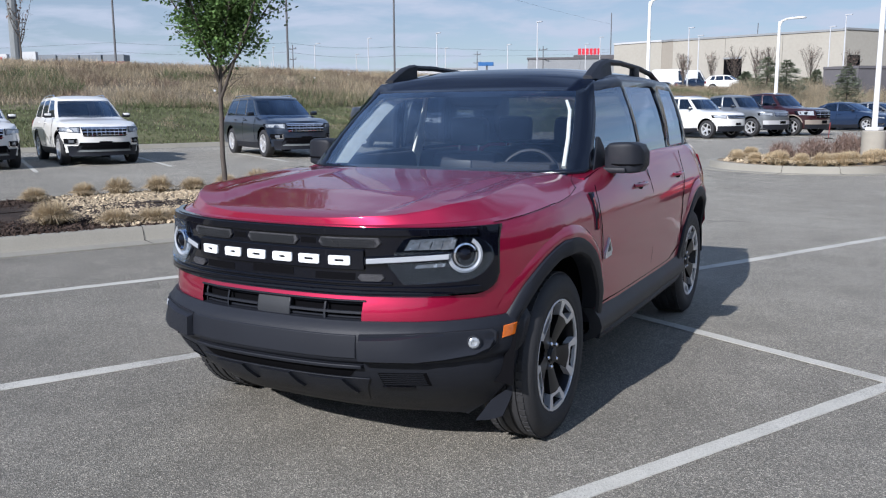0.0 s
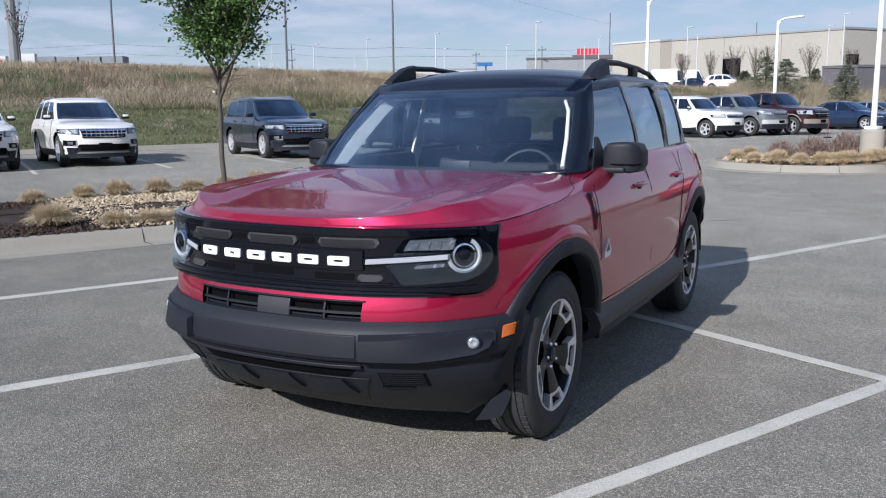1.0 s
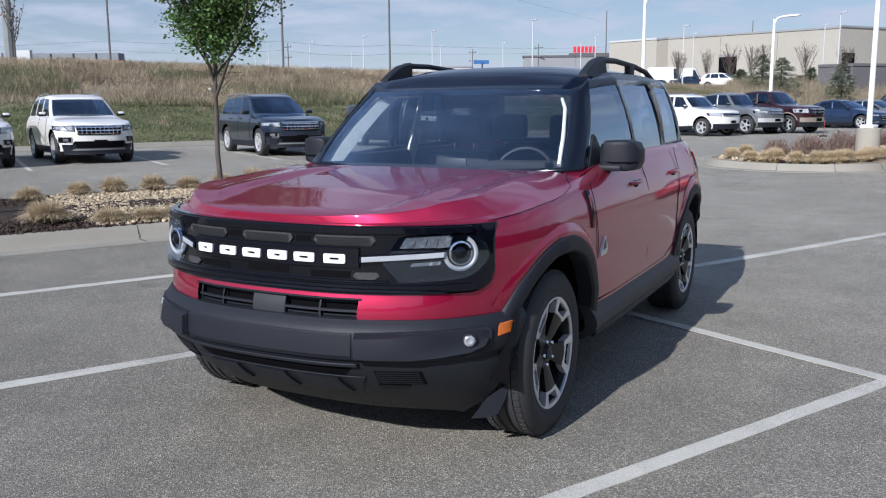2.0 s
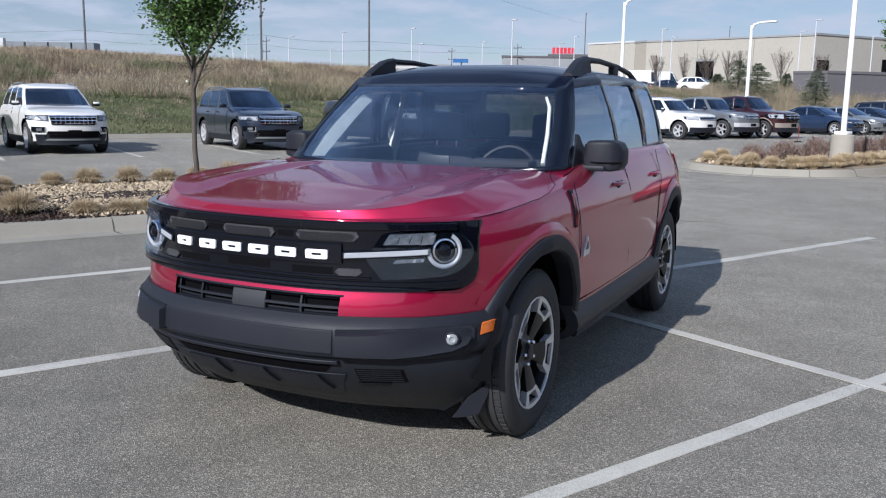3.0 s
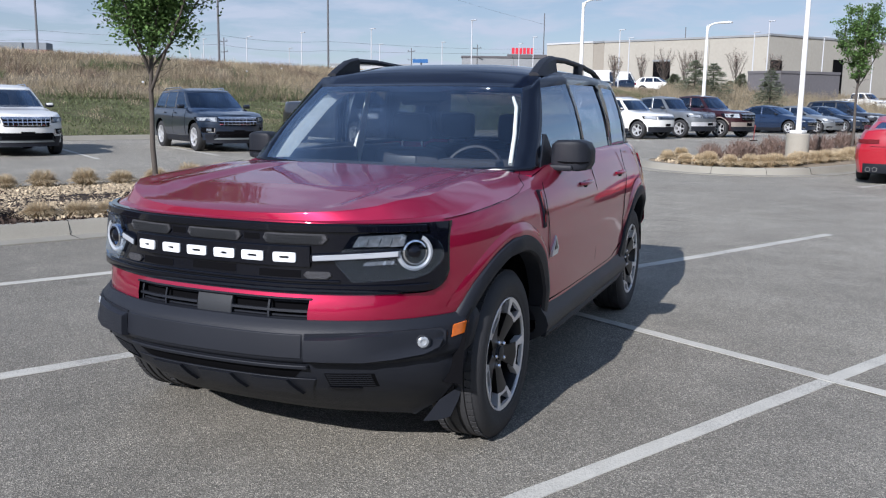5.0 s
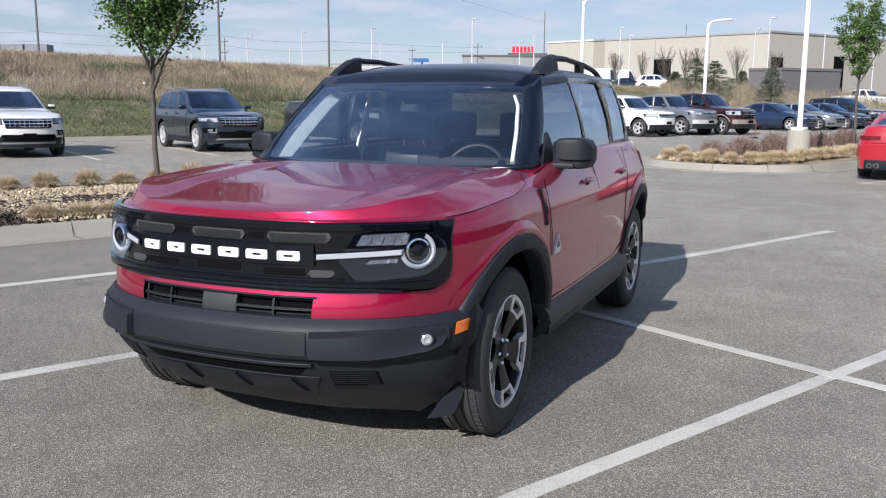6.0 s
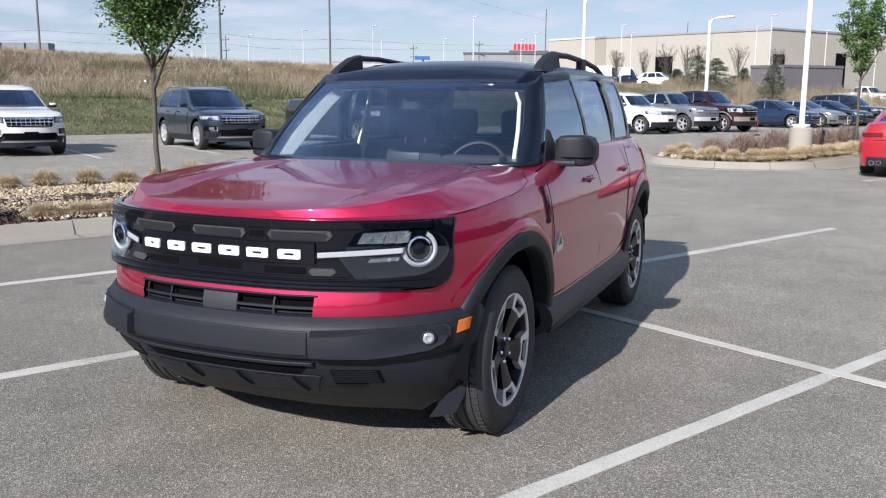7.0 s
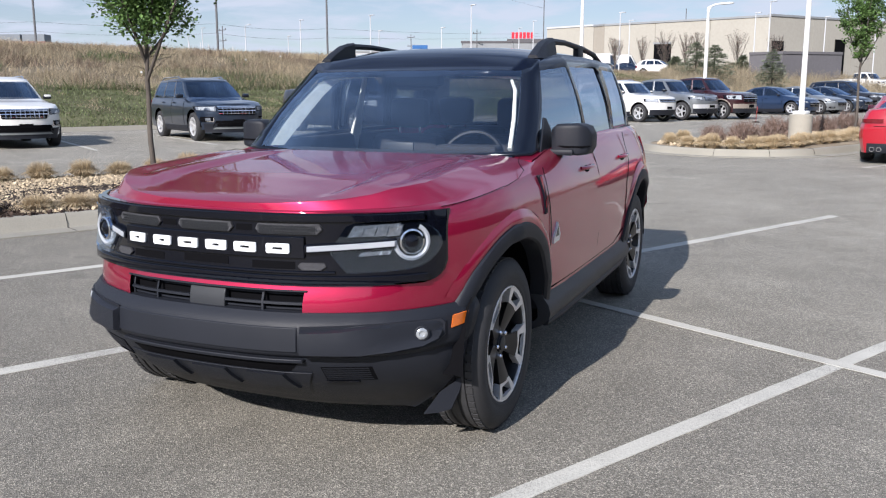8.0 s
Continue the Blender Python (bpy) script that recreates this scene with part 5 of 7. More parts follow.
for s in (1, -1):
    if s > 0:
        part("pillar_trim", tube([(0.665, 0.66, 1.13), (0.64, 0.79, 1.27), (0.605, 0.91, 1.41), (0.57, 0.955, 1.462)], [0.011, 0.011, 0.010, 0.008], 14), TRIM_LIGHT, suv, "pale pillar trim")
    else:
        part("pillar_trim", slab([[Vector((-x, y, z)), Vector((-x + 0.036, y + 0.044, z + 0.002)), Vector((-x + 0.066, y + 0.092, z))] for x, y, z in ((0.722, 0.605, 1.12), (0.695, 0.70, 1.21), (0.668, 0.80, 1.30), (0.64, 0.905, 1.39), (0.615, 0.98, 1.45), (0.575, 1.02, 1.475))], (-0.015, 0.02, 0)), TRIM_SHADE, suv, "pale pillar trim")
    part("pillar_trim", slab([[Vector((s * x, y - w, z)), Vector((s * (x - 0.012), y, z)), Vector((s * x, y + w, z))] for x, y, w, z in ((0.755, 1.66, 0.07, 0.95), (0.745, 1.67, 0.062, 1.12), (0.725, 1.69, 0.04, 1.28), (0.70, 1.70, 0.018, 1.42), (0.68, 1.70, 0.012, 1.54))], (s * 0.015, 0, 0)), TRIM_LIGHT, suv, "pale pillar trim")
    part("door_card", box(min(s * 0.74, s * 0.80), max(s * 0.74, s * 0.80), 0.7, 2.3, 0.55, 1.15, 0.02), SEAT, suv)
part("tailgate_card", box(-0.7, 0.7, 3.08, 3.14, 0.5, 1.15, 0.02), SEAT, suv)


# wheels: dark five-spoke alloys with bright machined pockets
def main_wheels():
    r, h, rr = 0.362, 0.1125, 0.243
    grooves = []
    for c in (-0.55, -0.2, 0.2, 0.55):
        grooves += [(r, h * (c - 0.07)), (r - 0.008, h * (c - 0.05)), (r - 0.008, h * (c + 0.05)), (r, h * (c + 0.07))]
    ty = lathe([(rr - 0.004, -h * 0.86), (rr + 0.02, -h), (r - 0.06, -h * 1.03), (r - 0.022, -h * 0.95), (r - 0.004, -h * 0.78)] + grooves + [(r - 0.004, h * 0.78), (r - 0.022, h * 0.95), (r - 0.060, h * 1.03), (rr + 0.035, h * 1.02), (rr + 0.03, h * 1.0), (rr + 0.012, h), (rr - 0.004, h * 0.9)], 72, close=True)
    blocks = bmesh.new()
    for k in range(64):
        for s in (1, -1):
            b = box(s * h * 0.66 - 0.014, s * h * 0.66 + 0.014, -0.0125, 0.0125, r - 0.012, r + 0.0015, 0.0)
            b.transform(Matrix.Rotation(2 * math.pi * (k + (0.5 if s > 0 else 0)) / 64, 4, "X"))
            merge(blocks, b)
    lip = lathe([(rr - 0.004, h * 0.86), (rr + 0.003, h * 0.94), (rr - 0.001, h * 0.98), (rr - 0.006, h * 0.96), (rr - 0.008, h * 0.86)], 72, close=True)
    barrel = lathe([(rr - 0.006, h * 0.86), (rr - 0.016, h * 0.86), (rr - 0.03, h * 0.4), (rr - 0.03, -h * 0.9), (rr - 0.006, -h * 0.9)], 60, close=True)
    disc = lathe([(0.0, -h * 0.2), (0.15, -h * 0.2), (0.15, -h * 0.05), (0.0, -h * 0.05)], 40)
    dark = bmesh.new()
    for k in range(5):
        rot = Matrix.Rotation(2 * math.pi * k / 5, 4, "X")
        # broad dark arm
        rows = []
        for rad, half, x in ((0.03, 0.026, 0.60), (0.075, 0.034, 0.66), (0.12, 0.044, 0.74), (0.150, 0.053, 0.80), (0.168, 0.057, 0.83)):
            rows.append([Vector((h * x, -half, -rad)), Vector((h * x + 0.006, 0, -rad)), Vector((h * x, half, -rad)), Vector((h * x - 0.03, half * 0.8, -rad)), Vector((h * x - 0.03, -half * 0.8, -rad))])
        b = sheet(rows, close=True); b.transform(rot); merge(dark, b)
        # pocket floor
        b = prism([Vector((h * 0.55, y, -z)) for y, z in ((-0.045, 0.165), (0.045, 0.165), (0.062, 0.232), (-0.062, 0.232))], (-0.01, 0, 0)); b.transform(rot); merge(dark, b)
        # bright frame round the pocket
    half = ((0.0, 0.166, 0.85), (0.058, 0.166, 0.85), (0.096, 0.220, 0.95), (0.070, 0.236, 0.97), (0.0, 0.241, 0.97), (0.0, 0.226, 0.95), (0.054, 0.222, 0.95), (0.042, 0.182, 0.88), (0.0, 0.182, 0.88))
    quads = bmesh.new()
    for s in (1, -1):
        for ring in ((0, 1, 7, 8), (1, 2, 6, 7), (2, 3, 6), (5, 6, 3, 4)):
            quads.faces.new([quads.verts.new((h * half[i][2], s * half[i][0], -half[i][1])) for i in ring])
    bmesh.ops.remove_doubles(quads, verts=quads.verts, dist=0.0005)
    bmesh.ops.recalc_face_normals(quads, faces=quads.faces)
    got = bmesh.ops.extrude_face_region(quads, geom=quads.faces[:])
    bmesh.ops.translate(quads, verts=[g for g in got["geom"] if isinstance(g, bmesh.types.BMVert)], vec=(-0.03, 0, 0))
    bright = quads
    hub = lathe([(0.0, h * 0.5), (0.072, h * 0.5), (0.072, h * 0.62), (0.06, h * 0.66), (0.04, h * 0.66), (0.038, h * 0.72), (0.0, h * 0.72)], 32)
    cap = lathe([(0.0, h * 0.72), (0.031, h * 0.72), (0.031, h * 0.78), (0.026, h * 0.80), (0.0, h * 0.80)], 28)
    nut = lathe([(0.0, h * 0.62), (0.0095, h * 0.62), (0.0095, h * 0.76), (0.006, h * 0.80), (0.0, h * 0.80)], 6)
    M = {n: mesh_of(n, bm, mt, sh) for n, bm, mt, sh in (("tyre", ty, RUBBER, 35), ("tread", blocks, RUBBER, 20), ("lip", lip, RIM_SILVER, 35), ("barrel", barrel, RIM_DARK, 35), ("brake_disc", disc, STEEL_DARK, 35),
                                                        ("spokes", dark, RIM_DARK, 25), ("machined_face", bright, RIM_SILVER, 25), ("hub", hub, RIM_DARK, 35), ("centre_cap", cap, PLASTIC_GREY, 35), ("nut", nut, CHROME, 35))}
    for yc in (0, 2.67):
        for s in (1, -1):
            turn = (2 if yc == 0 else -20)
            w = part("wheel", M["tyre"], None, suv, "black tyre on dark alloy with bright machined pockets", at=pose(s * 0.785, yc, 0.360, 0, 0, 0 if s > 0 else 180) @ pose(0, 0, 0, turn, 0, 0))
            for n in ("tread", "lip", "barrel", "brake_disc", "spokes", "hub", "centre_cap"):
                o = part(n, M[n], None, w)
                if n == "tread":
                    tagged(o, kind="stuff")
            for k in range(5):
                part("machined_face", M["machined_face"], None, w, at=pose(0, 0, 0, 72 * k))
            for k in range(5):
                a = 2 * math.pi * k / 5 + 0.63
                part("nut", M["nut"], None, w, at=pose(0, 0.054 * math.cos(a), 0.054 * math.sin(a)))


main_wheels()


# small rounded edges on the trim, which catch the light
def soft_edges(root, names, width):
    for ob in root.children_recursive:
        if ob.type == "MESH" and ob.name.split(".")[0] in names:
            bv = ob.modifiers.new("rounded_edge", "BEVEL")
            bv.width, bv.segments, bv.limit_method, bv.angle_limit = width, 2, "ANGLE", radians(40)


soft_edges(suv, {"top_bar", "lower_bar", "sill_bar", "name_bar", "emblem_bar", "mesh_insert", "light_bar", "bar_surround"}, 0.0025)
soft_edges(suv, {"centre_panel", "lip", "skid_plate", "sensor_cover", "intake_surround", "side_marker"}, 0.004)
soft_edges(suv, {"grille", "front_bumper", "fender_vent"}, 0.003)

# ---- other vehicles in the lot ----
def plain_swell(x, y, edge):
    return 0.04 * (1 - (abs(x) / max(edge, 0.05)) ** 4)


def shell(L, hw, H, wb, fo, wr, lip, hood, belt, ws, rear, pillars, deck=None, low=0.32, tail_z=None, boxed=False):
    """Numbers of a plain car. ws: windscreen base and top y; rear: rear window base and top y; pillars: base and top y of each post's front edge."""
    r = L - fo
    dk = belt + 0.03 if deck is None else deck
    zs = list(np.linspace(low, lip - 0.08, 9))
    P = dict(f=-fo, r=r, hw=hw, wb=wb, wr=wr, ac=wr + 0.02, ar=wr + 0.07, nose=min(1.0, fo / 0.9), z=zs,
             w=[(low, 0.93), (low + 0.2, 0.98), (lip * 0.75, 1.0), (lip - 0.05, 0.985), (lip + 0.08, 0.955), (belt + 0.03, 0.9), (belt + 0.2, 0.86)],
             fy=[(low, 0.05), (low + 0.18, 0.0), (lip * 0.8, 0.0), (lip, 0.05)], ry=[(low, -0.03), (0.7, 0), (belt, -0.05)],
             top=[(-fo, lip), (-0.3, (lip + hood) / 2 + 0.02), (ws[0] - 0.1, hood), (ws[0] + 0.15, belt), (rear[0] - 0.1, belt + 0.02), (rear[0] + 0.15, dk), (r, dk - 0.03 if tail_z is None else tail_z)], crown=plain_swell, round=0.06)
    t = H - 0.05
    b = belt - 0.02
    G = [(0, ws[0] - .10, b - .03, 0, ws[1] - .08, t - .03, "windscreen"), (.3, ws[0] - .08, b - .03, .27, ws[1] - .07, t - .032, "windscreen"), (hw * .62, ws[0], b - .02, hw * .52, ws[1] - .03, t - .038, "windscreen"), (hw * .79, ws[0] + .12, b - .01, hw * .63, ws[1] + .04, t - .042, ""),
         (hw * .855, ws[0] + .27, b, hw * .675, ws[1] + .14, t - .03, "front")]
    for k, (yb, yt) in enumerate(pillars):
        last = k == len(pillars) - 1
        drop = 0.008 + 0.05 * ((k + 1) / len(pillars)) ** 2.5
        G.append((hw * .865, yb, b, hw * .70, yt, t - drop, ""))
        if not last:
            G.append((hw * .865, yb + .10, b, hw * .70, yt + .09, t - drop, "rear"))
    G += [(hw * .83, rear[0] - .2, b + .01, hw * .67, rear[1] - .1, t - .08, ""), (hw * .72, rear[0] - .06, b + .01, hw * .57, rear[1] - .02, t - .09, "rear_window"), (0, rear[0], b + .01, 0, rear[1], t - .08, "")]
    if boxed:
        G = [(*g[:6], "" if g[6] in ("rear", "rear_window") else g[6]) for g in G]
    P["gh"] = G
    return P


def fit_out(car, P, paint_mat, lamp=(0.58, 0.94, 0.80, 0.97), grill=(0.56, 0.70, 0.96), bars=3, chrome=True, bumper=PLASTIC, bump_z=(0.28, 0.48), skid=False, fog=(0.64, 0.90, 0.50, 0.66), plate=None, rails=False, posts=5, tail=True, valance=False, two_tone=None):
    """Nose and small parts shared by the parked cars."""
    top = P["fy"][-1][0]
    if bumper is not None:
        part("front_bumper", nose_wrap(P, list(np.linspace(bump_z[0], bump_z[1], 4)), 0.42 * P["nose"], 0.012, 0.05), bumper, car)
    if valance:
        part("valance", nose_wrap(P, list(np.linspace(P["z"][0] - 0.02, bump_z[0] + 0.01, 3)), 0.40 * P["nose"], 0.006, 0.05), PLASTIC, car)
        part("plate_holder", front_patch(P, -0.20, 0.20, bump_z[0] + 0.03, bump_z[1] - 0.03, 0.016, 0.012, nx=3, nz=1), DARK, car)
    if two_tone:
        for s in (1, -1):
            part("lower_trim", side_patch(P, s, P["ar"] + 0.02, P["wb"] - P["ar"] - 0.02, P["z"][0] + 0.10, 0.62, 0.004, 0.02), two_tone, car, "tan lower panel")
            part("arch_trim", flare(P, s, 0.0, P["ar"] - 0.005, P["ar"] + 0.05, 20, 170, 0.006, 0.03), two_tone, car)
    g = part("grille", front_patch(P, -grill[0], grill[0], grill[1], grill[2], 0.012, 0.03, nx=12, x0b=-grill[0] * 0.9, x1b=grill[0] * 0.9), DARK, car)
    for k in range(bars):
        z = grill[1] + (grill[2] - grill[1]) * (k + 0.5) / bars
        part("bar", front_patch(P, -grill[0] * 0.96, grill[0] * 0.96, z - 0.010, z + 0.010, 0.024, 0.02, nx=12, nz=1), CHROME if chrome else PLASTIC, g)
    for k in range(posts):
        x = grill[0] * 1.7 * ((k + 0.5) / posts - 0.5)
        part("post", front_patch(P, x - 0.007, x + 0.007, grill[1] + 0.02, grill[2] - 0.02, 0.028, 0.02, nx=1, nz=1), CHROME if chrome else PLASTIC, g)
    if chrome:
        part("surround", front_patch(P, -grill[0], grill[0], grill[2] - 0.012, grill[2] + 0.012, 0.026, 0.02, nx=12, nz=1), CHROME, g)
    for s in (1, -1):
        x0, x1 = lamp[0] * P["hw"], lamp[1] * P["hw"]
        hl = part("headlamp", prism(on_front(P, dense_loop([(s * x0, lamp[2] + 0.02), (s * x1, lamp[2] + 0.05), (s * x1, lamp[3] - 0.015), (s * x0, lamp[3])], 0.05), 0.014), (0, 0.04, 0)), GLOSS_BLACK, car, sharp=30)
        part("housing", prism(on_front(P, dense_loop([(s * (x0 + 0.015), lamp[2] + 0.03), (s * (x1 - 0.02), lamp[2] + 0.058), (s * (x1 - 0.02), lamp[3] - 0.025), (s * (x0 + 0.015), lamp[3] - 0.012)], 0.05), 0.018), (0, 0.02, 0)), LAMP_SILVER, hl, sharp=30)
        part("reflector", prism(on_front(P, dense_loop([(s * (x0 + 0.05), lamp[2] + 0.05), (s * (x1 - 0.05), lamp[2] + 0.07), (s * (x1 - 0.05), lamp[3] - 0.035), (s * (x0 + 0.05), lamp[3] - 0.025)], 0.05), 0.022), (0, 0.02, 0)), LAMP_BRIGHT, hl, sharp=30)
        if fog:
            f0, f1 = fog[0] * P["hw"], fog[1] * P["hw"]
            fg = part("fog_pocket", front_patch(P, min(s * f0, s * f1), max(s * f0, s * f1), fog[2], fog[3], 0.016, 0.02, nx=4), DARK, car)
            part("trim", front_patch(P, min(s * f0, s * f1), max(s * f0, s * f1), fog[2] + 0.005, fog[2] + 0.022, 0.024, 0.02, nx=4, nz=1), CHROME, fg)
            part("trim", front_patch(P, min(s * f0, s * (f0 + 0.02)), max(s * f0, s * (f0 + 0.02)), fog[2] + 0.005, fog[3] - 0.02, 0.024, 0.02, nx=1, nz=2), CHROME, fg)
            fm = (f0 + f1) / 2
            part("fog_lamp", front_patch(P, s * fm - 0.05, s * fm + 0.05, fog[2] + 0.04, fog[3] - 0.03, 0.022, 0.02, nx=3, nz=1), LAMP_SILVER, fg)
        yb = P["gh"][4][1] + 0.05
        zb = P["gh"][4][2]
        mir = part("door_mirror", box(min(s * P["hw"] * .90, s * (P["hw"] + 0.11)), max(s * P["hw"] * .90, s * (P["hw"] + 0.11)), yb, yb + 0.10, zb + 0.01, zb + 0.12, 0.035), PLASTIC, car, sharp=50)
        part("cap", box(min(s * P["hw"] * .92, s * (P["hw"] + 0.10)), max(s * P["hw"] * .92, s * (P["hw"] + 0.10)), yb - 0.006, yb + 0.08, zb + 0.05, zb + 0.126, 0.03), paint_mat, mir, sharp=50)
        part("mirror_glass", box(min(s * P["hw"] * .95, s * (P["hw"] + 0.09)), max(s * P["hw"] * .95, s * (P["hw"] + 0.09)), yb + 0.101, yb + 0.105, zb + 0.02, zb + 0.11), CHROME, mir)
        for k in (5, 7):
            if k < len(P["gh"]) - 3:
                y = P["gh"][k][1] - 0.22
                part("door_handle", tube([Vector((s * (side_x(P, yy, zb - 0.12) + o), yy, zb - 0.12)) for yy, o in ((y, 0), (y + 0.03, 0.03), (y + 0.15, 0.03), (y + 0.18, 0))], 0.014, 6), paint_mat, car)
        for y in [P["gh"][5][1] + 0.03, P["gh"][4][1] - 0.1]:
            part("shut_line", seam(on_side(P, s, [(y, z) for z in np.linspace(P["z"][0] + 0.12, zb - 0.03, 8)], 0.001), 0.008), DARK, car)
        part("sill", slab([[Vector((s * (side_x(P, y, P["z"][0] + 0.05) + o), y, z)) for y in np.linspace(P["ar"] + 0.02, P["wb"] - P["ar"] - 0.02, 8)] for z, o in ((P["z"][0] - 0.08, -0.04), (P["z"][0] + 0.02, 0.012), (P["z"][0] + 0.12, 0.012))], (-s * 0.05, 0, 0)), PLASTIC, car)
        if tail:
            part("tail_lamp", side_patch(P, s, P["r"] - 0.28, P["r"] - 0.06, zb - 0.3, zb - 0.06, 0.006, 0.03), RED_LENS, car)
        if rails:
            a, b = P["gh"][5], P["gh"][-3]
            z = a[5]
            part("roof_rail", tube([(s * a[3] * .93, a[4] - 0.1, z), (s * a[3] * .93, a[4] + 0.05, z + 0.06), (s * a[3] * .93, b[4] - 0.35, z + 0.04), (s * a[3] * .93, b[4] - 0.12, z - 0.05)], 0.018, 8), CHROME if chrome else PLASTIC, car)
    if skid:
        part("lower_intake", front_patch(P, -0.60, 0.60, bump_z[0] + 0.17, bump_z[1] + 0.08, 0.018, 0.02, nx=10, x0b=-0.68, x1b=0.68), DARK, car)
        part("skid_plate", front_patch(P, -0.60, 0.60, bump_z[0] + 0.10, bump_z[0] + 0.145, 0.022, 0.02, nx=10, nz=1, x0b=-0.66, x1b=0.66), STEEL_GREY, car)
    if plate:
        part("plate", front_patch(P, -0.16, 0.16, plate, plate + 0.10, 0.02, 0.012, nx=3, nz=1), DARK, car, "plain dark plate holder")


def parked_car(name, label, paint_mat, P, m, rim=RIM_SILVER, spokes=5, group="", **kw):
    car = thing(name, label, "car", m, group)
    part("body", body_mesh(P), paint_mat, car, sharp=32)
    house_mesh(P, kw.pop("frame", paint_mat), car, {None: GLASS_DARK, "windscreen": GLASS_DARK}, crown=0.05)
    liner(P, car)
    add_wheels(P, car, spokes, rim)
    fit_out(car, P, paint_mat, **kw)
    return car


def bay(u, v, spin=0.0):
    """A place in the lot for a car that faces along LV: its front axle at (u, v)."""
    p = stand(u, v)
    return pose(p.x, p.y, p.z, 0, 0, 62 + spin)


BIG_SUV = dict(L=5.04, hw=0.985, H=1.78, wb=2.86, fo=0.97, wr=0.392, lip=0.985, hood=1.12, belt=1.19, ws=(0.50, 1.38), rear=(3.98, 3.62), pillars=[(1.68, 1.80), (2.62, 2.56), (3.50, 3.26)])
SUV_NOSE = dict(lamp=(0.58, 0.97, 0.79, 0.965), grill=(0.56, 0.72, 0.95), bump_z=(0.24, 0.49), skid=True, plate=0.50, rails=True, posts=9, fog=(0.66, 0.92, 0.53, 0.67))
parked_car("suv", "white seven-seat SUV with chrome grille parked before the bank", WHITE_PAINT, dict(shell(**BIG_SUV), round=0.11), bay(3.25, -20.3), group="cars before the bank", **SUV_NOSE)
parked_car("suv", "charcoal seven-seat SUV with chrome grille parked before the bank", GREY_PAINT, dict(shell(**BIG_SUV), round=0.11), bay(8.62, -19.85, -3), group="cars before the bank", **SUV_NOSE)
parked_car("suv", "white seven-seat SUV at the end of the row", WHITE_PAINT, dict(shell(**BIG_SUV), round=0.11), bay(0.35, -19.9), group="cars before the bank", **SUV_NOSE)
# the part of the row beside the second island
parked_car("suv", "white older SUV with grey lower cladding", WHITE_PAINT, shell(L=4.87, hw=0.95, H=1.78, wb=2.87, fo=0.90, wr=0.375, lip=1.02, hood=1.12, belt=1.20, ws=(0.50, 1.15), rear=(3.85, 3.62), pillars=[(1.55, 1.62), (2.5, 2.5), (3.4, 3.3)]),
           bay(28.35, -20.3), group="cars before the bank", lamp=(0.62, 0.94, 0.80, 0.98), grill=(0.56, 0.82, 0.96), bars=2, posts=0, bump_z=(0.30, 0.52), plate=0.55, fog=None, rails=True)
pick = dict(hw=1.0, wb=3.55, fo=0.95, wr=0.40, rear=(2.75, 2.55))
parked_car("pickup_truck", "silver crew-cab pickup truck", SILVER_PAINT, shell(L=5.7, H=1.86, lip=1.08, hood=1.18, belt=1.27, ws=(0.58, 1.18), pillars=[(1.60, 1.68), (2.40, 2.36)], deck=1.27, **pick),
           bay(31.6, -20.5), group="cars before the bank", lamp=(0.55, 0.93, 0.86, 1.04), grill=(0.50, 0.86, 1.03), bars=3, posts=0, bumper=RIM_SILVER, bump_z=(0.52, 0.70), fog=None, valance=True)
parked_car("pickup_truck", "maroon crew-cab pickup truck with tan lower trim and chrome grille", MAROON_PAINT, shell(L=5.9, H=1.94, lip=1.12, hood=1.24, belt=1.33, ws=(0.60, 1.22), pillars=[(1.66, 1.74), (2.50, 2.46)], deck=1.33, **pick),
           bay(33.75, -19.9), group="cars before the bank", spokes=6, lamp=(0.60, 0.97, 0.86, 1.10), grill=(0.54, 0.78, 1.10), bars=3, posts=3, bumper=TAN_PAINT, bump_z=(0.50, 0.70), fog=None, valance=True, two_tone=TAN_PAINT)
parked_car("pickup_truck", "black crew-cab pickup truck parked before the bank", BLACK_PAINT, shell(L=5.8, H=1.90, lip=1.10, hood=1.22, belt=1.38, ws=(0.60, 1.22), pillars=[(1.66, 1.74), (2.50, 2.46)], deck=1.43, **pick),
           bay(13.7, -19.55), group="cars before the bank", tail=False, lamp=(0.60, 0.97, 0.86, 1.08), grill=(0.54, 0.78, 1.08), bars=3, posts=0, bump_z=(0.44, 0.70), fog=None)
SALOON = dict(L=4.87, hw=0.92, H=1.52, wb=2.85, fo=0.92, wr=0.34, lip=0.76, hood=0.95, belt=1.0, ws=(0.35, 1.35), rear=(3.55, 2.55), pillars=[(1.62, 1.70), (2.66, 2.30)], deck=1.07, low=0.22)
SAL = dict(lamp=(0.60, 0.93, 0.60, 0.73), grill=(0.48, 0.42, 0.68), bars=3, posts=0, bump_z=(0.20, 0.32), fog=(0.62, 0.85, 0.30, 0.40))
parked_car("saloon_car", "dark blue four-door saloon", BLUE_PAINT, shell(**SALOON), bay(41.9, -21.2), group="cars before the bank", bumper=None, **{k: v for k, v in SAL.items() if k != "bump_z"})
parked_car("saloon_car", "grey four-door saloon with bright wheels", SILVER_PAINT, shell(**dict(SALOON, L=4.7)), bay(44.6, -21.1), group="cars before the bank", bumper=None, **{k: v for k, v in SAL.items() if k != "bump_z"})
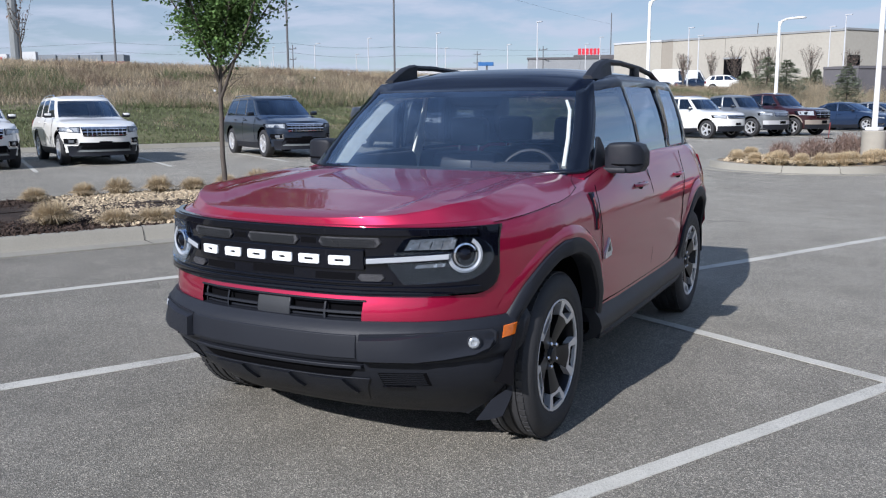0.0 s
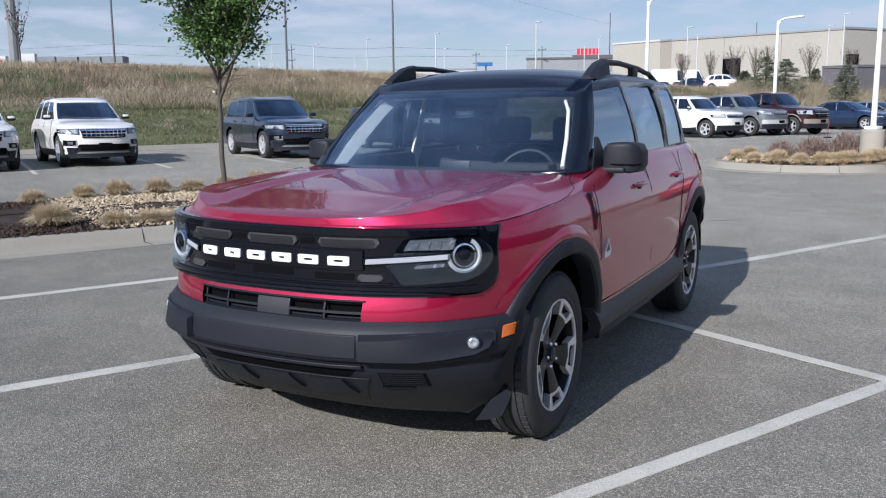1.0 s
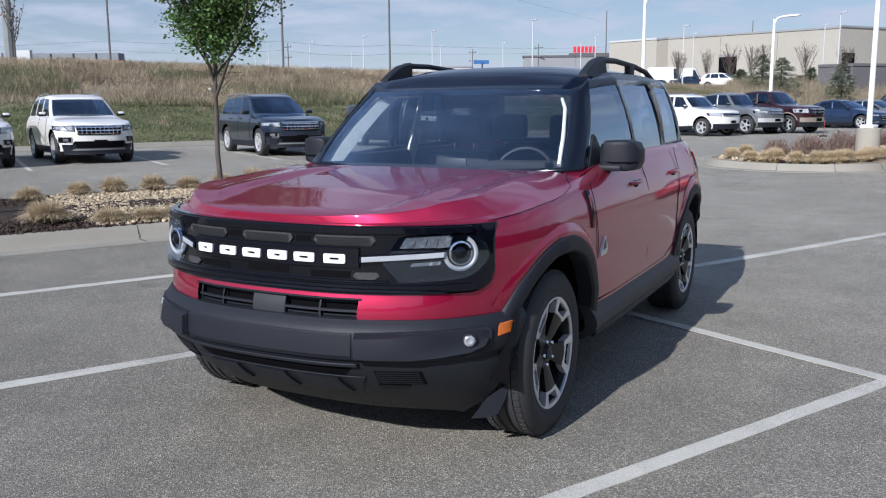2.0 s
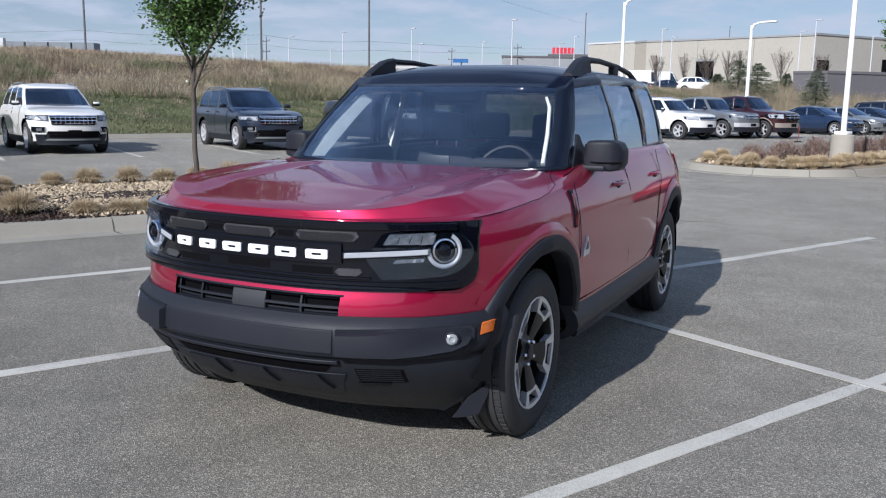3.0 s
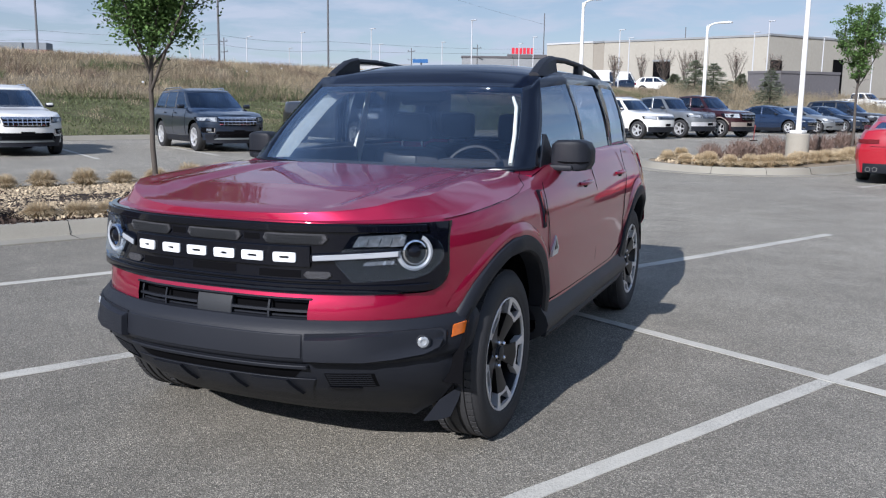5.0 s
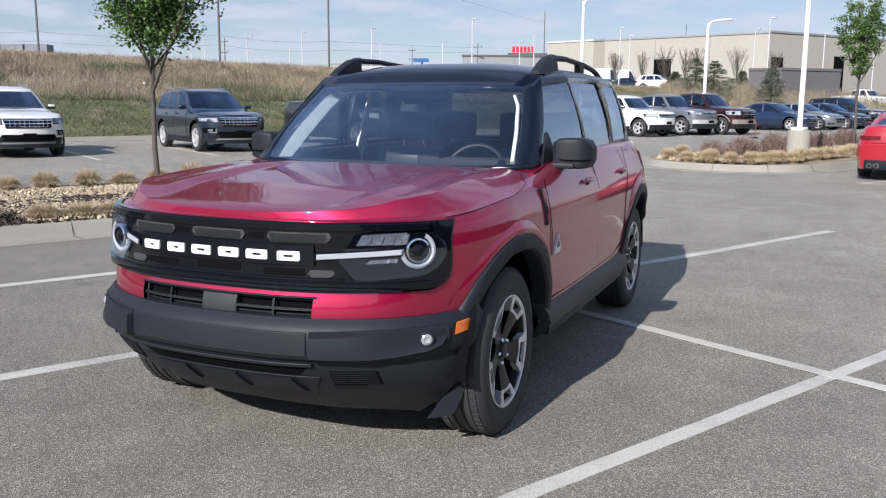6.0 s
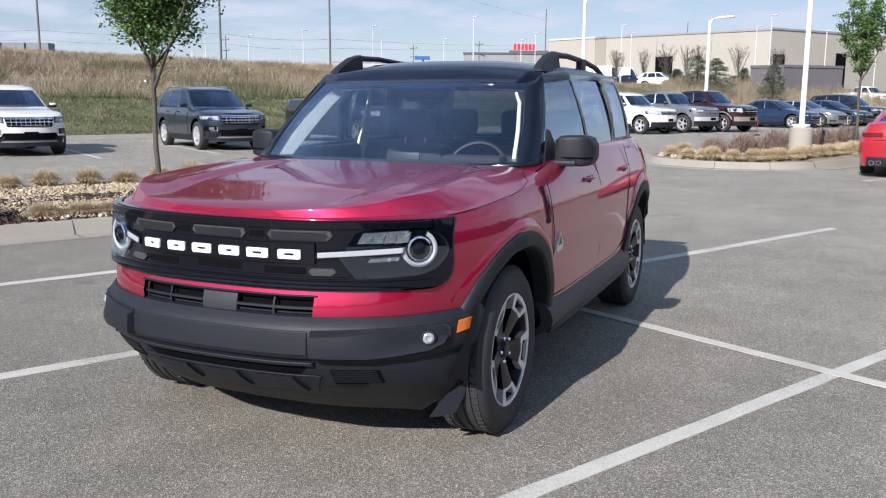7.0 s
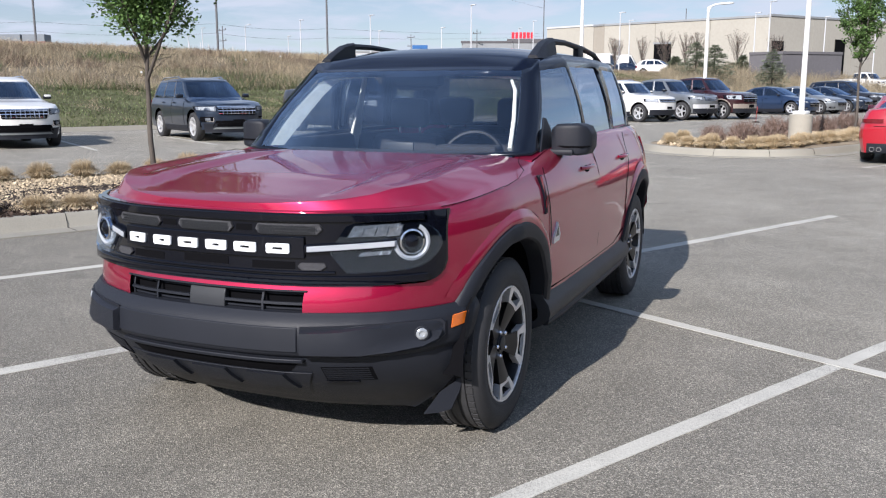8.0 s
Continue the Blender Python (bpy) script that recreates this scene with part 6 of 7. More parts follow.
parked_car("saloon_car", "slate grey four-door saloon", GREY_PAINT, shell(**SALOON), bay(48.0, -21.3), group="cars before the bank", bumper=None, **{k: v for k, v in SAL.items() if k != "bump_z"})
parked_car("suv", "black crossover among the far cars", BLACK_PAINT, shell(**dict(BIG_SUV, H=1.86)), bay(50.7, -21.5), group="cars before the bank", **dict(SUV_NOSE, skid=False, rails=False))
truck = beyond(1562, 81)
parked_car("pickup_truck", "white crew-cab pickup truck behind the far cars", WHITE_PAINT, shell(L=5.9, H=1.96, lip=1.12, hood=1.24, belt=1.33, ws=(0.60, 1.22), pillars=[(1.66, 1.74), (2.50, 2.46)], deck=1.33, **pick),
           pose(truck.x, truck.y, truck.z, 0, 0, 54), group="cars before the bank", lamp=(0.60, 0.97, 0.86, 1.10), grill=(0.54, 0.78, 1.10), bumper=RIM_SILVER, bump_z=(0.50, 0.70), fog=None, valance=True)
# cars on the road above the bank
mur = beyond(1188, 92)
parked_car("suv", "white rounded crossover on the road above the bank", WHITE_PAINT, shell(L=4.7, hw=0.93, H=1.70, wb=2.82, fo=0.93, wr=0.36, lip=0.88, hood=1.05, belt=1.13, ws=(0.45, 1.35), rear=(3.72, 3.25), pillars=[(1.65, 1.75), (2.6, 2.5), (3.2, 2.9)]), pose(mur.x, mur.y, mur.z, 0, 0, 86), group="cars above the bank", **dict(SUV_NOSE, skid=False, rails=False))
for k, (u, v, mt, lab, H) in enumerate(((1098, 104, WHITE_PAINT, "white high-roofed van above the bank", 2.8), (1130, 108, WHITE_PAINT, "white high-roofed van above the bank", 2.8), (1134, 97, GREY_PAINT, "dark saloon above the bank", 0))):
    p = beyond(u, v)
    if H:
        parked_car("van", lab, mt, shell(L=5.5, hw=0.98, H=H, wb=3.6, fo=0.95, wr=0.36, lip=1.05, hood=1.25, belt=1.35, ws=(0.35, 1.2), rear=(4.45, 4.40), pillars=[(1.45, 1.5), (4.1, 4.1)], deck=1.38, boxed=True), pose(p.x, p.y, p.z, 0, 0, 112), group="cars above the bank", fog=None, bump_z=(0.3, 0.55))
    else:
        parked_car("saloon_car", lab, mt, shell(**SALOON), pose(p.x, p.y, p.z, 0, 0, 112), group="cars above the bank", bumper=None, **{q: w for q, w in SAL.items() if q != "bump_z"})


# red coupe, tail towards the near bays
def red_coupe():
    P = shell(L=4.64, hw=0.925, H=1.32, wb=2.75, fo=0.85, wr=0.335, lip=0.72, hood=0.88, belt=0.95, ws=(0.55, 1.30), rear=(3.30, 2.45), pillars=[(2.05, 2.0), (2.75, 2.2)], deck=1.02, low=0.20)
    # rear left wheel stands at (2.84, 15.92); the car points away along LU
    rear_left = Vector((2.90, 15.95, 0))
    h, rt = Vector((0.139, 0.990, 0)), Vector((0.990, -0.139, 0))
    c = rear_left + rt * 0.82 + h * P["wb"]
    car = parked_car("coupe", "bright red two-door coupe with twin exhaust pipes", BRIGHT_RED, P, pose(c.x, c.y, 0.07, 0, 0, 172), rim=RIM_SILVER, spokes=5, lamp=(0.6, 0.92, 0.55, 0.68), grill=(0.4, 0.35, 0.62), bumper=None, fog=None, tail=False)
    r = P["r"]
    part("diffuser", slab([[Vector((x, r + 0.012 - lerp(abs(x) / 0.86, [(a, d) for a, d in TAIL[::-1]]) + o, z)) for x in np.linspace(-0.72, 0.72, 14)] for z, o in ((0.20, -0.03), (0.28, 0.0), (0.38, 0.0))], (0, -0.12, 0)), PLASTIC, car)
    for x in (-0.62, -0.50, 0.50, 0.62):
        part("exhaust_pipe", lathe([(0.045, r - 0.14), (0.045, r + 0.025), (0.038, r + 0.025), (0.038, r - 0.10)], 20, "y", close=True), CHROME, car, at=pose(x, -0.02, 0.27))
    for s in (1, -1):
        part("rear_lamp", slab([[Vector((s * x, r + 0.008 - lerp(x / 0.91, [(a, d) for a, d in TAIL[::-1]]), z)) for x in np.linspace(0.46, 0.84, 12)] for z in (0.765, 0.80, 0.835)], (0, -0.06, 0)), RED_LENS, car, "dark red tail lamp cluster")
    part("boot_lid_line", seam([Vector((x, r - 0.012 - 0.16 * abs(x / 0.92) ** 5, 0.70)) for x in np.linspace(-0.62, 0.62, 12)], 0.008), DARK, car)
    part("plate", box(-0.16, 0.16, r - 0.01, r + 0.012, 0.60, 0.72, 0.004), PLASTIC_GREY, car, "plain plate holder")


red_coupe()

# ---- plants and stones ----
def blend_leaf(name, col, var=0.35, rough=0.55, through=0.25):
    m = paint(name, col, rough, var=var, scale=1.5, fine=25, spec=0.3, rand=0.35)
    n, l = m.node_tree.nodes, m.node_tree.links
    b = n["Principled BSDF"]
    tr = n.new("ShaderNodeBsdfTranslucent")
    l.new(b.inputs["Base Color"].links[0].from_socket, tr.inputs[0])
    mx = n.new("ShaderNodeMixShader"); mx.inputs[0].default_value = through
    l.new(b.outputs[0], mx.inputs[1]); l.new(tr.outputs[0], mx.inputs[2]); l.new(mx.outputs[0], n["Material Output"].inputs[0])
    return m


LEAF = blend_leaf("spring_leaf", (0.110, 0.190, 0.058))
# the same pillar trim dimmed in colour, for the passenger side
STRAW = blend_leaf("straw", (0.46, 0.37, 0.245), var=0.25)
DRY = blend_leaf("dry_grass", (0.290, 0.242, 0.165), var=0.5)
DEAD_WEED = blend_leaf("dead_weed", (0.165, 0.118, 0.088), var=0.4)
WEED = blend_leaf("weed_green", (0.10, 0.12, 0.055), var=0.4)
GREEN_BLADE = blend_leaf("mown_grass", (0.140, 0.165, 0.076), var=0.55)
TWIG = paint("russet_brown_twig", (0.185, 0.125, 0.10), 0.8, var=0.3, fine=40, rand=0.3)
NEEDLE = blend_leaf("conifer_green", (0.155, 0.18, 0.12), var=0.35, through=0.1)
# for the unseen belt: coloured dark so its reflection reads as shaded
BELT_DARK = blend_leaf("dark_belt", (0.035, 0.045, 0.028), var=0.35, through=0.1)
BARK = paint("bark", (0.092, 0.079, 0.068), 0.9, var=0.3, scale=5, fine=70, bump=0.6, spec=0.2)
STONE = paint("pale_stone", (0.40, 0.325, 0.225), 0.85, var=0.2, scale=5, fine=50, bump=0.3, rand=0.35, spec=0.2)
CHIP = paint("mulch_chip", (0.05, 0.036, 0.03), 0.9, var=0.4, scale=8, fine=60, rand=0.5, spec=0.1)


def blade_mesh(name, blades, mats):
    """blades: root, tip, width, bend. Each is a bent strip of two quads tapering to its tip."""
    V, F = [], []
    for root, tip, w, bend in blades:
        d = tip - root
        side = d.cross(Vector((0, 0, 1)))
        side = side.normalized() if side.length > 1e-4 else Vector((1, 0, 0))
        ang = random.uniform(0, math.pi)
        side = (side * math.cos(ang) + Vector((0, 0, 1)).cross(side) * math.sin(ang)) * (w / 2)
        mid = root + d * 0.55 + bend
        k = len(V)
        V += [root - side, root + side, mid + side * 0.8, mid - side * 0.8, tip + side * 0.2, tip - side * 0.2]
        F += [(k, k + 1, k + 2, k + 3), (k + 3, k + 2, k + 4, k + 5)]
    return quick(name, V, F, mats)


def tuft_mesh(n=2000, h=0.30, r=0.34, w=0.0065, seed=1, mat=STRAW):
    random.seed(seed)
    out = []
    for k in range(n):
        a = random.uniform(0, 2 * math.pi)
        lean = random.random() ** 0.7
        reach = r * lean * random.uniform(0.7, 1.1)
        hh = h * (1.0 - 0.8 * lean ** 2.2) * random.uniform(0.7, 1.05)
        root = Vector((0.09 * math.cos(a) * random.random(), 0.09 * math.sin(a) * random.random(), 0))
        tip = root + Vector((reach * math.cos(a), reach * math.sin(a), hh))
        out.append((root, tip, w * random.uniform(0.7, 1.3), Vector((0, 0, 0.30 * h * lean))))
    return blade_mesh("ornamental_grass", out, mat)


# far tufts: the same straw, lifted in colour to look sunlit
SUNLIT_STRAW = blend_leaf("sunlit_straw", (0.52, 0.415, 0.27), var=0.3)
SUNLIT_TUFTS = [tuft_mesh(seed=10 + k, h=0.34, r=0.27, n=2400, w=0.009, mat=SUNLIT_STRAW) for k in range(3)]
TUFTS = [tuft_mesh(seed=k, h=0.27 + 0.025 * k, r=0.29 + 0.02 * k) for k in range(4)]
grass_at = [(0.03, -9.65), (0.71, -9.95), (1.25, -9.95), (1.75, -9.9), (2.3, -9.95), (2.85, -9.95), (3.4, -9.9), (4.0, -9.95), (-0.75, -9.75), (-1.5, -9.8), (-0.30, -6.95), (0.33, -6.62), (0.75, -6.55), (1.15, -6.5), (1.8, -6.6), (-0.9, -9.1), (-1.4, -6.9),
            (14.85, -9.17), (14.40, -8.42), (14.45, -8.05), (15.15, -7.0), (16.45, -6.85), (17.85, -6.95), (18.65, -7.05), (19.4, -7.2), (20.2, -7.2), (21.0, -7.1), (16.2, -9.8), (15.3, -9.6), (14.32, -7.73), (14.45, -7.3), (14.75, -7.0), (15.3, -6.84), (15.60, -6.86), (16.05, -6.76), (16.87, -6.98), (17.35, -6.9), (18.26, -7.05), (19.04, -7.15), (19.8, -7.3), (20.6, -7.2), (21.5, -7.1), (22.5, -7.1), (23.6, -7.0)]
for k, (u, v) in enumerate(grass_at):
    random.seed(100 + k)
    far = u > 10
    p = lot(u + random.uniform(-0.05, 0.05), v, 0.14)
    s = random.uniform(0.85, 1.15) * (0.86 if far else 0.82)
    s *= 1.25 if k == 10 else 1.0
    ob = solo("ornamental_grass", SUNLIT_TUFTS[k % 3] if far else TUFTS[k % 4], None, "round tan dormant ornamental grass tuft", "grass", pose(p.x, p.y, p.z, 0, 0, random.uniform(0, 360)) @ Matrix.Diagonal((s, s, s * random.uniform(0.9, 1.1) * (0.75 if k in (11, 12, 13, 14) else 1.0), 1)), group="ornamental grasses")


def twig_bush(seed, h=0.50, r=0.36, n=1100):
    random.seed(seed)
    out = []
    for k in range(n):
        a, e = random.uniform(0, 2 * math.pi), random.uniform(0.25, 1.0)
        q, rr = random.uniform(0, 2 * math.pi), r * math.sqrt(random.random()) * 0.9
        base = Vector((rr * math.cos(q), rr * math.sin(q), random.random() * h * 0.75 * math.sqrt(max(0.0, 1 - (rr / r) ** 2))))
        d = Vector((math.cos(a) * (1 - e * 0.6), math.sin(a) * (1 - e * 0.6), e)).normalized()
        out.append((base, base + d * random.uniform(0.16, 0.50) * h, random.uniform(0.006, 0.015), Vector((0, 0, 0.02))))
    return blade_mesh("shrub", out, TWIG)


BUSH = [twig_bush(k) for k in range(3)]
for k, (u, v, s) in enumerate(((16.37, -9.08, 0.92), (16.95, -8.62, 1.15), (18.92, -8.94, 1.25), (22.33, -9.54, 1.15), (24.5, -9.9, 1.25))):
    random.seed(300 + k)
    p = lot(u, v, 0.14)
    solo("shrub", BUSH[k % 3], None, "leafless russet-brown shrub in the stony bed", "shrub", pose(p.x, p.y, p.z, 0, 0, random.uniform(0, 360)) @ Matrix.Diagonal((s, s, s, 1)), group="bare shrubs")


def stones(name, label, spots, size, mat, category):
    """Broken stones strewn over a bed, as one mass."""
    base = bmesh.new()
    bmesh.ops.create_cube(base, size=1.5)
    bv = [v.co.copy() for v in base.verts]
    bf = [[v.index for v in f.verts] for f in base.faces]
    base.free()
    V, F = [], []
    for p in spots:
        s = size * random.uniform(0.5, 1.35)
        rot = Euler([random.uniform(0, 6.28) for _ in range(3)]).to_matrix()
        sc = Vector((random.uniform(0.7, 1.3), random.uniform(0.6, 1.1), random.uniform(0.35, 0.7)))
        k = len(V)
        for c in bv:
            q = rot @ Vector((c.x * sc.x, c.y * sc.y, c.z * sc.z)) * s * random.uniform(0.7, 1.15)
            V.append(p + q)
        F += [[k + i for i in f] for f in bf]
    solo(name, quick(name, V, F, mat), None, label, category, kind="stuff")


random.seed(7)
near, mulch = [], []
while len(near) < 20000:
    u, v = random.uniform(-1.5, 5.2), random.uniform(-10.1, -6.3)
    edge = 0.22 + 0.35 * noise.noise(Vector((v * 1.5, 0, 5)))
    if u < edge + random.uniform(-0.15, 0.15) or (v > -6.75 and u < 0.25 + random.uniform(-0.2, 0.2)):
        continue
    near.append(lot(u, v, 0.15 + random.uniform(-0.01, 0.025)))
stones("river_stones", "pale tan broken stones covering the bed", near, 0.0215, STONE, "stones")
for k in range(9000):
    mulch.append(lot(random.uniform(-2.4, 1.2), random.uniform(-10.1, -6.25), 0.145 + random.uniform(-0.01, 0.015)))
stones("mulch", "dark shredded bark mulch in the bed", mulch, 0.022, CHIP, "mulch")
far_st = []
while len(far_st) < 5200:
    u, v = random.uniform(14.2, 25), random.uniform(-10.1, -6.95)
    if u > 16 or math.hypot(u - 16, v + 8.25) < 1.75:
        far_st.append(lot(u, v, 0.15 + random.uniform(-0.01, 0.03)))
stones("river_stones", "pale tan broken stones among the shrubs", far_st, 0.032, STONE, "stones")


def tree(name, label, at, trunk_h, trunk_r, top, crown_r, leaves, seed, mat=LEAF, leaf=0.075, bare=False, group="", limbs=9, shape=0.75, climb=1.25, clump=0.075, hem=0.0):
    """A tapered, slightly crooked trunk, upswept limbs with branches, and leaves in clusters along them."""
    random.seed(seed)
    t = thing(name, label, "tree", pose(at.x, at.y, at.z), group)
    wood = bmesh.new()
    spine = [Vector((0.014 * math.sin(k * 1.3 + seed), 0.014 * math.cos(k * 1.7), trunk_h * k / 5)) for k in range(6)]
    lead = [spine[-1] + Vector((0.05 * math.sin(k), 0.04 * math.cos(k * 2), (top - trunk_h) * 0.85 * k / 5)) for k in range(1, 6)]
    tube([Vector((0, 0, -0.1))] + spine + lead, [trunk_r * 1.25] + [trunk_r * (1.1 - 0.05 * k) for k in range(6)] + [trunk_r * (0.7 - 0.12 * k) for k in range(5)], 10, wood)
    tips = []
    for k in range(limbs):
        f = k / limbs
        a = 2.4 * k + random.uniform(-0.4, 0.4)
        z0 = trunk_h + (top - trunk_h) * 0.55 * f
        reach = crown_r * (1 - 0.35 * f) * random.uniform(0.8, 1.05)
        rise_ = (top - z0) * random.uniform(0.55, 0.8)
        p0 = Vector((0, 0, z0 - 0.05))
        pts = [p0 + Vector((reach * math.cos(a) * q ** shape, reach * math.sin(a) * q ** shape, rise_ * q ** climb)) + Vector((random.uniform(-1, 1), random.uniform(-1, 1), 0)) * 0.03 for q in (0, 0.2, 0.45, 0.7, 1.0)]
        stout = 1.35 if k < 3 else 1.0
        tube(pts, [trunk_r * stout * c for c in (0.5, 0.42, 0.3, 0.2, 0.08)], 6, wood)
        for q in range(1, 5):
            for _ in range(6 if bare else 4):
                b = pts[q].lerp(pts[q - 1], random.random())
                d = Vector((random.uniform(-1, 1), random.uniform(-1, 1), random.uniform(0.1, 1.3))).normalized() * crown_r * random.uniform(0.18, 0.40)
                tube([b, b + d * 0.5 + Vector((0, 0, 0.02)), b + d], [trunk_r * 0.14, trunk_r * 0.1, trunk_r * 0.05], 4, wood)
                tips += [b + d * random.uniform(0.3, 1.05) for _ in range(3)]
        tips += [pts[q].lerp(pts[q - 1], random.random()) for q in (2, 3, 4)]
    part("trunk", wood, BARK, t, sharp=60)
    if leaves:
        tips = [q for q in tips if q.z > trunk_h + hem]
        V, F = [], []
        spots = []
        while len(spots) < leaves:
            c = random.choice(tips)
            spots.append(c + Vector((random.gauss(0, 1), random.gauss(0, 1), random.gauss(0, 1))) * crown_r * clump)
        for p in spots:
            s = leaf * random.uniform(0.6, 1.2)
            rot = Euler((random.uniform(-1.0, 1.0), random.uniform(-1.0, 1.0), random.uniform(0, 6.28))).to_matrix()
            k = len(V)
            for c in ((-0.5, 0, 0), (-0.1, 0.36, 0.07), (0.55, 0, -0.04), (-0.1, -0.36, 0.07)):
                V.append(p + rot @ Vector(c) * s)
            F += [(k, k + 1, k + 2), (k, k + 2, k + 3)]
        ob = part("crown", quick("crown", V, F, mat), None, t)
    return t


p = lot(2.55, -9.1, 0.13)
tree("young_tree", "young tree with fresh green spring leaves in the stony bed", p, 1.48, 0.038, 4.7, 1.48, 22000, 13, leaf=0.068, limbs=18, shape=0.88, climb=1.0, clump=0.06, hem=0.46, group="young trees")
p2 = lot(24.3, -9.5, 0.13)
tree("young_tree", "young green-leaved tree in the stony bed", p2, 1.9, 0.040, 4.75, 0.80, 7000, 12, leaf=0.08, shape=0.85, climb=1.0, clump=0.08, hem=0.25, group="young trees")


def conifer(at, h, r, seed):
    random.seed(seed)
    t = thing("evergreen", "dark green evergreen tree above the lot", "tree", pose(at.x, at.y, at.z), "evergreens")
    part("trunk", tube([(0, 0, -0.1), (0, 0, h * 0.95)], [0.09, 0.02], 8), BARK, t)
    blades = []
    # whorls of drooping boughs of uneven length, each thick with needles
    tier = 0.0
    while tier < 0.96:
        tier += random.uniform(0.035, 0.06)
        for _ in range(random.randint(8, 11)):
            a = random.uniform(0, 2 * math.pi)
            reach = 1.55 * r * max(0.0, 1 - tier) ** 0.62 * random.uniform(0.5, 1.1) + 0.06
            z0 = h * (0.04 + 0.96 * tier)
            for _ in range(38):
                q = random.random() ** 0.7
                c = Vector((reach * q * math.cos(a), reach * q * math.sin(a), z0 + 0.25 * reach * q - 0.30 * reach * q * q))
                side = Vector((-math.sin(a), math.cos(a), 0)) * random.uniform(-1, 1) * (0.10 + 0.16 * reach)
                blades.append((c, c + side + Vector((math.cos(a), math.sin(a), random.uniform(-0.2, 1.0))) * random.uniform(0.06, 0.2), random.uniform(0.03, 0.07), Vector((0, 0, 0.02))))
    part("crown", blade_mesh("crown", blades, NEEDLE), None, t)


def field(name, label, count, place, h, w, mat, seed, lean=0.35):
    """Standing grass as one mass of bent blades."""
    random.seed(seed)
    out = []
    while len(out) < count:
        got = place()
        if got is None:
            continue
        p, k = got
        hh = h * k * random.uniform(0.5, 1.2)
        out.append((p, p + Vector((random.gauss(0, lean), random.gauss(0, lean), 1)) * hh, w * random.uniform(0.6, 1.4), Vector((0, 0, 0))))
    solo(name, blade_mesh(name, out, mat), None, label, "grass", kind="stuff")


def dry_spot():
    u = random.uniform(-25, 95)
    s = 33.8 + 17 * random.random() ** 1.1 + 0.9 * noise.noise(Vector((u * 0.12, 0, 0)))
    v = -s - bank_foot(u)
    clump = noise.noise(Vector((u * 0.35, v * 0.35, 2)))
    if clump < random.uniform(-0.5, 0.25):
        return None
    return stand(u, v), 0.75 + 0.6 * clump


field("tall_dry_grass", "tall tan and russet dry grass on the bank", 200000, dry_spot, 0.42, 0.0135, DRY, 21, lean=0.5)


def crest_spot():
    u = random.uniform(-25, 60)
    v = -(53 - 19 * random.random() ** 2.2) - bank_foot(u)
    return stand(u, v), 0.8 + 0.5 * noise.noise(Vector((u * 0.5, v * 0.5, 7)))


field("tall_dry_grass", "pale straw grass along the top of the bank", 95000, crest_spot, 0.46, 0.011, STRAW, 22, lean=0.45)


def weed_spot():
    u = random.uniform(-15, 60)
    v = -random.uniform(33.5, 42) - bank_foot(u)
    if noise.noise(Vector((u * 0.16, v * 0.3, 11))) < 0.02:
        return None
    return stand(u, v), 1.0


field("green_weeds", "low green weeds among the dry grass", 20000, weed_spot, 0.42, 0.022, WEED, 25, lean=0.5)


def brush_spot():
    u = random.uniform(-18, 60)
    v = -random.uniform(34.5, 46.5) - bank_foot(u)
    if noise.noise(Vector((u * 0.45, v * 0.45, 17))) < 0.18:
        return None
    return stand(u, v), 1.0


field("brown_brush", "dark russet dead weeds in clumps on the bank", 15000, brush_spot, 0.46, 0.016, DEAD_WEED, 26, lean=0.6)


def bare_spot():
    u = random.uniform(-10, 42)
    v = -random.uniform(28.2, 34.4) - bank_foot(u)
    if noise.noise(Vector((u * 0.9, v * 0.9, 23))) < 0.30:
        return None
    return stand(u, v), 1.0


field("dry_lawn_patches", "straw-coloured thin patches in the mown slope", 4500, bare_spot, 0.09, 0.024, DRY, 27, lean=0.7)


def lawn_spot():
    u = random.uniform(-10, 42)
    v = -random.uniform(28.0, 34.6) - bank_foot(u)
    return stand(u, v), 0.7 + 0.8 * noise.noise(Vector((u * 0.8, v * 0.8, 4)))


field("mown_grass", "patchy green mown grass on the slope", 60000, lawn_spot, 0.11, 0.026, GREEN_BLADE, 23, lean=0.6)

# ---- posts, poles, wires ----
def lamp_post(at, h, r, arm=0, head=0.9, *, steel=None, name="street_lamp", label="white steel lamp post with one arm", group="lamp posts", base=None, turn=0.0):
    t = thing(name, label, "lamp", pose(at.x, at.y, at.z, 0, 0, turn), group)
    steel = steel or STEEL_WHITE
    part("pole", tube([(0, 0, -0.2 if base is None else base), (0, 0, h * 0.6), (0, 0, h)], [r, r * 0.85, r * 0.65], 12), steel, t)
    if arm == 1:
        a = part("arm", tube([(0, 0, h - 0.25), (head * 0.15, 0, h + 0.02), (head * 0.45, 0, h + 0.10), (head, 0, h + 0.12)], [r * 0.6, r * 0.55, r * 0.45, r * 0.4], 8), steel, t)
        part("lamp_head", box(head * 0.75, head * 1.5, -0.14, 0.14, h + 0.06, h + 0.15, 0.03), steel, t)
    elif arm == 2:
        part("lamp_head", box(-0.10, 0.62, -0.12, 0.12, h - 0.02, h + 0.06, 0.025), steel, t)
    return t


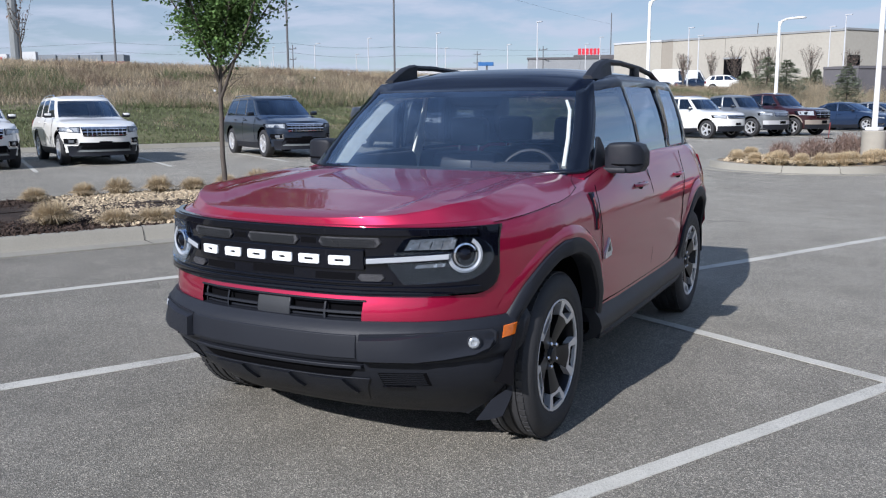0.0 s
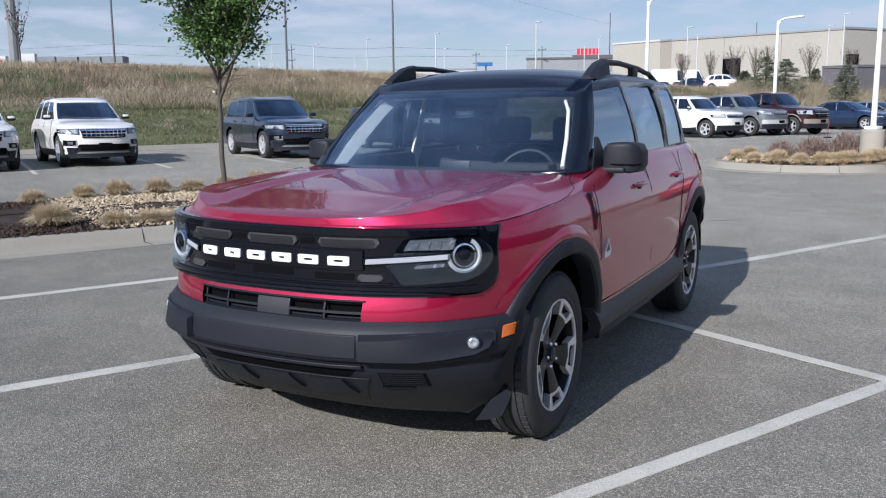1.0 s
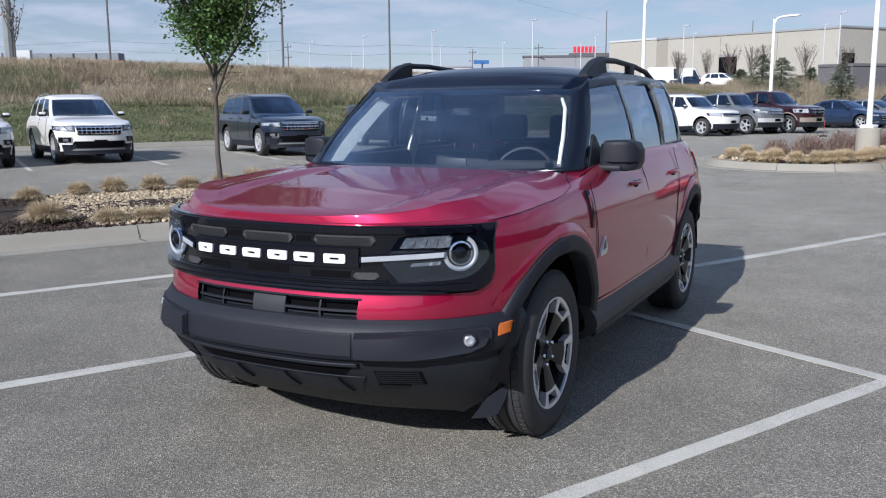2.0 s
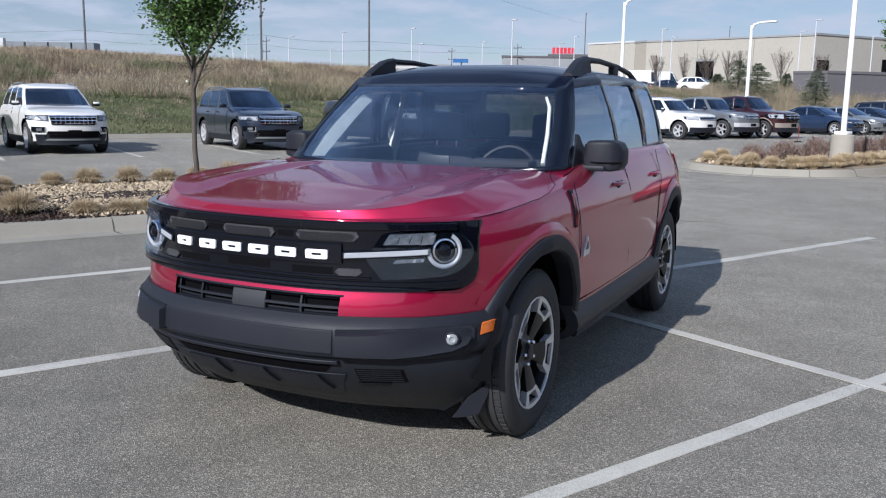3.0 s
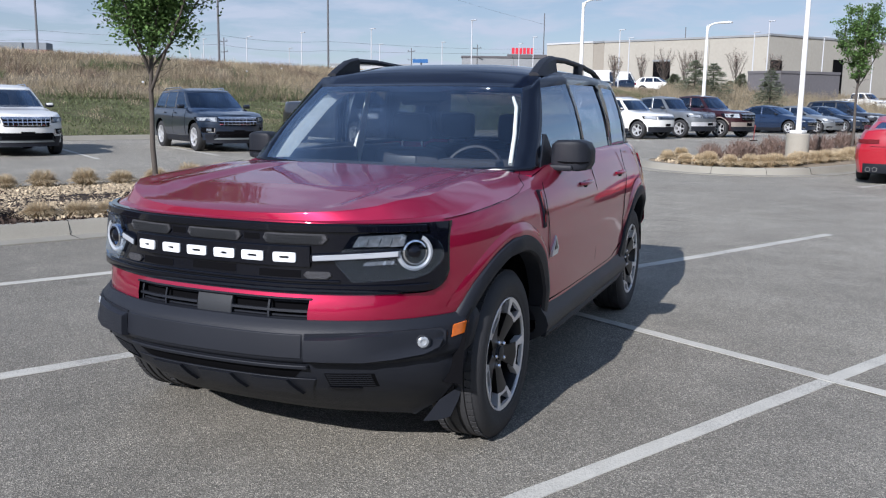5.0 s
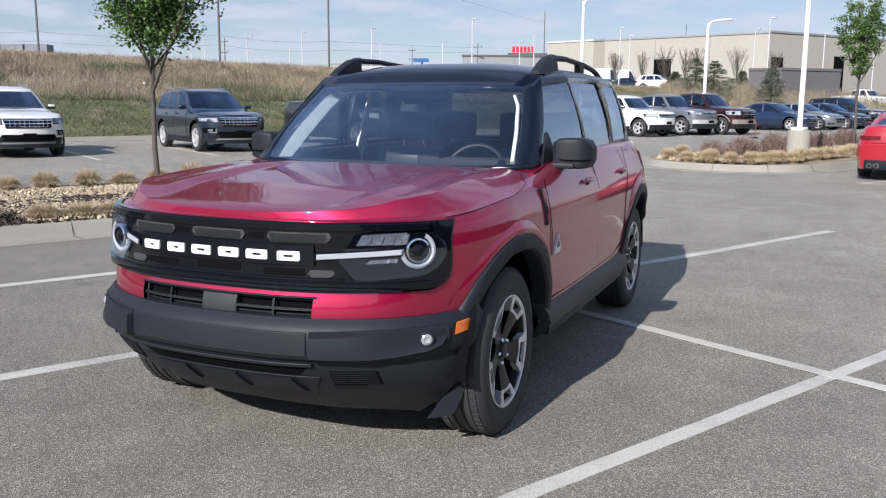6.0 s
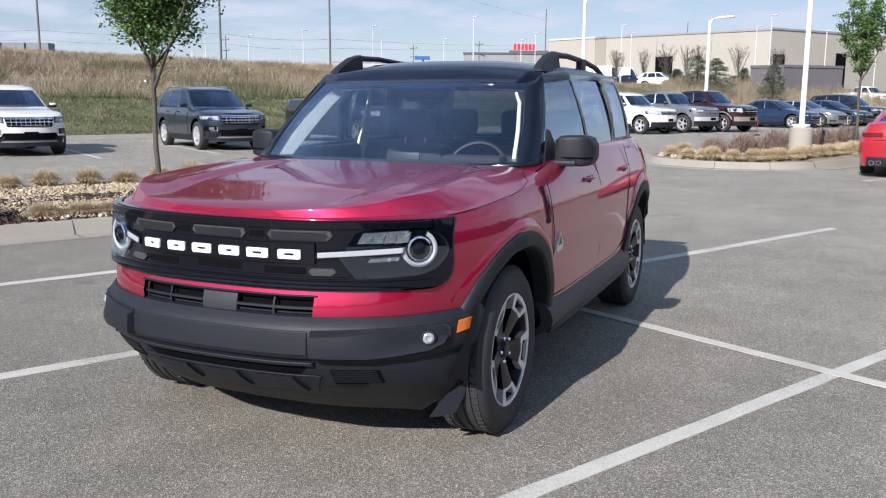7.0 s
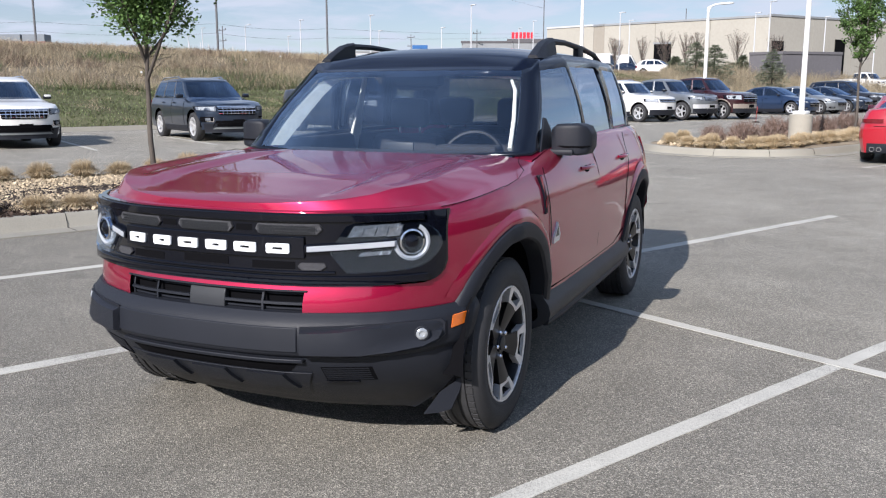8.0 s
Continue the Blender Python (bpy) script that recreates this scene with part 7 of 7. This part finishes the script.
# near lamp on its concrete footing
b = Vector((1.60, 18.9, 0))
b.z = rise(b.x, b.y) + 0.12
foot = lathe([(0.0, 0.0), (0.262, 0.0), (0.262, 0.68), (0.245, 0.70), (0.0, 0.70)], 36, "z")
post = lamp_post(b, 6.6, 0.064, 1, 1.0, label="white steel lamp post on a round concrete footing", base=0.7, turn=-23)
part("footing", foot, CONCRETE_POST, post, "round cast concrete footing")
part("base_cover", box(-0.15, 0.15, -0.15, 0.15, 0.70, 0.78, 0.02), STEEL_WHITE, post)
for u, v, h in ((37.2, -23.9, 5.5), (29.05, -25.1, 6.1)):
    p = stand(u, v)
    lamp_post(p, h, 0.10, 1, 0.9, turn=-23)
# slim posts of the lots beyond: bearing from the near bays, distance, top height
for px, d, ztop, arm in ((1093, 95, 9.78, 2), (1110, 105, 9.75, 2), (1330, 100, 10.16, 2), (1355, 92, 10.61, 2), (1453, 98, 9.56, 2), (359, 115, 9.72, 2), (334, 118, 8.89, 2), (435, 112, 9.76, 1), (532, 105, 9.88, 2), (510, 118, 8.86, 2), (655, 98, 9.81, 2), (670, 112, 9.14, 2), (780, 112, 9.48, 2), (832, 90, 10.1, 2), (916, 120, 10.0, 2), (941, 118, 10.75, 2), (1542, 110, 10.82, 2)):
    p = beyond(px, d)
    lamp_post(p, ztop - p.z, 0.075, arm, 0.8, steel=STEEL_PALE, label="slim white lamp post of the lot beyond", group="far lamp posts", turn=-23)
# short white stakes on the bank
for px, d in ((336, 60), (356, 60), (370, 62), (412, 64), (459, 66), (490, 70), (520, 72), (556, 74), (610, 74)):
    p = beyond(px, d)
    solo("stake", tube([(0, 0, -0.2), (0, 0, 1.0)], [0.035, 0.03], 8), STEEL_PALE, "short white plastic stake in the dry grass", "stake", pose(p.x, p.y, p.z), group="stakes")


def utility_pole(at, h, r, arms=0, label="dark weathered utility pole", mat=STEEL_DARK):
    t = thing("utility_pole", label, "pole", pose(at.x, at.y, at.z, 0, 0, -23), "utility poles")
    part("pole", tube([(0, 0, -0.3), (0.0, 0, h)], [r, r * 0.7], 10), mat, t)
    for k in range(arms):
        z = h - 0.6 - 1.4 * k
        part("crossarm", box(-0.9, 0.9, -0.05, 0.05, z, z + 0.10, 0.02), STEEL_DARK, t)
        for x in (-0.8, 0.8):
            part("insulator", lathe([(0.0, z + 0.14), (0.05, z + 0.14), (0.06, z + 0.24), (0.0, z + 0.28)], 10, "z"), STEEL_DARK, t, at=pose(x, 0, 0))
    return t


mono = stand(6.25, -52.5)
utility_pole(mono, 16, 0.28, label="tall grey steel transmission pole", mat=STEEL_GREY)
tops = []
for px, d, h, r in ((66, 95, 18, 0.13), (386, 95, 18, 0.13), (579, 100, 18, 0.12), (959, 200, 19, 0.14), (1208, 260, 22, 0.16)):
    p = beyond(px, d)
    utility_pole(p, h, r, 0 if d > 120 else 1)
    tops.append(p + Vector((0, 0, h - 0.5)))
for px, d, h in ((726, 150, 8.0), (842, 140, 8.0), (395, 120, 7.0)):
    utility_pole(beyond(px, d), h, 0.09, 2)


def wire(a, b, sag, r=0.012):
    pts = [a.lerp(b, k / 16) - Vector((0, 0, sag * 4 * (k / 16) * (1 - k / 16))) for k in range(17)]
    solo("wire", tube(pts, r, 4), STEEL_DARK, "thin dark overhead wire between poles", "wire", group="overhead wires")


far_l, far_r = beyond(-900, 110) + Vector((0, 0, 17)), tops[3]
line_tops = [far_l] + tops[:3] + [far_r]
for a, c in zip(line_tops, line_tops[1:]):
    for dz in (-3.2, -12.3, -13.3):
        wire(a + Vector((0, 0, dz)), c + Vector((0, 0, dz if c is not far_r else dz * 0.6)), 0.35)

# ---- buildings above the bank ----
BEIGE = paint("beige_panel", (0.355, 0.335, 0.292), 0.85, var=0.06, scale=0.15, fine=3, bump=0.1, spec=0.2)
# same panelling as BEIGE, taken darker and browner for the return face
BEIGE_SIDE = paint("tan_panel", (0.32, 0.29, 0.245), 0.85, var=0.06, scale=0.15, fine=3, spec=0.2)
GREY_WALL = paint("grey_block_wall", (0.115, 0.11, 0.118), 0.9, var=0.08, scale=0.3, fine=5, spec=0.2)
WHITE_WALL = paint("white_cladding", (0.46, 0.47, 0.48), 0.6, var=0.05, scale=0.3, fine=4)
GREY_CLAD = paint("grey_cladding", (0.24, 0.25, 0.26), 0.6, var=0.08, scale=0.3, fine=4)
SIGN_RED = paint("sign_red", (0.55, 0.02, 0.04), 0.5, var=0.05)
MARKER_RED = paint("faded_red_plastic", (0.22, 0.04, 0.036), 0.6, var=0.15)
SHED_RED = paint("dull_red_board", (0.17, 0.07, 0.065), 0.8, var=0.15, scale=0.5, fine=6)
SHED_GREY = paint("slate_sheet", (0.15, 0.17, 0.19), 0.6, var=0.1, scale=0.5, fine=6)
SIGN_BLUE = paint("sign_blue", (0.02, 0.11, 0.30), 0.5, var=0.05)


def wall_run(points, z0, z1, mat, parent, name="wall", cap=None, depth=0.4):
    """Wall panels between plan points, each a slab with its own depth, and a coping."""
    for (ax, ay), (bx, by) in zip(points, points[1:]):
        a, c = Vector((ax, ay, 0)), Vector((bx, by, 0))
        d = (c - a).normalized()
        n = Vector((-d.y, d.x, 0)) * depth
        length = (c - a).length
        count = max(1, int(length / 7.5))
        for k in range(count):
            p, q = a + d * (length * k / count + 0.02), a + d * (length * (k + 1) / count - 0.02)
            part(name, prism([(p.x, p.y, z0), (q.x, q.y, z0), (q.x, q.y, z1), (p.x, p.y, z1)], n), mat, parent, sharp=30)
        if cap:
            part("coping", prism([(a.x - n.x * .3, a.y - n.y * .3, z1), (c.x - n.x * .3, c.y - n.y * .3, z1), (c.x - n.x * .3, c.y - n.y * .3, z1 + 0.25), (a.x - n.x * .3, a.y - n.y * .3, z1 + 0.25)], n * 1.6), cap, parent, sharp=30)


hall = thing("warehouse", "large beige flat-roofed hall with a dark loading door", "building")
A = Vector((-4.7, 116.6)); Bq = Vector((-27.4, 122.9)); C = Vector((-29.4, 124.6)); D = Vector((-37.4, 127.6)); E_ = Vector((20.0, 150.0))
wall_run([(Bq.x, Bq.y), (A.x, A.y)], 2.6, 10.85, BEIGE, hall, cap=GREY_CLAD)
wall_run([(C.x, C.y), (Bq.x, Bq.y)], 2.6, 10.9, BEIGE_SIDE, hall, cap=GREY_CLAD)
wall_run([(D.x, D.y), (C.x, C.y)], 2.6, 11.0, BEIGE, hall, cap=WHITE_WALL)
wall_run([(A.x, A.y), (E_.x, E_.y)], 2.6, 10.95, BEIGE, hall, cap=GREY_CLAD)
part("roof", prism([(A.x, A.y + 1, 10.7), (Bq.x, Bq.y + 1, 10.7), (D.x, D.y + 1, 10.7), (-30, 175, 10.7), (E_.x, E_.y + 1, 10.7)], (0, 0, 0.1)), GREY_CLAD, hall)
wd = (A - Bq).normalized()


# doorways are near-black slabs on the wall, painting the dark inside
def opening(s0, s1, z0, z1, name="loading_door"):
    p, q = Bq + wd * s0, Bq + wd * s1
    n = Vector((-wd.y, wd.x, 0)) * -0.12
    d = part(name, prism([(p.x, p.y, z0), (q.x, q.y, z0), (q.x, q.y, z1), (p.x, p.y, z1)], n), DARK, hall, "dark open loading door")
    part("canopy", prism([(p.x, p.y, z1), (q.x, q.y, z1), (q.x, q.y, z1 + 0.22), (p.x, p.y, z1 + 0.22)], n * 4), GREY_CLAD, d)


opening(7.8, 10.3, 3.4, 8.0)
wd2 = (E_ - A).normalized()
# near-black slabs laid on the wall stand for the dark side openings
for s0, s1, z0, z1 in ((0.5, 2.6, 3.6, 7.9), (13.0, 15.0, 3.6, 8.4)):
    p, q = A + wd2 * s0, A + wd2 * s1
    n = Vector((wd2.y, -wd2.x, 0)) * 0.12
    part("side_door", prism([(p.x, p.y, z0), (q.x, q.y, z0), (q.x, q.y, z1), (p.x, p.y, z1)], n), DARK, hall)
yard = thing("screen_wall", "low dark grey block wall before the hall", "wall")
wall_run([(-4.8, 87.3), (-1.7, 86.4)], 1.2, 5.0, GREY_WALL, yard, cap=GREY_WALL, depth=0.3)
wall_run([(-1.7, 86.4), (3.5, 90.9)], 1.2, 5.0, GREY_WALL, yard, cap=GREY_WALL, depth=0.3)
wall_run([(3.5, 90.9), (0.5, 95.0)], 1.2, 5.0, GREY_WALL, yard, cap=GREY_WALL, depth=0.3)
shop = thing("dealership", "low grey showroom with plain red sign blocks on its roof edge", "building")
wall_run([(-50.8, 126.2), (-36.0, 132.65)], 3.0, 9.2, GREY_CLAD, shop)
wall_run([(-51.0, 126.0), (-36.0, 132.5)], 9.2, 9.5, GREY_WALL, shop, name="fascia", depth=0.8)
wall_run([(-57.0, 141.0), (-51.0, 126.4)], 3.0, 9.2, GREY_CLAD, shop)
wall_run([(-44.3, 128.9), (-36.0, 132.5)], 9.5, 9.8, GREY_WALL, shop, name="sign_rail", depth=0.3)
sd = Vector((0.917, 0.399, 0))
for k in range(6):
    p = Vector((-43.65, 129.15, 9.85)) + sd * (0.60 * k)
    q = p + sd * 0.46
    block = [(p.x, p.y, p.z), (q.x, q.y, p.z), (q.x, q.y, p.z + 0.95), (p.x, p.y, p.z + 0.95)]
    part("sign_bar", prism(block, (-0.04, 0.12, 0)), SIGN_RED, shop, "plain red sign block")
low = thing("store_building", "long low white building beyond the bank", "building")
wall_run([(-65.0, 109.2), (-54.0, 113.9)], 3.0, 7.3, WHITE_WALL, low, cap=GREY_CLAD)
blue = thing("sign_board", "plain blue sign board beyond the bank", "sign")
p = Vector((-49.5, 105.0, 0))
part("board", prism([(p.x, p.y, 7.3), (p.x + 1.9, p.y + 0.82, 7.3), (p.x + 1.9, p.y + 0.82, 7.8), (p.x, p.y, 7.8)], (-0.1, 0.25, 0)), SIGN_BLUE, blue)
part("post", tube([(p.x + 1.0, p.y + 0.6, 3.0), (p.x + 1.0, p.y + 0.6, 7.5)], 0.12, 8), STEEL_DARK, blue)
shed = thing("long_shed", "row of grey shed panels beyond the bank", "building")
a, c = Vector((-102.6, 76.5, 0)), Vector((-91.0, 81.55, 0))
sdv = (c - a).normalized()
for k in range(4):
    p, q = a + sdv * (12.65 * k / 4 + 0.14), a + sdv * (12.65 * (k + 1) / 4 - 0.14)
    part("panel", prism([(p.x, p.y, 8.1), (q.x, q.y, 8.1), (q.x, q.y, 9.0), (p.x, p.y, 9.0)], (-1.0, 2.0, 0)), SHED_GREY, shed)
part("base", prism([(a.x, a.y, 3.5), (c.x, c.y, 3.5), (c.x, c.y, 8.1), (a.x, a.y, 8.1)], (-1.0, 2.0, 0)), SHED_RED, shed, "dull red base")
sg = thing("roadside_sign", "two white sign boards, one with a plain red shape", "sign")
for a, c, z1 in ((Vector((-67.6, 48.1, 0)), Vector((-66.05, 48.77, 0)), 6.68), (Vector((-71.0, 46.6, 0)), Vector((-68.5, 47.7, 0)), 6.5)):
    part("board", prism([(a.x, a.y, 3.5), (c.x, c.y, 3.5), (c.x, c.y, z1), (a.x, a.y, z1)], (-0.3, 0.5, 0)), WHITE_WALL, sg)
a = Vector((-69.8, 47.1, 0))
part("emblem", prism([(a.x + 0.4, a.y + 0.14, 5.7), (a.x + 0.95, a.y + 0.40, 5.7), (a.x + 0.95, a.y + 0.40, 6.2), (a.x + 0.4, a.y + 0.14, 6.2)], (0.03, -0.06, 0)), SIGN_RED, sg)
part("stripe", prism([(a.x + 0.2, a.y + 0.05, 5.3), (a.x + 1.1, a.y + 0.47, 5.3), (a.x + 1.1, a.y + 0.47, 5.42), (a.x + 0.2, a.y + 0.05, 5.42)], (0.03, -0.06, 0)), SIGN_RED, sg)

# ---- trees above the bank ----
for k, (px, d, ztop, r) in enumerate(((1229, 72, 5.34, 1.3), (1262, 70, 5.0, 1.35), (1365, 66, 4.4, 1.1), (1193, 84, 4.7, 0.9), (1312, 90, 5.1, 0.75), (1293, 92, 4.4, 0.9))):
    p = beyond(px, d)
    conifer(p, max(1.0, ztop - p.z), r, 40 + k)
BARE = paint("bare_twig", (0.19, 0.15, 0.125), 0.9, var=0.2)
TWIG_FAR = paint("russet_twig", (0.22, 0.15, 0.125), 0.9, var=0.2, rand=0.25)
for k, (px, d, ztop, r) in enumerate(((1086, 76, 6.45, 0.75), (1134, 100, 8.2, 0.85), (1173, 98, 8.5, 1.35), (1210, 96, 8.3, 1.1), (1230, 98, 8.6, 1.1), (1301, 95, 8.3, 1.35), (1369, 96, 8.0, 1.2))):
    p = beyond(px, d)
    h = ztop - p.z
    tree("bare_tree", "slender leafless young tree above the bank", p, h * 0.22, 0.06, h, r, 420, 60 + k, mat=TWIG_FAR, leaf=0.10, bare=True, group="bare trees", limbs=16, shape=0.9, climb=0.95)
p = stand((-41.84 * 0.469 + 29.31 * 0.883), (-41.84 * 0.883 - 29.31 * 0.469))
tree("bare_tree", "slender leafless sapling beside the steel pole", p, 1.2, 0.05, 4.2, 0.8, 60, 75, mat=TWIG, leaf=0.16, bare=True, group="bare trees", limbs=8)
# distant woods along the skyline
random.seed(90)
blades = []
for k in range(3500):
    px = random.uniform(150, 900)
    d = random.uniform(230, 320)
    q = beyond(px, d)
    hh = 6.0 + 5 * abs(noise.noise(Vector((px * 0.02, 0, 0))))
    blades.append((q, q + Vector((random.uniform(-1, 1), random.uniform(-1, 1), hh * random.uniform(0.4, 1))), random.uniform(0.1, 0.5), Vector((0, 0, 0))))
solo("far_woods", blade_mesh("far_woods", blades, BARE), None, "leafless grey-brown woods on the skyline", "woods", kind="stuff")

# unseen ring of woods, added to darken the horizon mirrored in the paint
random.seed(91)
blades = []
for k in range(8000):
    a, d = random.uniform(0, 2 * math.pi), random.uniform(150, 230)
    q = Vector((d * math.sin(a), d * math.cos(a), -0.5))
    if -75 < q.x < 60 and q.y > 0 or q.x < -60 and q.y > -40:
        continue
    hh = 10.0 + 6 * abs(noise.noise(Vector((a * 6, 0, 3))))
    blades.append((q, q + Vector((random.uniform(-1, 1), random.uniform(-1, 1), hh * random.uniform(0.5, 1))), random.uniform(0.8, 2.8), Vector((0, 0, 0))))
solo("far_woods", blade_mesh("far_woods", blades, BARE), None, "unseen woods added round the lots to darken the mirrored horizon", "woods", kind="stuff")

# unseen belt of blades, added on the east so the doors mirror a dark band
random.seed(92)
blades = []
for k in range(9000):
    y = random.uniform(-35, 75)
    x = 31 + 0.12 * y + random.uniform(-2.5, 2.5)
    hh = 6.5 + 2.5 * noise.noise(Vector((y * 0.14, 0, 1)))
    z = hh * random.random() ** 0.8
    q = Vector((x, y, 0.0 if k % 4 == 0 else z * 0.8))
    blades.append((q, q + Vector((random.uniform(-0.7, 0.7), random.uniform(-0.7, 0.7), 0.5 + (hh - q.z) * random.uniform(0.1, 0.5))), random.uniform(0.3, 0.9), Vector((0, 0, 0))))
solo("evergreen_belt", blade_mesh("evergreen_belt", blades, BELT_DARK), None, "unseen dark belt added for the band mirrored in the doors", "trees", kind="stuff")


def verge_spot():
    q = beyond(random.uniform(1170, 1600), random.uniform(60, 88))
    return q, 0.8 + 0.6 * noise.noise(Vector((q.x * 0.4, q.y * 0.4, 5)))


field("tall_dry_grass", "tall tan dry grass before the block wall", 30000, verge_spot, 1.35, 0.022, DRY, 24, lean=0.4)

# flexible red marker before the trucks
p = lot(30.85, -16.9)
mk = thing("marker_post", "slim red plastic marker post on the asphalt", "post", pose(p.x, p.y, p.z))
part("post", tube([(0, 0, 0.03), (0.01, 0.01, 0.35), (0.035, 0.01, 0.66)], [0.014, 0.016, 0.020], 10), MARKER_RED, mk)
part("base", lathe([(0.0, 0.0), (0.16, 0.0), (0.14, 0.04), (0.0, 0.05)], 20, "z"), DARK, mk)


# scraps of white plastic caught in the grass of the bank
random.seed(95)
for u, v, size in ((19.5, -40.75, 0.045), (12.1, -36.1, 0.06), (22.6, -42.6, 0.04)):
    p = stand(u, v, 0.30)
    bm = bmesh.new()
    bmesh.ops.create_icosphere(bm, subdivisions=2, radius=size)
    for w in bm.verts:
        w.co = Vector((w.co.x * 1.3, w.co.y * 0.7, w.co.z * 0.8)) * (1 + 0.5 * noise.noise(w.co * 9 + Vector((u, v, 0))))
    solo("plastic_scrap", bm, STEEL_PALE, "crumpled white plastic bag caught in dry grass", "litter", pose(p.x, p.y, p.z), group="scraps on the bank")
